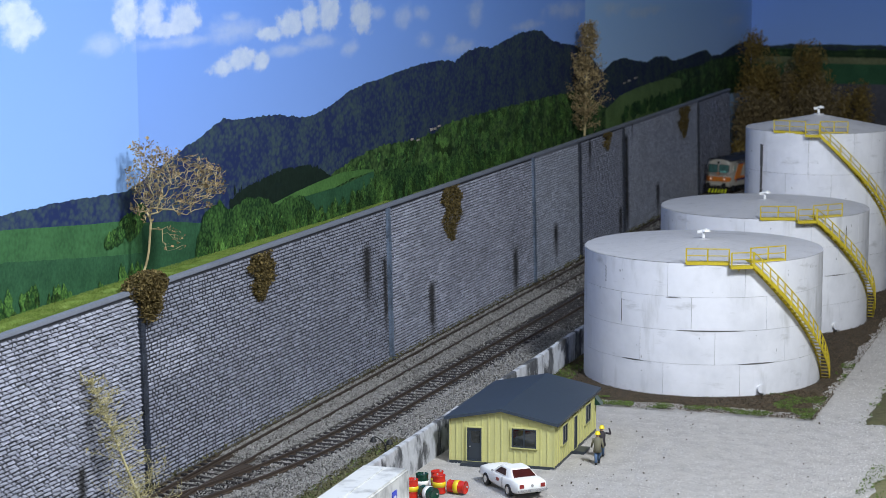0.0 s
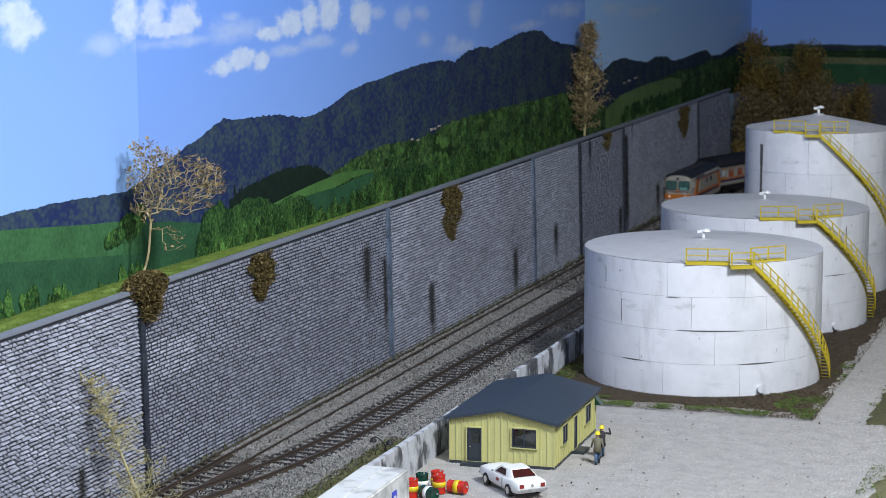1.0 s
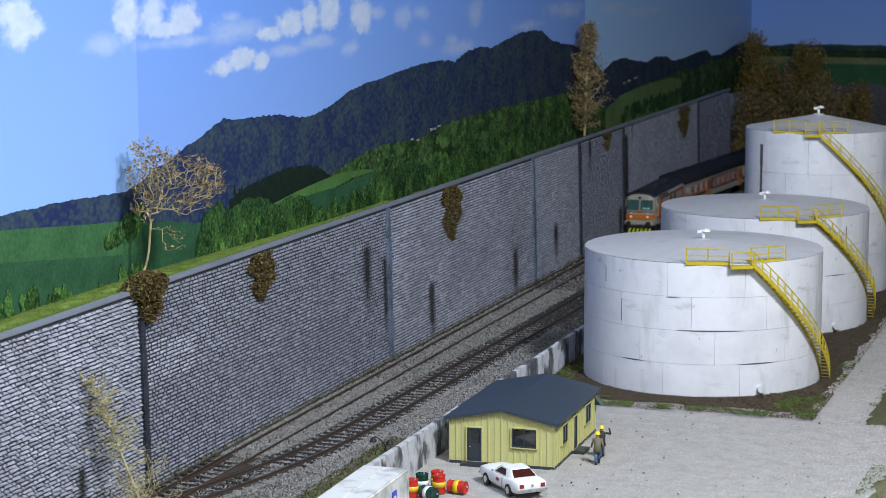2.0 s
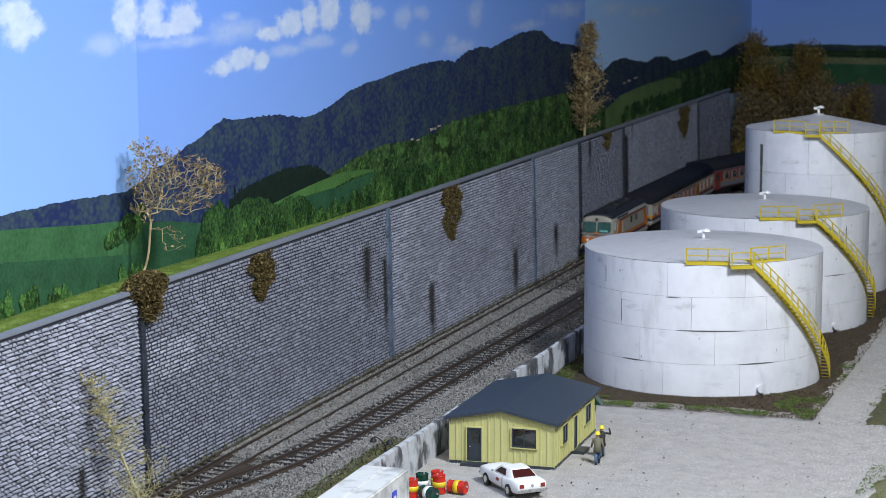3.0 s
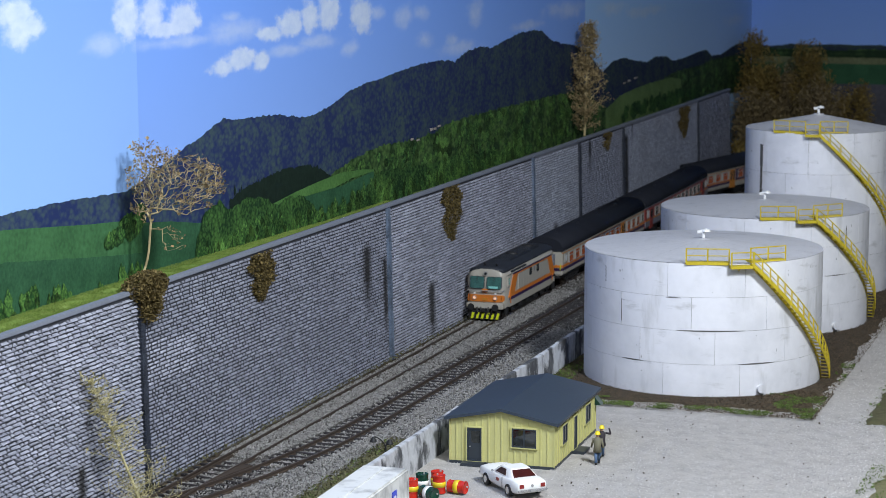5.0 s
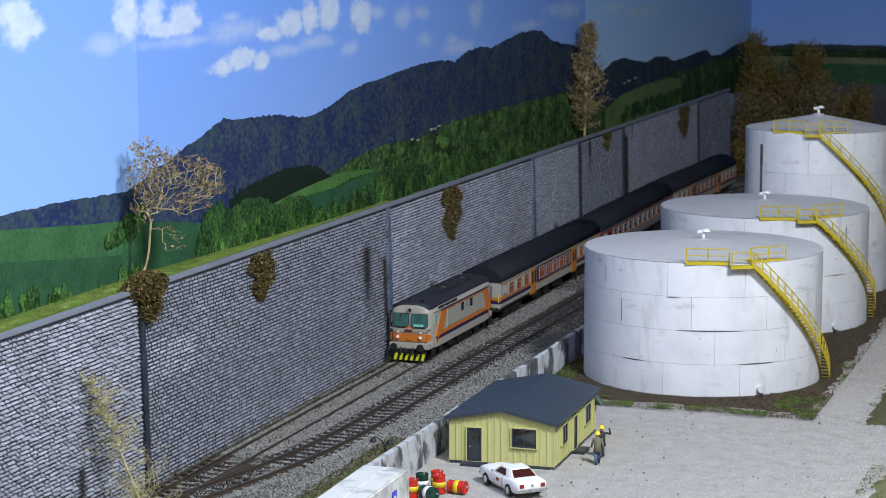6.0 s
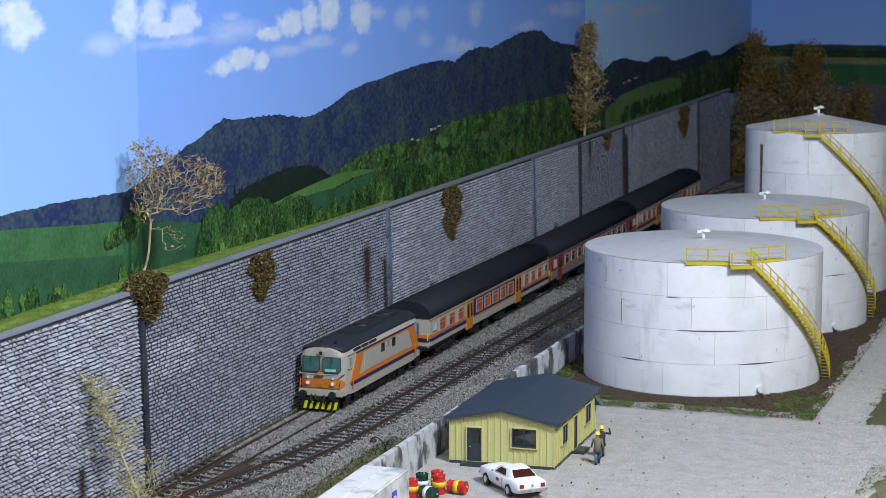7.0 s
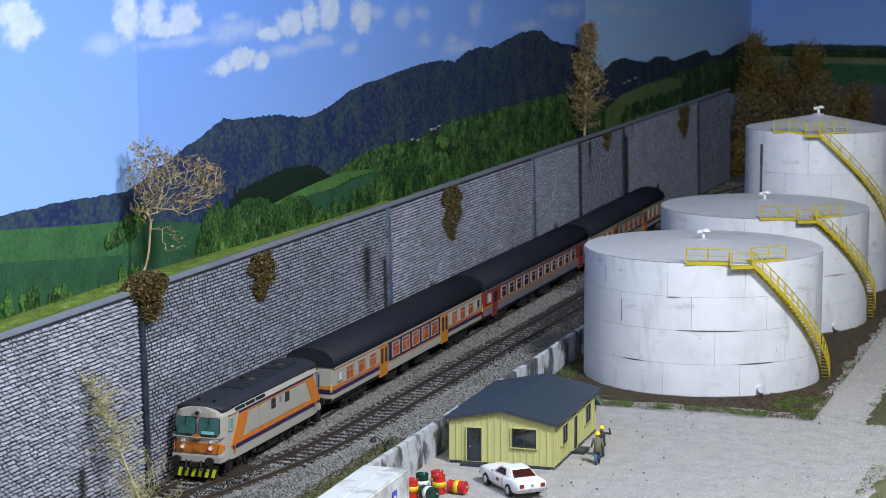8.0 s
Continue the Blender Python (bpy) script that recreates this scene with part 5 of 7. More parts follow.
def coupe():
    """A notchback coupe seen from its tail: lofted lower body, greenhouse, glass, lamps, wheels."""
    t = thing("coupe_car", "white two-door notchback coupe parked on gravel near the office", "car", pose(0.1722, 1.0990, -0.0006, 0, 0, 43.5))
    s = 1 / 95.0

    def loft(secs):
        bm, rings = bmesh.new(), []
        for sec in secs:
            rings.append([bm.verts.new((x * s, y * s, z * s)) for x, y, z in sec])
        for a, b in zip(rings, rings[1:]):
            for i in range(len(a)):
                bm.faces.new((a[i], a[(i + 1) % len(a)], b[(i + 1) % len(b)], b[i]))
        bm.faces.new(rings[0][::-1])
        bm.faces.new(rings[-1])
        bmesh.ops.recalc_face_normals(bm, faces=bm.faces)
        return bm

    def ring(y, w, z0, z1, crown):
        half = [(w * 0.86, z0), (w * 0.98, z0 + 0.12), (w, (z0 + z1) / 2), (w * 0.97, z1 - 0.06), (w * 0.86, z1), (w * 0.45, z1 + crown)]
        return [(x, y, z) for x, z in half] + [(-x, y, z) for x, z in half[::-1]]
    body = [ring(-2.28, 0.78, 0.42, 0.84, 0.02), ring(-2.20, 0.84, 0.32, 0.90, 0.03), ring(-1.6, 0.88, 0.24, 0.94, 0.03), ring(-0.6, 0.90, 0.22, 0.90, 0.02), ring(0.6, 0.90, 0.22, 0.90, 0.02),
            ring(1.5, 0.89, 0.24, 0.90, 0.05), ring(2.1, 0.84, 0.30, 0.86, 0.05), ring(2.32, 0.76, 0.42, 0.80, 0.03)]
    part("body", loft(body), M_WHITE, t, smooth=True)
    green = [[(x * k, y, z) for x, y, z in ((0.80, ya, 0.88), (0.58, yb, 1.30), (-0.58, yb, 1.30), (-0.80, ya, 0.88))] for k, ya, yb in ((0.92, -1.52, -0.86), (1.0, -1.2, -0.55), (1.0, 0.3, -0.1), (0.94, 0.78, 0.12))]
    g = part("cabin", loft(green), M_WHITE, t)

    def quad(name, pts, material, parent, label=""):
        bm = bmesh.new()
        a = [Vector(p) * s for p in pts]
        nrm = (a[1] - a[0]).cross(a[2] - a[0]).normalized() * 0.00022
        lo, hi = [bm.verts.new(p - nrm) for p in a], [bm.verts.new(p + nrm) for p in a]
        n = len(a)
        for i in range(n):
            bm.faces.new((lo[i], lo[(i + 1) % n], hi[(i + 1) % n], hi[i]))
        bm.faces.new(lo[::-1])
        bm.faces.new(hi)
        bmesh.ops.recalc_face_normals(bm, faces=bm.faces)
        return part(name, bm, material, parent, label)
    quad("rear_window", [(-0.62, -1.43, 0.97), (0.62, -1.43, 0.97), (0.50, -0.98, 1.25), (-0.50, -0.98, 1.25)], M_REDGLASS, t, "rear window showing a red interior")
    quad("windscreen", [(-0.66, 0.68, 0.96), (0.66, 0.68, 0.96), (0.52, 0.23, 1.25), (-0.52, 0.23, 1.25)], M_GLASSCAR, t)
    for sx in (-1, 1):
        quad("side_window", [(sx * 0.765, -0.75, 0.96), (sx * 0.765, 0.42, 0.96), (sx * 0.62, 0.0, 1.24), (sx * 0.62, -0.55, 1.24)], M_GLASSCAR, t)
        quad("door_line", [(sx * 0.905, -0.62, 0.34), (sx * 0.905, -0.60, 0.34), (sx * 0.90, -0.60, 0.86), (sx * 0.90, -0.62, 0.86)], M_COACHGREY2, t)
        quad("tail_lamp", [(sx * 0.48, -2.29, 0.60), (sx * 0.72, -2.28, 0.60), (sx * 0.72, -2.27, 0.80), (sx * 0.48, -2.28, 0.80)], M_TAIL, t, "red tail lamp")
        for y in (-1.28, 1.32):
            x = sx * 0.80
            bm = tube(((x - sx * 0.10) * s, y * s, 0.32 * s), ((x + sx * 0.12) * s, y * s, 0.32 * s), 0.33 * s, None, 22)
            w = part("wheel", bm, M_TYRE, t)
            part("hub", tube(((x + sx * 0.08) * s, y * s, 0.32 * s), ((x + sx * 0.14) * s, y * s, 0.32 * s), 0.19 * s, None, 16), M_SILVER2, w)
        quad("mark", [(sx * 0.912, -0.2, 0.55), (sx * 0.912, 0.05, 0.55), (sx * 0.910, 0.05, 0.72), (sx * 0.910, -0.2, 0.72)], M_TAIL, t, "small red door mark")
        part("mirror", box((sx * 0.93 - 0.05) * s, (sx * 0.93 + 0.05) * s, 0.42 * s, 0.52 * s, 0.92 * s, 1.02 * s, 0.0001), M_SILVER2, t)
    part("rear_bumper", box(-0.86 * s, 0.86 * s, -2.42 * s, -2.26 * s, 0.40 * s, 0.54 * s, 0.0006), M_SILVER2, t)
    part("front_bumper", box(-0.84 * s, 0.84 * s, 2.28 * s, 2.42 * s, 0.40 * s, 0.52 * s, 0.0006), M_SILVER2, t)
    part("number_plate", box(-0.17 * s, 0.17 * s, -2.44 * s, -2.40 * s, 0.42 * s, 0.54 * s), M_COACHGREY2, t)
    part("fuel_cap", tube((0, -2.30 * s, 0.70 * s), (0, -2.25 * s, 0.70 * s), 0.08 * s, None, 12), M_COACHGREY2, t)


coupe()


def figurine(x, y, turn, coat, trousers, label, raised=False):
    """A small plain figure in one mesh: legs, coat, arms, head and helmet."""
    bm = bmesh.new()

    def put(fn, slot):
        n = len(bm.faces)
        fn()
        bm.faces.ensure_lookup_table()
        for f in bm.faces[n:]:
            f.material_index = slot
            f.smooth = True
    k = 0.0182 / 1.75
    for sx in (-1, 1):
        put(lambda: tube((sx * 0.10 * k, sx * 0.20 * k, 0.05 * k), (sx * 0.08 * k, 0, 0.85 * k), 0.075 * k, bm, 8, 0.10 * k), 1)
        put(lambda: box(sx * 0.10 * k - 0.06 * k, sx * 0.10 * k + 0.06 * k, sx * 0.20 * k - 0.08 * k, sx * 0.20 * k + 0.18 * k, 0, 0.1 * k, 0, bm), 2)
        if raised and sx > 0:
            put(lambda: tube((0.22 * k, 0, 1.38 * k), (0.50 * k, 0.06 * k, 1.30 * k), 0.065 * k, bm, 7, 0.055 * k), 0)
            put(lambda: tube((0.50 * k, 0.06 * k, 1.30 * k), (0.42 * k, 0.10 * k, 1.62 * k), 0.055 * k, bm, 7, 0.045 * k), 0)
        else:
            put(lambda: tube((sx * 0.22 * k, 0, 1.40 * k), (sx * 0.32 * k, -sx * 0.14 * k, 0.88 * k), 0.065 * k, bm, 7, 0.05 * k), 0)
    put(lambda: lathe([(0, 0.62 * k), (0.24 * k, 0.64 * k), (0.20 * k, 1.0 * k), (0.235 * k, 1.35 * k), (0.10 * k, 1.48 * k), (0, 1.5 * k)], 12, bm), 0)
    put(lambda: lathe([(0, 1.46 * k), (0.09 * k, 1.50 * k), (0.11 * k, 1.60 * k), (0.08 * k, 1.68 * k), (0, 1.7 * k)], 10, bm), 3)
    put(lambda: lathe([(0.165 * k, 1.64 * k), (0.15 * k, 1.68 * k), (0.11 * k, 1.79 * k), (0, 1.83 * k)], 12, bm), 4)
    me = bpy.data.meshes.new("figurine")
    bm.to_mesh(me)
    bm.free()
    for m in (coat, trousers, M_BLACK, M_SKIN, M_HELMET):
        me.materials.append(m)
    ob = new("figurine", me)
    ob.matrix_basis = pose(x, y, -0.0006, 0, 0, turn)
    tagged(ob, label, "figurine", "toy worker figures")


figurine(0.2016, 1.1695, 200, M_COAT, M_JEANS, "toy worker figure in olive coat and yellow helmet")
figurine(0.2000, 1.1850, 20, M_JACKET, M_JEANS, "toy worker figure in dark jacket and yellow helmet, one arm raised", True)


def yard_lamp():
    t = thing("gooseneck_lamp", "small black double gooseneck lamp beside the siding", "lamp", pose(0.0775, 1.1545, -0.0015, 0, 0, 25))
    part("post", tube((0, 0, 0), (0, 0, 0.0035), 0.0006, None, 8), M_BLACK, t)
    for sx, hgt in ((-1, 0.0105), (0.35, 0.0085)):
        bm, last = bmesh.new(), Vector((0, 0, 0.003))
        for i in range(1, 9):
            a = math.pi * i / 8
            p = Vector((sx * 0.0045 * (1 - math.cos(a)) / 2 * 1.6, 0, 0.003 + (hgt - 0.003) * math.sin(a * 0.62) / math.sin(math.pi * 0.5)))
            tube(last, p, 0.0004, bm, 6)
            last = p
        part("arm", bm, M_BLACK, t)
        part("lamp_head", lathe([(0, last.z + 0.0006), (0.0008, last.z + 0.0004), (0.0021, last.z - 0.0020), (0.0019, last.z - 0.0024), (0, last.z - 0.0020)], 14, None, (last.x, 0, 0)), M_BLACK, t)


yard_lamp()


# ---- plants ----
def dry_tree(x, y, z, trunk, centre, targets, label, seed, leaf=0.0006):
    """A bare twig tree: from a thin leaning trunk, fine twigs reach out towards points spread through an uneven crown."""
    t = thing("dry_tree", label, "tree", pose(x, y, z))
    rng = np.random.default_rng(seed)
    c = np.array(centre)
    # the crown's lobes: shift from its middle, half sizes, share of the twigs
    lobes = (((-0.0080, -0.0030, 0.0100), (0.0165, 0.0170, 0.0190), 0.44), ((0.0170, 0.0060, 0.0040), (0.0145, 0.0130, 0.0160), 0.32),
             ((-0.0110, -0.0050, -0.0080), (0.0100, 0.0100, 0.0120), 0.14), ((0.0080, 0.0030, -0.0080), (0.0130, 0.0110, 0.0080), 0.08), ((0.001, 0.0, -0.029), (0.009, 0.006, 0.009), 0.02))
    goals = []
    for shift, half, share in lobes:
        made = 0
        while made < targets * share:
            u = rng.uniform(-1, 1, 3)
            lobe = 0.84 + 0.42 * noise.noise((float(u[0]) * 2.2 + seed, float(u[1]) * 2.2, float(u[2]) * 2.2))
            if np.linalg.norm(u) < lobe:
                goals.append(c + np.array(shift) + u * np.array(half))
                made += 1
    nodes = [np.array(trunk) * f + np.array([0.0012 * math.sin(f * 4), 0.0008 * math.sin(f * 5), 0]) for f in np.linspace(0, 1, 9)]
    parent = [-1] + list(range(8))
    goals.sort(key=lambda g: np.linalg.norm(g - nodes[-1]))
    for g in goals:
        arr = np.array(nodes[5:])
        k = 5 + int(np.argmin(np.linalg.norm(arr - g, axis=1) + 0.35 * np.maximum(0, arr[:, 2] - g[2]) + 0.30 * np.linalg.norm(arr - nodes[8], axis=1)))
        p = nodes[k]
        steps = max(1, int(np.linalg.norm(g - p) / 0.0032))
        for i in range(steps):
            q = p + (g - p) / (steps - i) + rng.normal(0, 0.00016, 3)
            nodes.append(q)
            parent.append(k)
            k, p = len(nodes) - 1, q
    load = np.ones(len(nodes))
    for i in range(len(nodes) - 1, 0, -1):
        load[parent[i]] += load[i]
    size = np.clip(0.000068 * load ** 0.31, 0.00007, 0.0009)
    trunk_bm, twig_bm = bmesh.new(), bmesh.new()
    for i in range(1, len(nodes)):
        a, b = Vector(nodes[parent[i]].tolist()), Vector(nodes[i].tolist())
        if (b - a).length > 1e-5:
            tube(a, b, float(size[parent[i]] if i < 9 else min(size[parent[i]], size[i] * 1.5)), trunk_bm if i < 9 else twig_bm, 7 if i < 9 else 4, float(size[i]))
    part("trunk", trunk_bm, M_TWIG, t, "pale dry trunk")
    part("twig_crown", twig_bm, M_TWIG, t)
    ends = np.array([nodes[i] for i in range(9, len(nodes)) if load[i] < 4])
    cloud = np.repeat(ends, 2, 0) + rng.normal(0, 0.0009, (len(ends) * 2, 3))
    lumps("leaves", M_LEAF_DRY, cloud, leaf, t, "leaf", seed)
    return t


dry_tree(-0.038, 1.0715, 0.1075, (0.007, 0.004, 0.034), (0.016, 0.007, 0.053), 1650, "bare dry twig tree on the grass ledge behind the wall", 24, 0.00085)


def spire_tree(x, y, z, height, width, label, seed, leaf_mat, n=1500, leaf=0.0012):
    """A slender tree: straight stem, many short side twigs, ragged leaf tufts."""
    t = thing("slender_tree", label, "tree", pose(x, y, z))
    rng = np.random.default_rng(seed)
    part("trunk", tube((0, 0, 0), (0.002, 0.002, height), 0.0012, None, 7, 0.0003), M_TWIG, t)
    bm, cloud = bmesh.new(), []
    for i in range(95):
        f = rng.uniform(0.05, 1.0)
        a = rng.uniform(0, 2 * math.pi)
        reach = width * (1.25 - f) * rng.uniform(0.35, 1.0) * (0.7 if f < 0.15 else 1)
        p = Vector((0.002 * f, 0.002 * f, height * f))
        q = p + Vector((math.cos(a) * reach, math.sin(a) * reach, reach * rng.uniform(0.3, 1.2)))
        tube(p, q, 0.0004, bm, 4, 0.00015)
        for k in range(n // 95):
            g = rng.uniform(0.3, 1.1)
            cloud.append(tuple(p.lerp(q, g) + Vector(rng.normal(0, 0.0022, 3).tolist())))
    part("twig_crown", bm, M_TWIG, t)
    lumps("leaves", leaf_mat, np.array(cloud), leaf, t, "leaf", seed)
    return t



def weed_plant():
    """The tall dry weed that stands near the camera's side of the wall."""
    t = thing("dry_weed", "tall dry yellowish weed stalk rising before the wall", "plant", pose(0.007, 0.985, -0.003))
    rng = random.Random(8)
    stem, twigs, cloud = bmesh.new(), bmesh.new(), []
    p, d = Vector(), Vector((-0.33, -0.08, 1)).normalized()
    H = 0.077
    for i in range(14):
        q = p + d * (H / 14)
        tube(p, q, 0.0011 * (1 - i / 16), stem, 7, 0.0011 * (1 - (i + 1) / 16))
        for _ in range(6 if i < 3 else 2 if i < 6 else 6):
            a = rng.uniform(0, 2 * math.pi)
            ln = (0.022 if i < 4 else 0.025 * (1.25 - i / 15)) * rng.uniform(0.5, 1.2)
            v, e = q.copy(), Vector((math.cos(a), math.sin(a), rng.uniform(0.2, 1.0))).normalized()
            for k in range(5):
                w = v + e * ln / 5
                tube(v, w, 0.00020 * (1 - k / 6), twigs, 4, 0.00020 * (1 - (k + 1) / 6))
                for _ in range(3):
                    b = Vector((rng.uniform(-1, 1), rng.uniform(-1, 1), rng.uniform(-0.3, 1))).normalized()
                    tube(w, w + b * ln * 0.28, 0.00009, twigs, 3, 0.00005)
                    cloud += [tuple(w + b * ln * 0.28 * rng.uniform(0.3, 1.1)) for _ in range(3)]
                v = w
                e = (e + Vector((rng.uniform(-1, 1), rng.uniform(-1, 1), rng.uniform(-0.7, 0.7))) * 0.45).normalized()
        p = q
        d = (d + Vector((rng.uniform(-1, 1), rng.uniform(-1, 1), 0)) * 0.04).normalized()
    part("stem", stem, M_STRAW, t)
    part("twig_crown", twigs, M_STRAW, t)
    lumps("leaves", M_STRAWLEAF, np.array(cloud), 0.00042, t, "leaf", 9)


spire_tree(-0.038, 2.022, 0.106, 0.105, 0.025, "slender dry autumn tree on the ledge behind the wall", 31, M_TAN, 9000, 0.0008)
weed_plant()


def ivy(y, z_top, z_low, width, label, seed, out=0.003, n=700, mat_used=None):
    """A hanging clump: a dense ragged cushion of tiny leaves on the wall face, thinning to its tip."""
    rng = np.random.default_rng(seed)
    f = rng.beta(1.1, 1.5, n)
    half = width * np.where(f < 0.6, 0.5 + 0.12 * np.sin(f * 17 + seed), 0.5 * (1 - (f - 0.6) / 0.4 * 0.8))
    yy = y + rng.uniform(-1, 1, n) * half + 0.003 * np.sin(f * 9 + seed)
    zz = z_top - f * (z_top - z_low)
    xx = np.array([wall_x(z) for z in zz]) + rng.uniform(0, 1, n) ** 0.7 * out * (1.2 - 0.6 * f)
    ob = lumps("ivy_clump", mat_used or M_IVY, np.column_stack([xx, yy, zz]), 0.0008, None, "leaf", seed)
    tagged(ob, label, "ivy", "ivy clumps on the wall", "")


ivy(1.2040, 0.1060, 0.0760, 0.034, "brown ivy clump hanging on the grey wall", 41, n=2600)
ivy(1.5690, 0.1070, 0.0640, 0.040, "long brown ivy clump hanging on the grey wall", 42, n=3400)
ivy(2.0480, 0.1075, 0.0890, 0.026, "small brown ivy clump on the far wall", 43, n=700)
ivy(2.3920, 0.1065, 0.0710, 0.046, "dark brown ivy clump on the far wall", 44, n=2200)


def root_bush():
    rng = np.random.default_rng(51)
    n = 6000
    u = rng.normal(0, 1, (n, 3))
    u /= np.linalg.norm(u, axis=1)[:, None]
    r = rng.uniform(0.3, 1, n)[:, None] ** 0.4
    p = u * r * np.array([0.0085, 0.0240, 0.0085]) + np.array([-0.024, 1.050, 0.1090])
    k = rng.random(n) < 0.35
    p[k, 2] -= rng.uniform(0, 0.013, k.sum())
    p[k, 1] = 1.046 + (p[k, 1] - 1.046) * 0.55
    p[k, 0] = np.maximum(p[k, 0], -0.021) + rng.uniform(0, 0.003, k.sum())
    ob = lumps("dry_bush", M_IVY, p, 0.0008, None, "leaf", 52)
    tagged(ob, "brown dry bush at the tree's foot, hanging over the coping", "bush")


root_bush()


def round_bush(x, y, z, rx, ry, rz, label, seed, material, n=16000, leaf=0.0014):
    """A crown of many leaf tufts on several limbs, with an uneven outline and gaps."""
    t = thing("autumn_tree", label, "tree", pose(x, y, z), "autumn trees at the layout's end")
    rng = np.random.default_rng(seed)
    bm = tube((0, 0, 0), (0, 0, rz * 0.7), 0.0025, None, 7, 0.0012)
    part("trunk", bm, M_TWIGDARK, t)
    limbs, cloud = bmesh.new(), []
    for k in range(44):
        u = rng.normal(0, 1, 3)
        u /= np.linalg.norm(u)
        c = np.array([u[0] * rx, u[1] * ry, rz * 0.62 + abs(u[2]) ** 0.8 * np.sign(u[2]) * rz * 0.55]) * rng.uniform(0.55, 1.0)
        c[2] = max(c[2], rz * 0.08)
        tube((0, 0, rz * rng.uniform(0.15, 0.6)), tuple(c), 0.0010, limbs, 5, 0.0004)
        m = n // 44
        q = rng.normal(0, 1, (m, 3))
        q *= (rng.random((m, 1)) ** 0.4) / np.linalg.norm(q, axis=1)[:, None]
        cloud.append(c + q * np.array([rx, ry, min(rz * 0.5, 1.6 * rx)]) * rng.uniform(0.34, 0.60))
    part("branchwork", limbs, M_TWIGDARK, t)
    lumps("crown", material, np.concatenate(cloud), leaf, t, "leaf", seed)


for x, y, rx, rz, mt, sd, lb in ((-0.022, 2.84, 0.029, 0.148, M_AUTUMN, 61, "tall golden brown autumn tree in the layout's far corner"), (0.014, 2.87, 0.030, 0.118, M_BROWNTREE, 62, "brown autumn tree before the end poster"),
                                 (0.050, 2.86, 0.027, 0.152, M_AUTUMN, 63, "tall golden autumn tree before the end poster"), (-0.004, 2.78, 0.032, 0.090, M_BROWNTREE, 64, "low tan autumn tree behind the tall tank"),
                                 (0.066, 2.80, 0.032, 0.096, M_BROWNTREE, 65, "dull tan autumn tree behind the tall tank"), (0.106, 2.84, 0.027, 0.098, M_AUTUMN, 67, "small golden brown tree before the end poster")):
    round_bush(x, y, -0.004, rx, rx, rz, lb, sd, mt)
round_bush(-0.006, 2.70, -0.004, 0.020, 0.022, 0.040, "low golden bush at the wall's end", 66, M_AUTUMN, 4000, 0.0016)


# ---- weeds, tufts and yard litter ----
def scatter(name, material, boxes, n, size, label, category, seed, kind_mesh=None, dz=0.0010, clump=0.0, fall=lambda y: 0.0):
    rng = np.random.default_rng(seed)
    pts = []
    for x0, x1, y0, y1, share in boxes:
        m = int(n * share)
        x, y = rng.uniform(x0, x1, m), rng.uniform(y0, y1, m)
        if clump:
            k = np.array([noise.noise((float(a) * 55, float(b) * 55, seed)) for a, b in zip(x, y)]) > clump - 0.4
            x, y = x[k], y[k]
        pts.append(np.column_stack([x, y, np.array([dz + fall(float(v)) for v in y]) + rng.uniform(-0.4, 0.8, len(x)) * size]))
    ob = lumps(name, material, np.concatenate(pts), size, None, kind_mesh, seed)
    tagged(ob, label, category, kind="stuff")


scatter("weed_tufts", M_GREENLEAF, ((0.112, 0.185, 1.318, 1.342, 0.30), (0.195, 0.300, 1.316, 1.333, 0.22), (0.262, 0.300, 1.325, 1.385, 0.20), (0.292, 0.302, 1.44, 1.50, 0.04), (0.10, 0.125, 1.33, 1.52, 0.2)), 16000, 0.0005, "green weed tufts along the tank island's edge", "weeds", 71, "leaf", 0.0008, 0.34)
scatter("dry_litter", M_LITTER, ((0.095, 0.302, 1.317, 1.40, 0.55), (0.25, 0.302, 1.38, 1.9, 0.6), (0.1, 0.14, 1.38, 1.6, 0.15)), 26000, 0.00045, "brown dry litter on the earth round the tanks", "leaf litter", 72, "leaf", 0.0003)
scatter("verge_tufts", M_GREENLEAF, ((0.352, 0.410, 1.08, 1.215, 0.5), (0.328, 0.36, 1.31, 1.5, 0.12), (0.0655, 0.078, 0.95, 1.19, 0.06)), 7000, 0.00055, "low green tufts on the verges", "weeds", 73, "leaf", 0.0006, 0.4)
scatter("verge_grain", M_VERGE, ((0.329, 0.42, 1.312, 1.9, 0.5), (0.0665, 0.079, 0.93, 1.19, 0.25), (-0.0195, -0.0140, 0.95, 2.3, 0.3)), 9000, 0.0007, "fine olive ground cover on the verges", "ground cover", 74, "leaf", -0.0004)
scatter("yard_grit", M_GRIT, ((0.112, 0.36, 1.04, 1.335, 0.8), (0.298, 0.335, 1.3, 1.75, 0.2)), 22000, 0.00028, "pale loose grit on the gravel yard", "grit", 75, None, -0.0006)
scatter("yard_bits", M_EARTH, ((0.18, 0.345, 1.08, 1.32, 0.8), (0.298, 0.335, 1.3, 1.7, 0.2)), 110, 0.0006, "dark specks strewn on the gravel yard", "litter", 76, None, -0.0003, 0.3)
scatter("ledge_grass", M_GRASS, ((-0.0510, -0.0275, 0.90, 1.5, 1.0),), 60000, 0.00042, "short bright green grass blades on the ledge", "grass", 77, "blade", 0.1076, fall=ledge_fall)


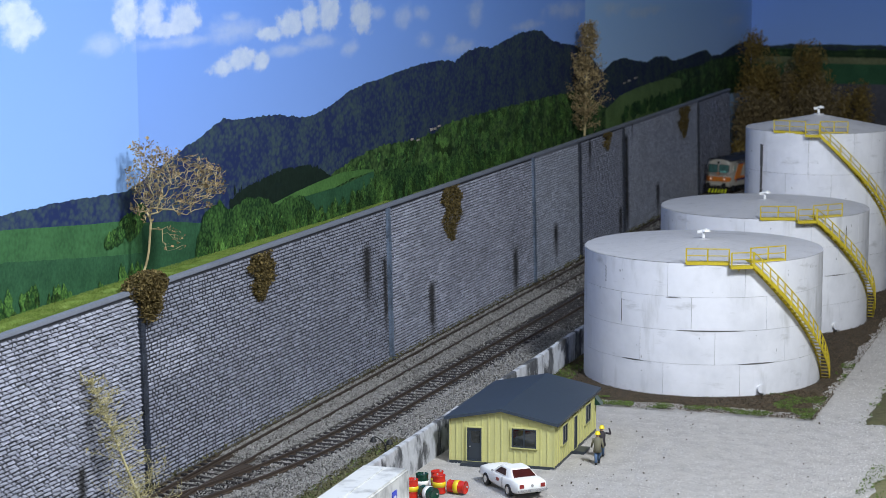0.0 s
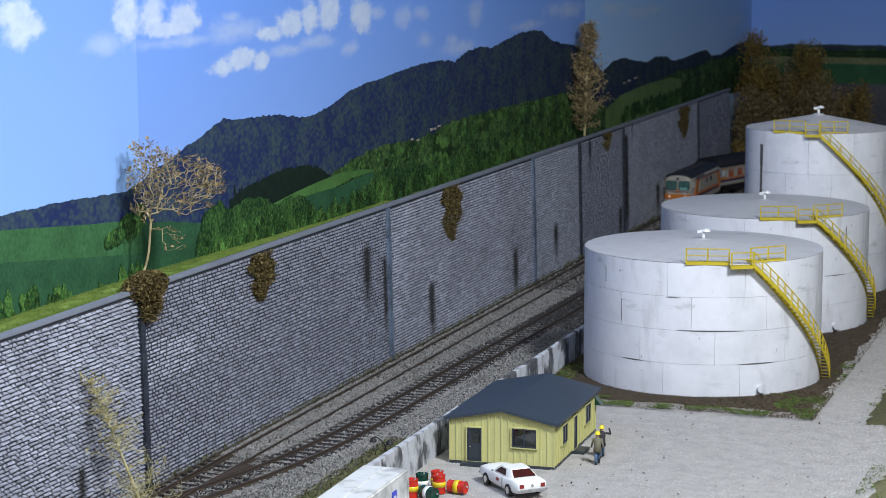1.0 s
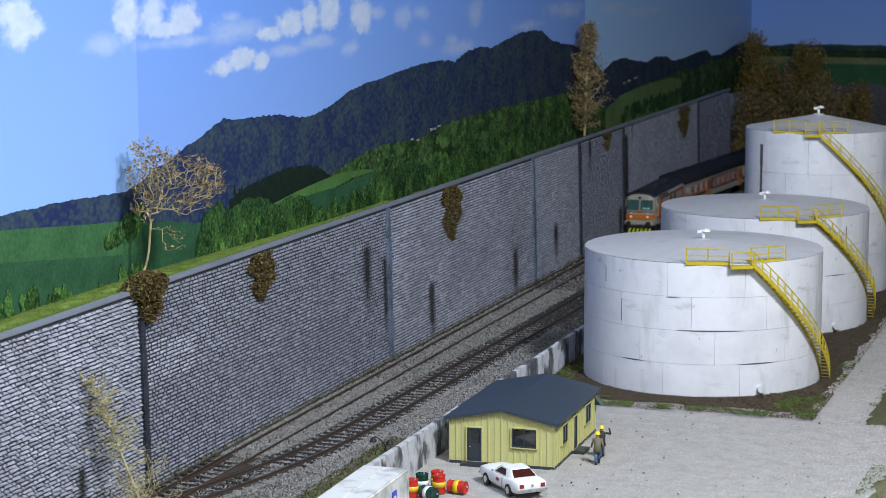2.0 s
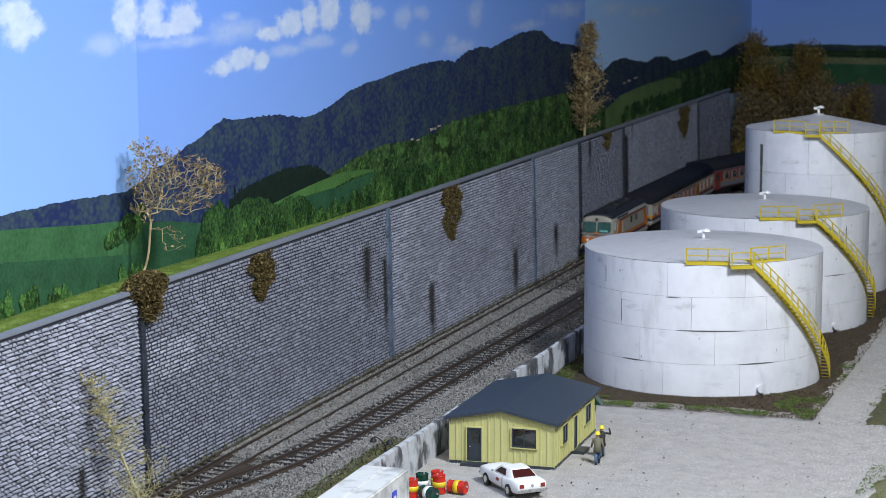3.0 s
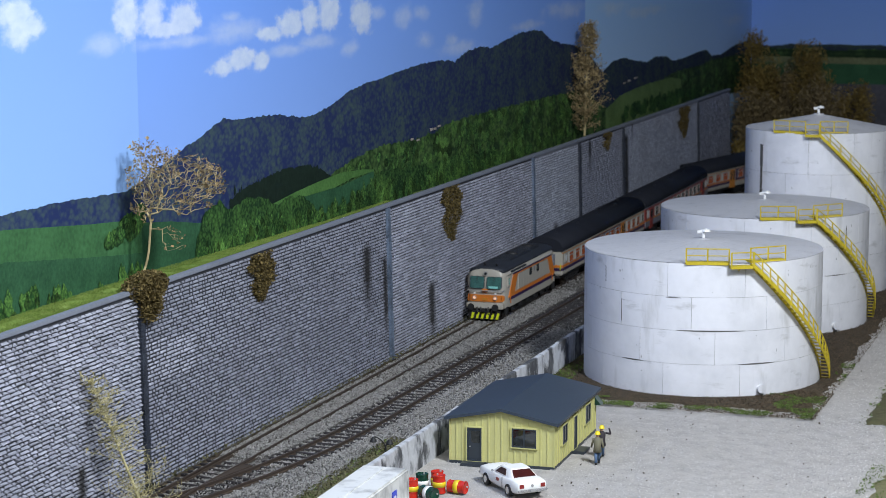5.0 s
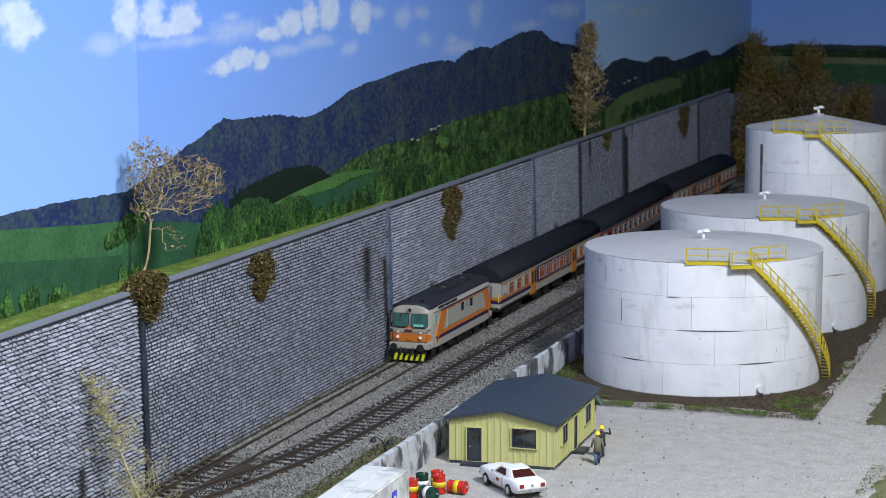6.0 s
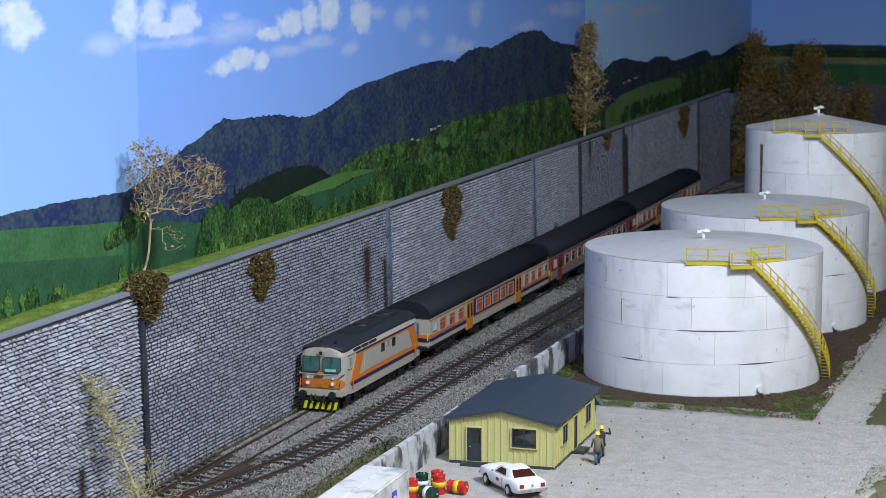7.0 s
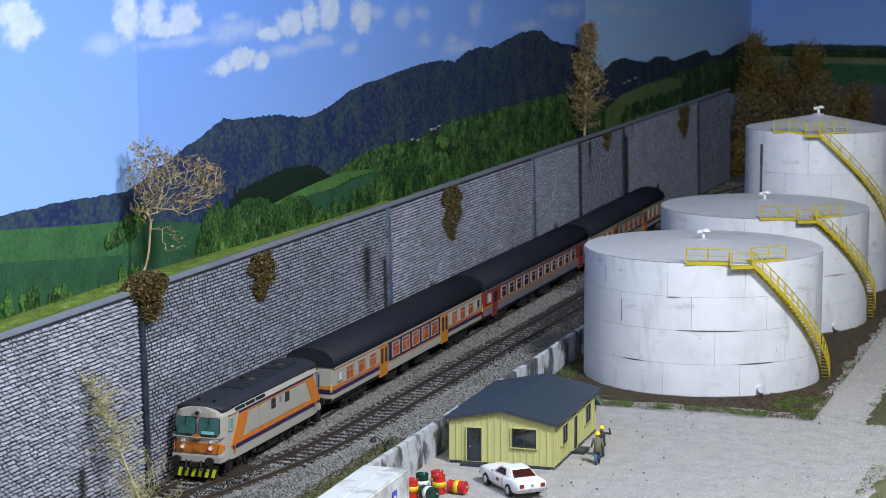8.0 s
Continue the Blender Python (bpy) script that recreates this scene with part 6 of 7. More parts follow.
def marker_peg(y):
    t = thing("marker_peg", "tiny white peg behind the wall's coping", "peg", pose(-0.0300, y, 0.1005 + ledge_fall(y)), "white pegs behind the coping")
    part("stem", tube((0, 0, -0.001), (0, 0, 0.0060 - ledge_fall(y)), 0.0007, None, 8), M_WHITE, t)
    part("cap", lathe([(0, 0.0078), (0.0012, 0.0066), (0.0014, 0.0052), (0, 0.0050)], 12, None, (0, 0, -ledge_fall(y))), M_WHITE, t)


for peg_y in (1.305, 1.362):
    marker_peg(peg_y)
# ---- the train ----
SIDE = 0.0165


def side_plate(parent, name, material, y0, y1, z0, z1, out=0.00025, skew=0.0, label="", x=SIDE, sides=(1, -1)):
    """A thin panel on the body side; skew shifts its upper edge along the body."""
    made = None
    for s in sides:
        o = [(y0, z0), (y1, z0), (y1 + skew, z1), (y0 + skew, z1)]
        made = part(name, prism(o, "x", s * (x - 0.0006), s * (x + out)), material, parent, label)
    return made


def side_window(parent, y0, y1, z0, z1, pane=None, frame_mat=None, x=SIDE, sides=(1, -1), split=0.0):
    """A framed window: four frame bars and a pane set back between them."""
    for s in sides:
        bm, w = bmesh.new(), 0.0007
        bars = [(y0, y1, z0, z0 + w), (y0, y1, z1 - w, z1), (y0, y0 + w, z0 + w, z1 - w), (y1 - w, y1, z0 + w, z1 - w)]
        if split:
            bars.append((y0 + w, y1 - w, z0 + (z1 - z0) * split, z0 + (z1 - z0) * split + 0.0004))
        for a, b, c, d in bars:
            lo, hi = sorted((s * (x - 0.0004), s * (x + 0.0009)))
            box(lo, hi, a, b, c, d, 0, bm)
        fr = part("window_frame", bm, frame_mat or M_SILVER, parent)
        lo, hi = sorted((s * (x - 0.0008), s * (x + 0.0006)))
        part("pane", box(lo, hi, y0 + w, y1 - w, z0 + w, z1 - w), pane or M_CURTAIN, fr)


def bogie(parent, y, wheel_r, base):
    """A bogie with side frames, springs and two wheelsets."""
    bm = bmesh.new()
    for s in (-1, 1):
        lo, hi = sorted((s * 0.0112, s * 0.0128))
        box(lo, hi, y - base * 0.78, y + base * 0.78, 0.0045, 0.0078, 0.0006, bm)
        for k in (-0.5, 0.5):
            box(lo - 0.0004, hi + 0.0004, y + k * base - 0.002, y + k * base + 0.002, 0.0025, 0.0072, 0.0004, bm)
        for k in (-0.16, 0.0, 0.16):
            tube((s * 0.0124, y + k * base, 0.003), (s * 0.0124, y + k * base, 0.0085), 0.0009, bm, 6)
    box(-0.011, 0.011, y - 0.004, y + 0.004, 0.006, 0.011, 0, bm)
    b = part("bogie", bm, M_BLACK, parent)
    for k in (-0.5, 0.5):
        w = bmesh.new()
        tube((-0.0115, y + k * base, wheel_r), (0.0115, y + k * base, wheel_r), 0.0011, w, 8)
        for s in (-1, 1):
            tube((s * 0.0070, y + k * base, wheel_r), (s * 0.0076, y + k * base, wheel_r), wheel_r + 0.0006, w, 20)
            tube((s * 0.0076, y + k * base, wheel_r), (s * 0.0100, y + k * base, wheel_r), wheel_r, w, 20)
        part("wheelset", w, M_RAIL, b)


def buffers(parent, y, way, z=0.0112):
    for s in (-1, 1):
        bm = tube((s * 0.0100, y, z), (s * 0.0100, y + way * 0.0052, z), 0.0010, None, 10)
        tube((s * 0.0100, y + way * 0.0050, z), (s * 0.0100, y + way * 0.0062, z), 0.0026, bm, 14)
        part("buffer", bm, M_BLACK, parent)
    bm = box(-0.0016, 0.0016, min(y, y + way * 0.005), max(y, y + way * 0.005), z - 0.004, z - 0.0015, 0.0003)
    part("coupler", bm, M_BLACK, parent)


LOCO_L, COACH_L = 0.1455, 0.3025
# rounded plan of the loco's nose: share of the half width, distance back
NOSE_PLAN = ((0.55, 0.0), (0.70, 0.0004), (0.80, 0.0012), (0.87, 0.0026), (0.92, 0.0045), (0.955, 0.0078), (1.0, 0.0165))


def nose_back(x, z):
    k, back = abs(x) / 0.0165, 0.0
    for (k0, y0), (k1, y1) in zip(NOSE_PLAN, NOSE_PLAN[1:]):
        if k > k0:
            back = y0 + (y1 - y0) * min(1.0, (k - k0) / (k1 - k0))
    return back + 0.16 * max(0.0, z - 0.024) + 0.10 * max(0.0, 0.020 - z)


def locomotive():
    t = thing("diesel_locomotive", "warm grey diesel locomotive with orange and violet bands", "locomotive")
    L = LOCO_L

    def loft(sections):
        bm, rings = bmesh.new(), []
        for pts in sections:
            rings.append([bm.verts.new(p) for p in pts])
        for a, b in zip(rings, rings[1:]):
            for i in range(len(a)):
                bm.faces.new((a[i], a[(i + 1) % len(a)], b[(i + 1) % len(b)], b[i]))
        bm.faces.new(rings[0][::-1])
        bm.faces.new(rings[-1])
        bmesh.ops.recalc_face_normals(bm, faces=bm.faces)
        return bm

    # cross-section: sill, side, sloping cantrail
    half = [(0.0152, 0.0085), (0.0165, 0.0095), (0.0165, 0.0352), (0.0152, 0.0378), (0.0118, 0.0391), (0.0060, 0.0401)]
    ends = tuple((y, k, 0.0) for k, y in NOSE_PLAN)

    def section(y, k, rear):
        pts = [(x * k, z) for x, z in half] + [(-x * k, z) for x, z in half[::-1]]
        rake = lambda z: 0.16 * max(0.0, z - 0.024) + 0.10 * max(0.0, 0.020 - z)
        return [(x, (L - y - rake(z)) if rear else (y + rake(z)), z) for x, z in pts]
    secs = [section(y, k, False) for y, k, _ in ends] + [section(y, k, True) for y, k, _ in ends[::-1]]
    part("body", loft(secs), M_CREAM, t)

    def roof_section(y, k, rear):
        ring = []
        for i in range(9):
            a = math.pi * i / 8
            ring.append((0.0152 * k * math.cos(a), 0.0377 + 0.0042 * math.sin(a) ** 0.8))
        ring += [(-0.0116 * k, 0.0372), (0.0116 * k, 0.0372)]
        return [(x, (L - y) if rear else y, z) for x, z in ring]
    rsec = [roof_section(y, k, False) for y, k in ((0.0036, 0.90), (0.0048, 0.96), (0.0085, 1.0))]
    rsec += [roof_section(y, k, True) for y, k in ((0.0085, 1.0), (0.0048, 0.96), (0.0036, 0.90))]
    roof = part("roof", loft(rsec), M_LOCOROOF, t, "dark blue grey roof", True)
    part("roof_hatch", box(-0.0075, 0.0075, 0.046, 0.098, 0.0400, 0.0427, 0.0006), M_LOCOROOF, roof)
    part("roof_hatch", box(-0.0065, 0.0065, 0.104, 0.128, 0.0400, 0.0432, 0.0006), M_LOCOROOF, roof)
    for k in range(7):
        part("roof_slat", box(-0.0062, 0.0062, 0.050 + k * 0.0066, 0.0535 + k * 0.0066, 0.0425, 0.0431, 0.0002), M_LOCOROOF, roof)
    for x, y in ((-0.004, 0.014), (0.006, 0.013)):
        part("horn", tube((x, y, 0.0403), (x, y - 0.003, 0.0433), 0.0005, None, 6, 0.0008), M_BLACK, roof)
    for y in (0.072, 0.116):
        part("roof_fan", lathe([(0, 0.0442), (0.005, 0.0440), (0.0055, 0.0425)], 20, None, (0, y, 0)), M_BLACK, roof)

    # side livery
    side_plate(t, "violet_band", M_PURPLE, 0.0125, 0.1345, 0.0148, 0.0172)
    side_plate(t, "orange_band", M_ORANGE, 0.0125, 0.1330, 0.0172, 0.0198)
    side_plate(t, "orange_diagonal", M_ORANGE, 0.0100, 0.0235, 0.0172, 0.0338, 0.0003, 0.0105)
    side_plate(t, "orange_diagonal", M_ORANGE, 0.1285, 0.1400, 0.0172, 0.0338, 0.0003, -0.0105)
    side_plate(t, "orange_line", M_ORANGE, 0.0335, 0.1200, 0.0330, 0.0337)
    side_plate(t, "violet_line", M_PURPLE, 0.0205, 0.1290, 0.0340, 0.0351)
    side_plate(t, "panel_gap", M_BLACK, 0.0349, 0.1162, 0.0203, 0.0327, 0.00015)
    for y0, y1 in ((0.0345, 0.0480), (0.0484, 0.0630), (0.0634, 0.0940), (0.0944, 0.1165)):
        side_plate(t, "side_panel", M_CREAM, y0, y1, 0.0203, 0.0327, 0.0004)
    for y0 in (0.0650, 0.0855):
        side_plate(t, "engine_window", M_GLASSDARK, y0, y0 + 0.0062, 0.0268, 0.0326, 0.0006, label="small dark engine-room window")
    side_plate(t, "louvre", M_COACHGREY, 0.0770, 0.0800, 0.0285, 0.0325, 0.0006)
    side_window(t, 0.0080, 0.0132, 0.0262, 0.0335, M_TEALPANE, M_CREAM, x=SIDE - 0.0007)
    side_window(t, L - 0.0095, L - 0.0055, 0.0240, 0.0335, M_GLASSDARK, M_COACHGREY, x=SIDE - 0.0005)
    for s in (-1, 1):
        for y0 in (0.0170, 0.0312, 0.0454):
            lo, hi = sorted((s * 0.0153, s * 0.0163))
            bm = box(lo, hi, y0, y0 + 0.0128, 0.0355, 0.0376, 0.0004)
            g = part("grille", bm, M_BLACK, t, "dark cantrail grille")
            bm2 = bmesh.new()
            for k in range(5):
                lo, hi = sorted((s * 0.0158, s * 0.0165))
                box(lo, hi, y0 + 0.001 + k * 0.0024, y0 + 0.0016 + k * 0.0024, 0.0358, 0.0373, 0, bm2)
            part("slat", bm2, M_DARKTRIM, g)

    # both noses, the rear one turned round
    for rear in (False, True):
        m = pose(0, L, 0, 0, 0, 180) if rear else Matrix()

        def nose(name, x0, x1, z0, z1, material, d=0.0005, bev=0.0, label="", parent=t, deep=0.0012):
            # a plate bent round the nose, its corners rounded by bev
            cuts = sorted({x0, x1, x0 + 0.12 * bev, x0 + 0.4 * bev, x0 + bev, x1 - 0.12 * bev, x1 - 0.4 * bev, x1 - bev} | {x0 + (x1 - x0) * i / 10 for i in range(1, 10)})
            b, rows = bmesh.new(), []
            for x in cuts:
                e = min(x - x0, x1 - x)
                c = bev - math.sqrt(max(0.0, bev * bev - (bev - e) ** 2)) if e < bev else 0.0
                rows.append([b.verts.new(m @ Vector((x, nose_back(x, z) + g, z))) for z, g in ((z0 + c, -d), (z1 - c, -d), (z1 - c, deep), (z0 + c, deep))])
            for p0, p1 in zip(rows, rows[1:]):
                for i in range(4):
                    b.faces.new((p0[i], p0[(i + 1) % 4], p1[(i + 1) % 4], p1[i]))
            b.faces.new(rows[0])
            b.faces.new(rows[-1][::-1])
            bmesh.ops.recalc_face_normals(b, faces=b.faces)
            return part(name, b, material, parent, label)
        for x0, x1 in ((-0.0128, -0.0012), (0.0012, 0.0128)):
            w = nose("windscreen", x0, x1, 0.0252, 0.0342, M_GLASSTEAL, 0.0005, 0.0012, "teal tinted windscreen in a dark seal")
            nose("seal", x0 - 0.0003, x1 + 0.0003, 0.0249, 0.0345, M_DARKTRIM, 0.0003, 0.0014, "", w)
            nose("wiper", (x0 + x1) / 2, (x0 + x1) / 2 + 0.0003, 0.0310, 0.0346, M_BLACK, 0.0009, 0.00005, "", w)
        if not rear:
            nose("cab_blind", 0.0030, 0.0105, 0.0254, 0.0271, M_TEALDESK, 0.0007, 0.0003)
        nose("orange_nose", -0.0149, 0.0149, 0.0146, 0.0200, M_ORANGE, 0.0003, 0.0020, "orange band round the nose")
        nose("crest", -0.0024, 0.0022, 0.0222, 0.0248, M_ORANGE, 0.0006, 0.0004)
        nose("nose_plate", -0.0020, 0.0020, 0.0155, 0.0178, M_DOORORANGE, 0.0008, 0.0002)
        for x in (-0.0085, 0.0085):
            bm = tube((x, -0.0010, 0.0177), (x, 0.002, 0.0177), 0.0016, None, 14)
            for v in bm.verts:
                v.co = m @ v.co
            h = part("headlamp", bm, M_SILVER, t, "round headlamp with a warm glow")
            bm = tube((x, -0.0013, 0.0177), (x, 0.0, 0.0177), 0.0010, None, 12)
            for v in bm.verts:
                v.co = m @ v.co
            part("lens", bm, M_LAMP if not rear else M_FROST, h)
            nose("lamp_bracket", x - 0.0005, x + 0.0005, 0.0206, 0.0218, M_WHITE, 0.0010)
        bm = tube((0, 0.0008, 0.0368), (0, 0.005, 0.0368), 0.0020, None, 16)
        for v in bm.verts:
            v.co = m @ v.co
        h = part("top_lamp", bm, M_SILVER, t)
        bm = tube((0, 0.0006, 0.0368), (0, 0.002, 0.0368), 0.0012, None, 12)
        for v in bm.verts:
            v.co = m @ v.co
        part("lens", bm, M_GLASSDARK, h)
        bm = bmesh.new()
        pts = [(-0.0150, 0.004, 0.0238), (-0.0142, -0.0010, 0.0236), (0, -0.0016, 0.0236), (0.0142, -0.0010, 0.0236), (0.0150, 0.004, 0.0238)]
        for a, b in zip(pts, pts[1:]):
            tube(a, b, 0.0004, bm, 6)
        for v in bm.verts:
            v.co = m @ v.co
        part("handrail", bm, M_SILVER, t)
        for x in (-0.0138, 0.0138):
            bm = tube((x, -0.0006, 0.0150), (x, 0.0004, 0.0205), 0.0003, None, 6)
            for v in bm.verts:
                v.co = m @ v.co
            part("grab_rail", bm, M_ORANGE, t)
        bm = box(-0.0150, 0.0150, -0.0010, 0.004, 0.0092, 0.0135, 0.0005)
        for v in bm.verts:
            v.co = m @ v.co
        part("buffer_beam", bm, M_CREAM, t)
        plow = prism([(-0.0125, 0.0012), (0.0125, 0.0012), (0.0132, 0.0080), (-0.0132, 0.0080)], "y", -0.0018, -0.0004)
        for v in plow.verts:
            v.co = m @ v.co
        p = part("pilot_plate", plow, M_BLACK, t)
        for k in range(6):
            x = -0.0112 + k * 0.0041
            o = [(x, 0.0014), (x + 0.0020, 0.0014), (x + 0.0033, 0.0062), (x + 0.0013, 0.0062)]
            st = prism(o, "y", -0.0022, -0.0012)
            for v in st.verts:
                v.co = m @ v.co
            part("warning_stripe", st, M_LIME, p, "bright yellow warning stripe")
        hoses = bmesh.new()
        for x in (-0.006, -0.003, 0.003, 0.006):
            tube((x, -0.0015, 0.0105), (x + 0.0006, -0.0034, 0.0068), 0.0005, hoses, 6)
            tube((x + 0.0006, -0.0034, 0.0068), (x + 0.0004, -0.0022, 0.0050), 0.0004, hoses, 6)
        for v in hoses.verts:
            v.co = m @ v.co
        part("brake_hose", hoses, M_BLACK, t)
        buffers(t, 0.0 if not rear else L, -1 if not rear else 1)
    for s in (-1, 1):
        lo, hi = sorted((s * 0.0163, s * 0.0169))
        part("gutter", box(lo, hi, 0.008, L - 0.008, 0.0353, 0.0357), M_CREAM, t)
        for k in range(6):
            y = 0.020 + k * 0.0205
            lo, hi = sorted((s * 0.0146, s * 0.0162))
            part("sill_bracket", box(lo, hi, y, y + 0.0035, 0.0062, 0.0090, 0.0003), M_BLACK, t)
        for y in (0.0135, L - 0.0135):
            part("side_rail", tube((s * 0.0170, y, 0.0125), (s * 0.0170, y, 0.0205), 0.0003, None, 5), M_ORANGE, t)
    under = box(-0.0135, 0.0135, 0.008, L - 0.008, 0.0065, 0.0096, 0.0006)
    part("underframe", under, M_BLACK, t)
    part("fuel_tank", box(-0.0130, 0.0130, L / 2 - 0.020, L / 2 + 0.020, 0.0022, 0.0085, 0.0010), M_BLACK, t)
    for y in (0.031, L - 0.031):
        bogie(t, y, 0.0055, 0.028)
    for y in (0.006, L - 0.0075):
        for s in (-1, 1):
            part("step", box(min(s * 0.0140, s * 0.0164), max(s * 0.0140, s * 0.0164), y, y + 0.004, 0.0040, 0.0100, 0.0003), M_BLACK, t)
    return t


def coach(style, label):
    """A long coach: body, arched roof, windows, doors, livery bands, ends, bogies."""
    t = thing("passenger_coach", label, "railway coach", group="coaches of the train")
    L, X = COACH_L, SIDE
    base = {"commuter": M_CREAM, "red": M_RED}[style]
    part("body", box(-X, X, 0, L, 0.0112, 0.0322, 0.0012), base, t)
    ring = [(0.0168 * math.cos(math.pi * i / 12), 0.0320 + 0.0120 * math.sin(math.pi * i / 12) ** 0.75) for i in range(13)]
    bm = prism(ring, "y", 0.0004, L - 0.0004)
    roof = part("roof", bm, M_TRAINROOF, t, "dark arched roof")
    for p in roof.data.polygons:
        p.use_smooth = abs(p.normal.y) < 0.5
    bm = bmesh.new()
    for k in range(8):
        y = 0.03 + k * (L - 0.06) / 7
        lathe([(0, 0.0449), (0.0012, 0.0449), (0.0016, 0.0432)], 10, bm, (0.003 * (-1) ** k, y, 0))
    part("roof_vent", bm, M_TRAINROOF, roof)
    side_plate(t, "cornice", M_CREAM if style != "red" else M_COACHGREY, 0.001, L - 0.001, 0.0312, 0.0321, 0.0005)
    if style == "commuter":
        side_plate(t, "cornice_line", M_DOORORANGE, 0.001, L - 0.001, 0.0303, 0.0309, 0.0003)
        for y0, y1 in ((0.001, 0.0818), (0.2208, L - 0.001)):
            side_plate(t, "orange_band", M_ORANGE, y0, y1, 0.0182, 0.0204)
            side_plate(t, "violet_band", M_PURPLE, y0, y1, 0.0155, 0.0178)
        side_plate(t, "violet_panel", M_PURPLE, 0.0990, 0.2048, 0.0176, 0.0306, 0.0003, label="violet window panel")
        side_plate(t, "thin_line", M_DOORORANGE, 0.0990, 0.2048, 0.0165, 0.0171, 0.0003)
        side_window(t, 0.0066, 0.0133, 0.0222, 0.0292, M_FROST)
        side_window(t, 0.2880, 0.2955, 0.0222, 0.0292, M_GLASSDARK)
        for y in (0.0200, 0.0408, 0.0613):
            side_window(t, y, y + 0.0138, 0.0200, 0.0293, split=0.66)
        for k in range(5):
            side_window(t, 0.1050 + k * 0.0199, 0.1195 + k * 0.0199, 0.0194, 0.0294, split=0.66)
        for y in (0.2290, 0.2480, 0.2670):
            side_window(t, y, y + 0.0125, 0.0200, 0.0293, split=0.66)
        for y in (0.0820, 0.2062):
            for k in range(2):
                d = side_plate(t, "door_leaf", M_DOORORANGE, y + k * 0.0075, y + 0.0071 + k * 0.0075, 0.0100, 0.0304, 0.0005, label="ochre folding door leaf")
                side_plate(d, "door_glass", M_GLASSDARK, y + 0.0019 + k * 0.0075, y + 0.0053 + k * 0.0075, 0.0190, 0.0288, 0.0008, sides=(1,))
        side_plate(t, "lower_panel", M_CREAM, 0.0990, 0.2048, 0.0112, 0.0160, 0.0002)
    else:
        side_plate(t, "slate_band", M_COACHGREY, 0.001, L - 0.001, 0.0126, 0.0182, 0.0003, label="slate grey lower band")
        side_plate(t, "orange_line", M_DOORORANGE, 0.001, L - 0.001, 0.0183, 0.0193, 0.0004)
        side_window(t, 0.0080, 0.0150, 0.0215, 0.0290, M_FROST)
        side_window(t, L - 0.0150, L - 0.0080, 0.0215, 0.0290, M_FROST)
        for k in range(11):
            y = 0.0420 + k * 0.0202
            side_window(t, y, y + 0.0125, 0.0200, 0.0292, M_GLASSDARK, split=0.6)
        for y in (0.0190, L - 0.0330):
            d = side_plate(t, "door", M_RED, y, y + 0.0130, 0.0100, 0.0300, 0.0006, label="red end door")
            side_plate(d, "door_glass", M_GLASSDARK, y + 0.0030, y + 0.0100, 0.0205, 0.0285, 0.0009, sides=(1,))
    for rear in (False, True):
        y, s = (L, 1) if rear else (0.0, -1)
        lo, hi = sorted((y, y + s * 0.0045))
        g = part("gangway", box(-0.0062, 0.0062, lo, hi, 0.0115, 0.0345, 0.0012), M_BLACK, t)
        part("gangway_plate", box(-0.0050, 0.0050, min(y + s * 0.0045, y + s * 0.0052), max(y + s * 0.0045, y + s * 0.0052), 0.012, 0.033, 0.0003), M_COACHGREY, g)
        lo, hi = sorted((y, y + s * 0.0003))
        if style == "commuter":
            for sx in (-1, 1):
                a, b = sorted((sx * 0.0066, sx * 0.0160))
                part("end_band", box(a, b, lo - 0.0001, hi + 0.0001, 0.0182, 0.0204), M_ORANGE, t)
                part("end_band", box(a, b, lo - 0.0001, hi + 0.0001, 0.0155, 0.0178), M_PURPLE, t)
        for sx in (-1, 1):
            part("tail_rod", tube((sx * 0.0150, y + s * 0.0006, 0.0165), (sx * 0.0150, y + s * 0.0006, 0.0215), 0.0004, None, 6), M_LIME, t)
        buffers(t, y, s)
    part("underframe", box(-0.0140, 0.0140, 0.002, L - 0.002, 0.0085, 0.0113, 0.0004), M_BLACK, t)
    for y0, y1, w in ((0.105, 0.125, 0.013), (0.135, 0.150, 0.0125), (0.165, 0.190, 0.013)):
        part("equipment_box", box(-w, w, y0, y1, 0.0030, 0.0088, 0.0008), M_BLACK, t)
    for y in (0.0460, L - 0.0460):
        bogie(t, y, 0.0052, 0.0290)
    return t


loco = locomotive()
coach_1 = coach("commuter", "pale grey coach with violet panel, orange bands and orange curtains")
coach_2 = coach("red", "red coach with slate grey lower band and rows of windows")
coach_3 = copy_thing(coach_1, Matrix())
tagged(coach_3, "pale grey coach with violet panel at the train's rear end")
# ---- bricks of the tall wall, and the last small pieces ----
COURSE = 0.00218
RELIEF = (0.00095, 0.00060, 0.00080, 0.00040, 0.0007, 0.00035, 0.0005)
PANEL_TURN = (0.09, -0.04, 0.09, 0.05, 0.02, 0.03, 0.0)


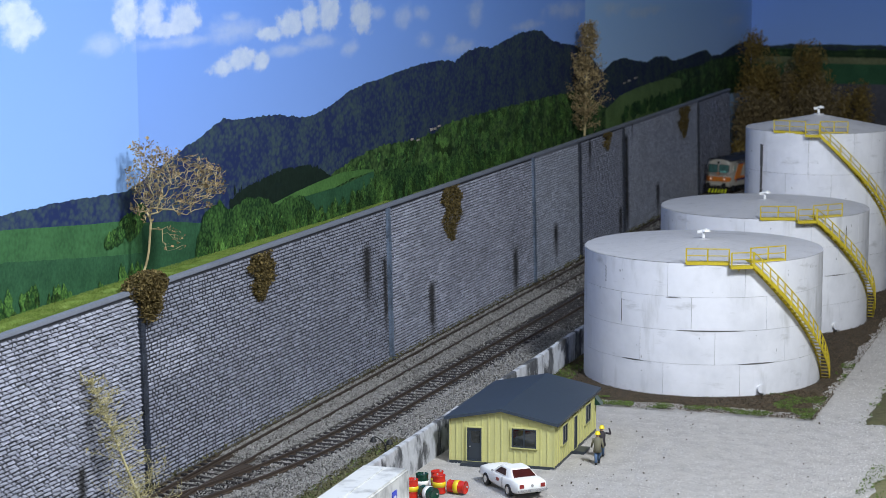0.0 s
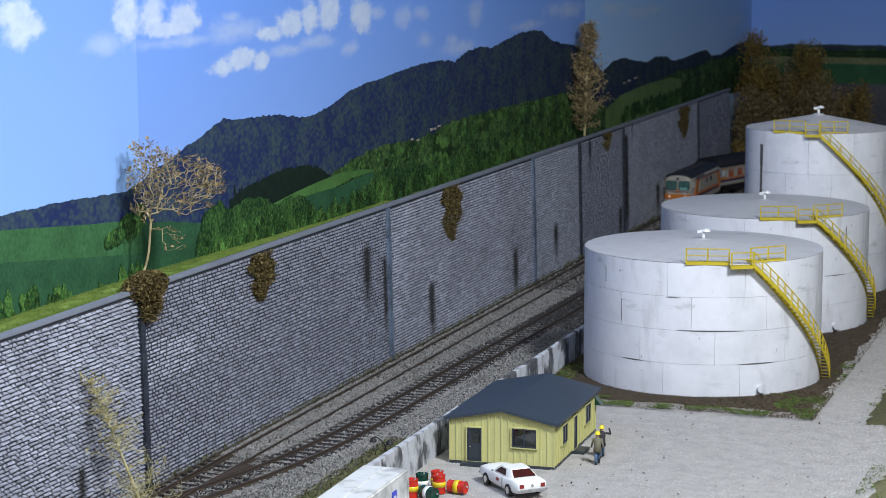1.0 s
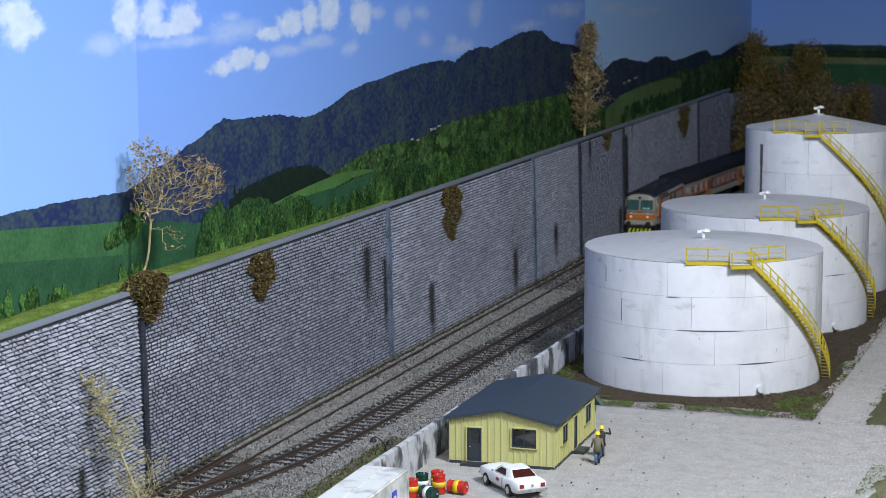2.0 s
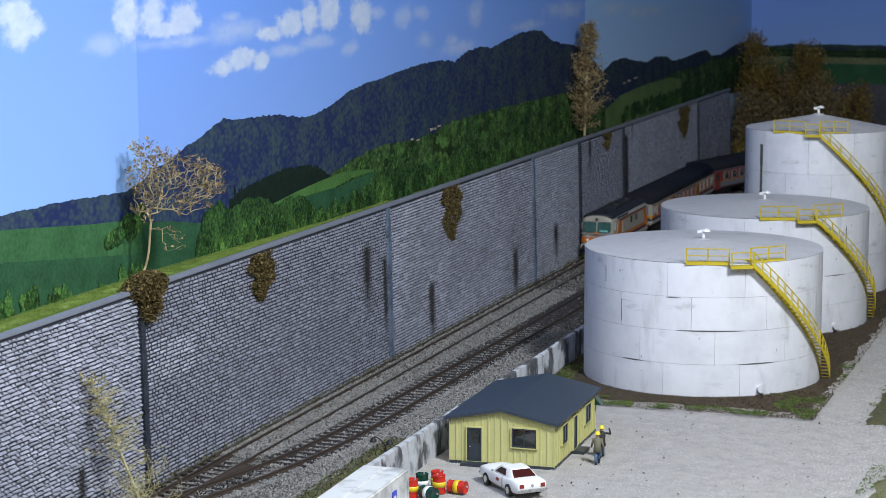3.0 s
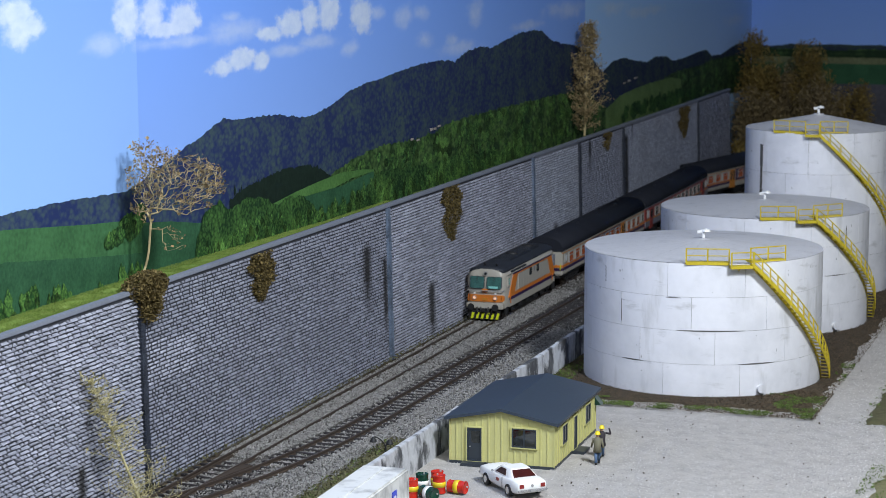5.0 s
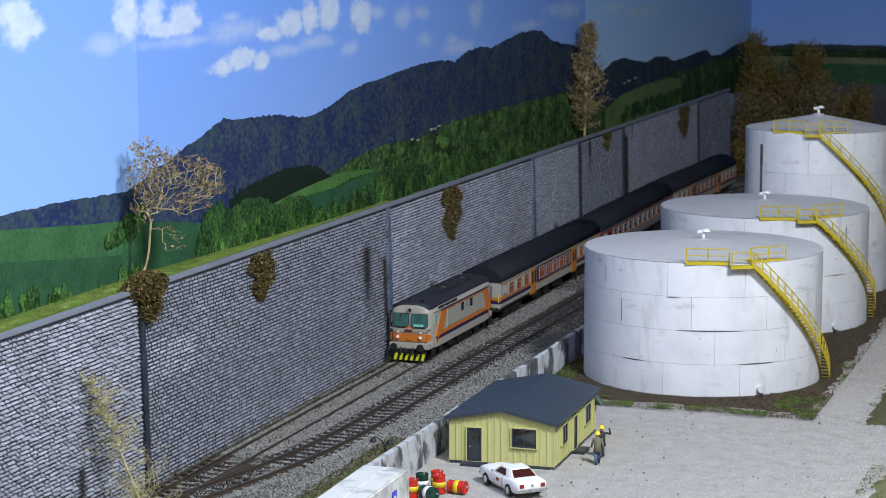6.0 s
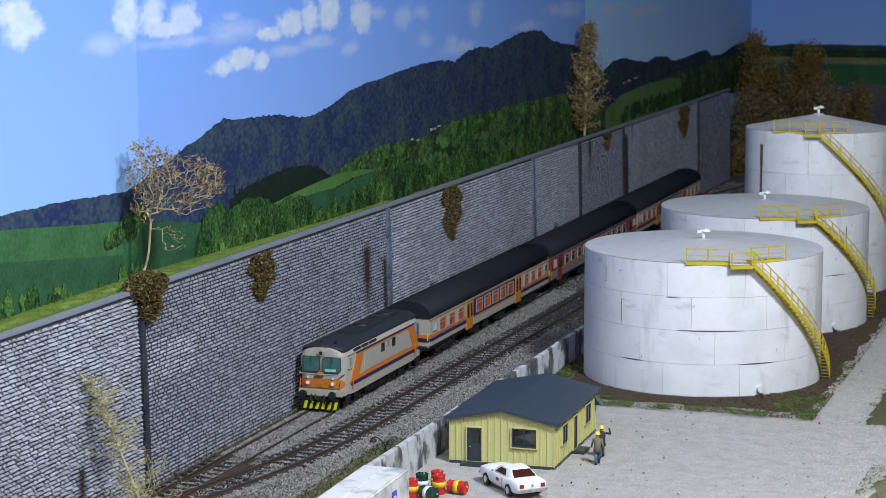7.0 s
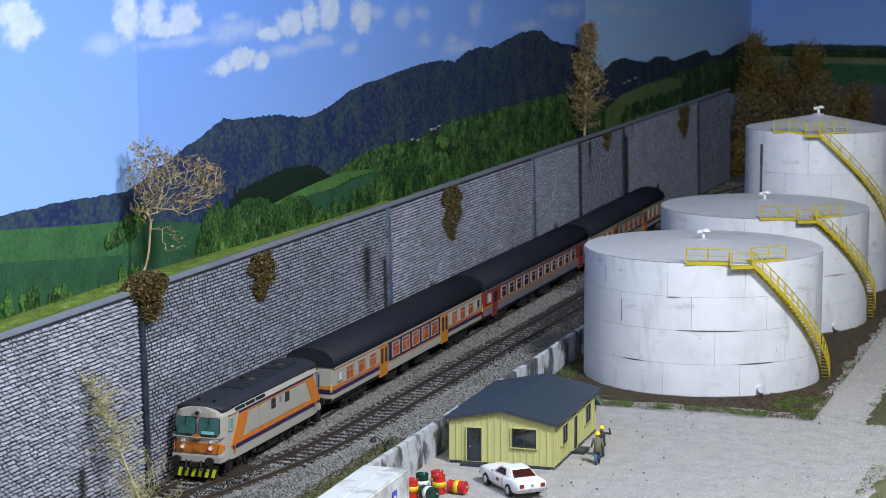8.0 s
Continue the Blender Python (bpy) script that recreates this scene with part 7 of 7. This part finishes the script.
def brick_mesh(w, h, turn, d=0.0007, rough=0.0, rng=None):
    """A rough-faced block: a crest below its middle, a long slope above it and a short one below. Local: x out of the wall."""
    hw, hh = w / 2 - 0.00066, h / 2 - 0.00022
    ring = [(-1, -1), (1, -1), (1, 1), (-1, 1)]
    vs = [(-0.0002, sy * hw, sz * hh) for sy, sz in ring]
    jut = [d * (1.0 if sz < 0 else 0.95) * (1 + (rough * rng.uniform(-1, 1) if rng else 0.0)) for _, sz in ring]
    level = [hh * ((-0.52 if sz < 0 else 0.12) + (0.25 * rough * rng.uniform(-1, 1) if rng else 0.0)) for _, sz in ring]
    vs += [(o + turn * sy * min(hw, 0.0022), sy * (hw - 0.00045), z) for o, z, (sy, _) in zip(jut, level, ring)]
    fs = [(4, 5, 6), (4, 6, 7), (0, 1, 5, 4), (1, 2, 6, 5), (2, 3, 7, 6), (3, 0, 4, 7)]
    return vs, fs


def lay_bricks():
    rng = random.Random(5)
    rows = int((WALL_Z1 - WALL_Z0) / COURSE)
    shared, singles = {}, 0
    dark, pale, gloss = ([], []), ([], []), ([], [])
    edges = (0.45, *JOINTS)
    for k in range(len(edges) - 1):
        y_lo, y_hi = edges[k] + 0.0030, edges[k + 1] - 0.0030
        turn = PANEL_TURN[max(0, k - 1)]
        wild = 1.0 if k <= 1 else 0.45
        # Panels seen brighter by their angle to the lamp get the lighter-coloured blocks.
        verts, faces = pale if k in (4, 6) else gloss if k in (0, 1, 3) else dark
        for r in range(rows):
            z = WALL_Z0 + (r + 0.5) * COURSE
            y = y_lo - rng.random() * 0.006
            long_one = rng.random() < 0.5
            while y < y_hi:
                w = (0.0082 if long_one else 0.0040) * rng.choice((0.88, 1.0, 1.12))
                long_one = not long_one if rng.random() < 0.8 else long_one
                a, b = max(y, y_lo), min(y + w, y_hi)
                y += w
                if b - a < 0.0012:
                    continue
                yc, full = (a + b) / 2, abs(b - a - w) < 1e-6
                zc = z + wild * rng.uniform(-0.00010, 0.00010)
                lean = wild * rng.uniform(-1.1, 1.1)
                xo = wall_x(zc) + rng.uniform(-0.00018, 0.00018)
                if full and singles < 300 and 0.985 < yc < 1.11 and zc > 0.054:
                    key = (round(w, 6), k, rng.randrange(8))
                    if key not in shared:
                        vs, fs = brick_mesh(w, COURSE, turn, RELIEF[max(0, k - 1)], 0.45 * wild, rng)
                        me = bpy.data.meshes.new("brick")
                        me.from_pydata(vs, [], fs)
                        me.materials.append(M_BRICKGLOSS)
                        shared[key] = me
                    ob = new("brick", shared[key])
                    ob.parent = wall_tall
                    ob.matrix_basis = pose(xo, yc, zc, lean, 0, 0)
                    singles += 1
                    continue
                vs, fs = brick_mesh(b - a, COURSE, turn + wild * rng.uniform(-0.08, 0.08), RELIEF[max(0, k - 1)], 0.45 * wild, rng)
                n = len(verts)
                c, s = math.cos(math.radians(lean)), math.sin(math.radians(lean))
                verts += [(xo + v[0], yc + v[1] * c - v[2] * s, zc + v[1] * s + v[2] * c) for v in vs]
                faces += [tuple(n + i for i in f) for f in fs]
    for (verts, faces), material, label in ((dark, M_BRICK, "weathered grey raised blocks"), (pale, M_BRICKLIT, "smoother blocks of two wall panels, coloured as catching more light"), (gloss, M_BRICKGLOSS, "glossy grey raised blocks, colour lightened for their sheen")):
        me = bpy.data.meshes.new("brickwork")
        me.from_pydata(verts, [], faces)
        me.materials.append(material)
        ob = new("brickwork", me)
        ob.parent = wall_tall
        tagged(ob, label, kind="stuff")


lay_bricks()
# ---- what moves ----
def vehicle_pose(s, length):
    a, b = track_point(s + 0.2 * length), track_point(s + 0.8 * length)
    d = (b - a).normalized()
    p = a - d * 0.2 * length
    return pose(p.x, p.y, 0, 0, 0, -math.degrees(math.atan2(d.x, d.y)))


# seconds, place of the locomotive's front along the track
FRONT = ((0.0, 2.466), (0.5, 2.375), (1.0, 2.283), (1.5, 2.192), (2.0, 2.104), (2.5, 2.015), (3.0, 1.928), (3.5, 1.843), (4.0, 1.759), (4.5, 1.674),
         (5.0, 1.587), (5.5, 1.499), (6.0, 1.4115), (6.5, 1.334), (7.0, 1.2445), (7.5, 1.1525), (8.0, 1.062))


def motions():
    for ob, length, back in ((loco, LOCO_L, 0.0), (coach_1, COACH_L, 0.1633), (coach_2, COACH_L, 0.4718), (coach_3, COACH_L, 0.7803)):
        walk(ob, [(t, vehicle_pose(f + back, length)) for t, f in FRONT])


motions()
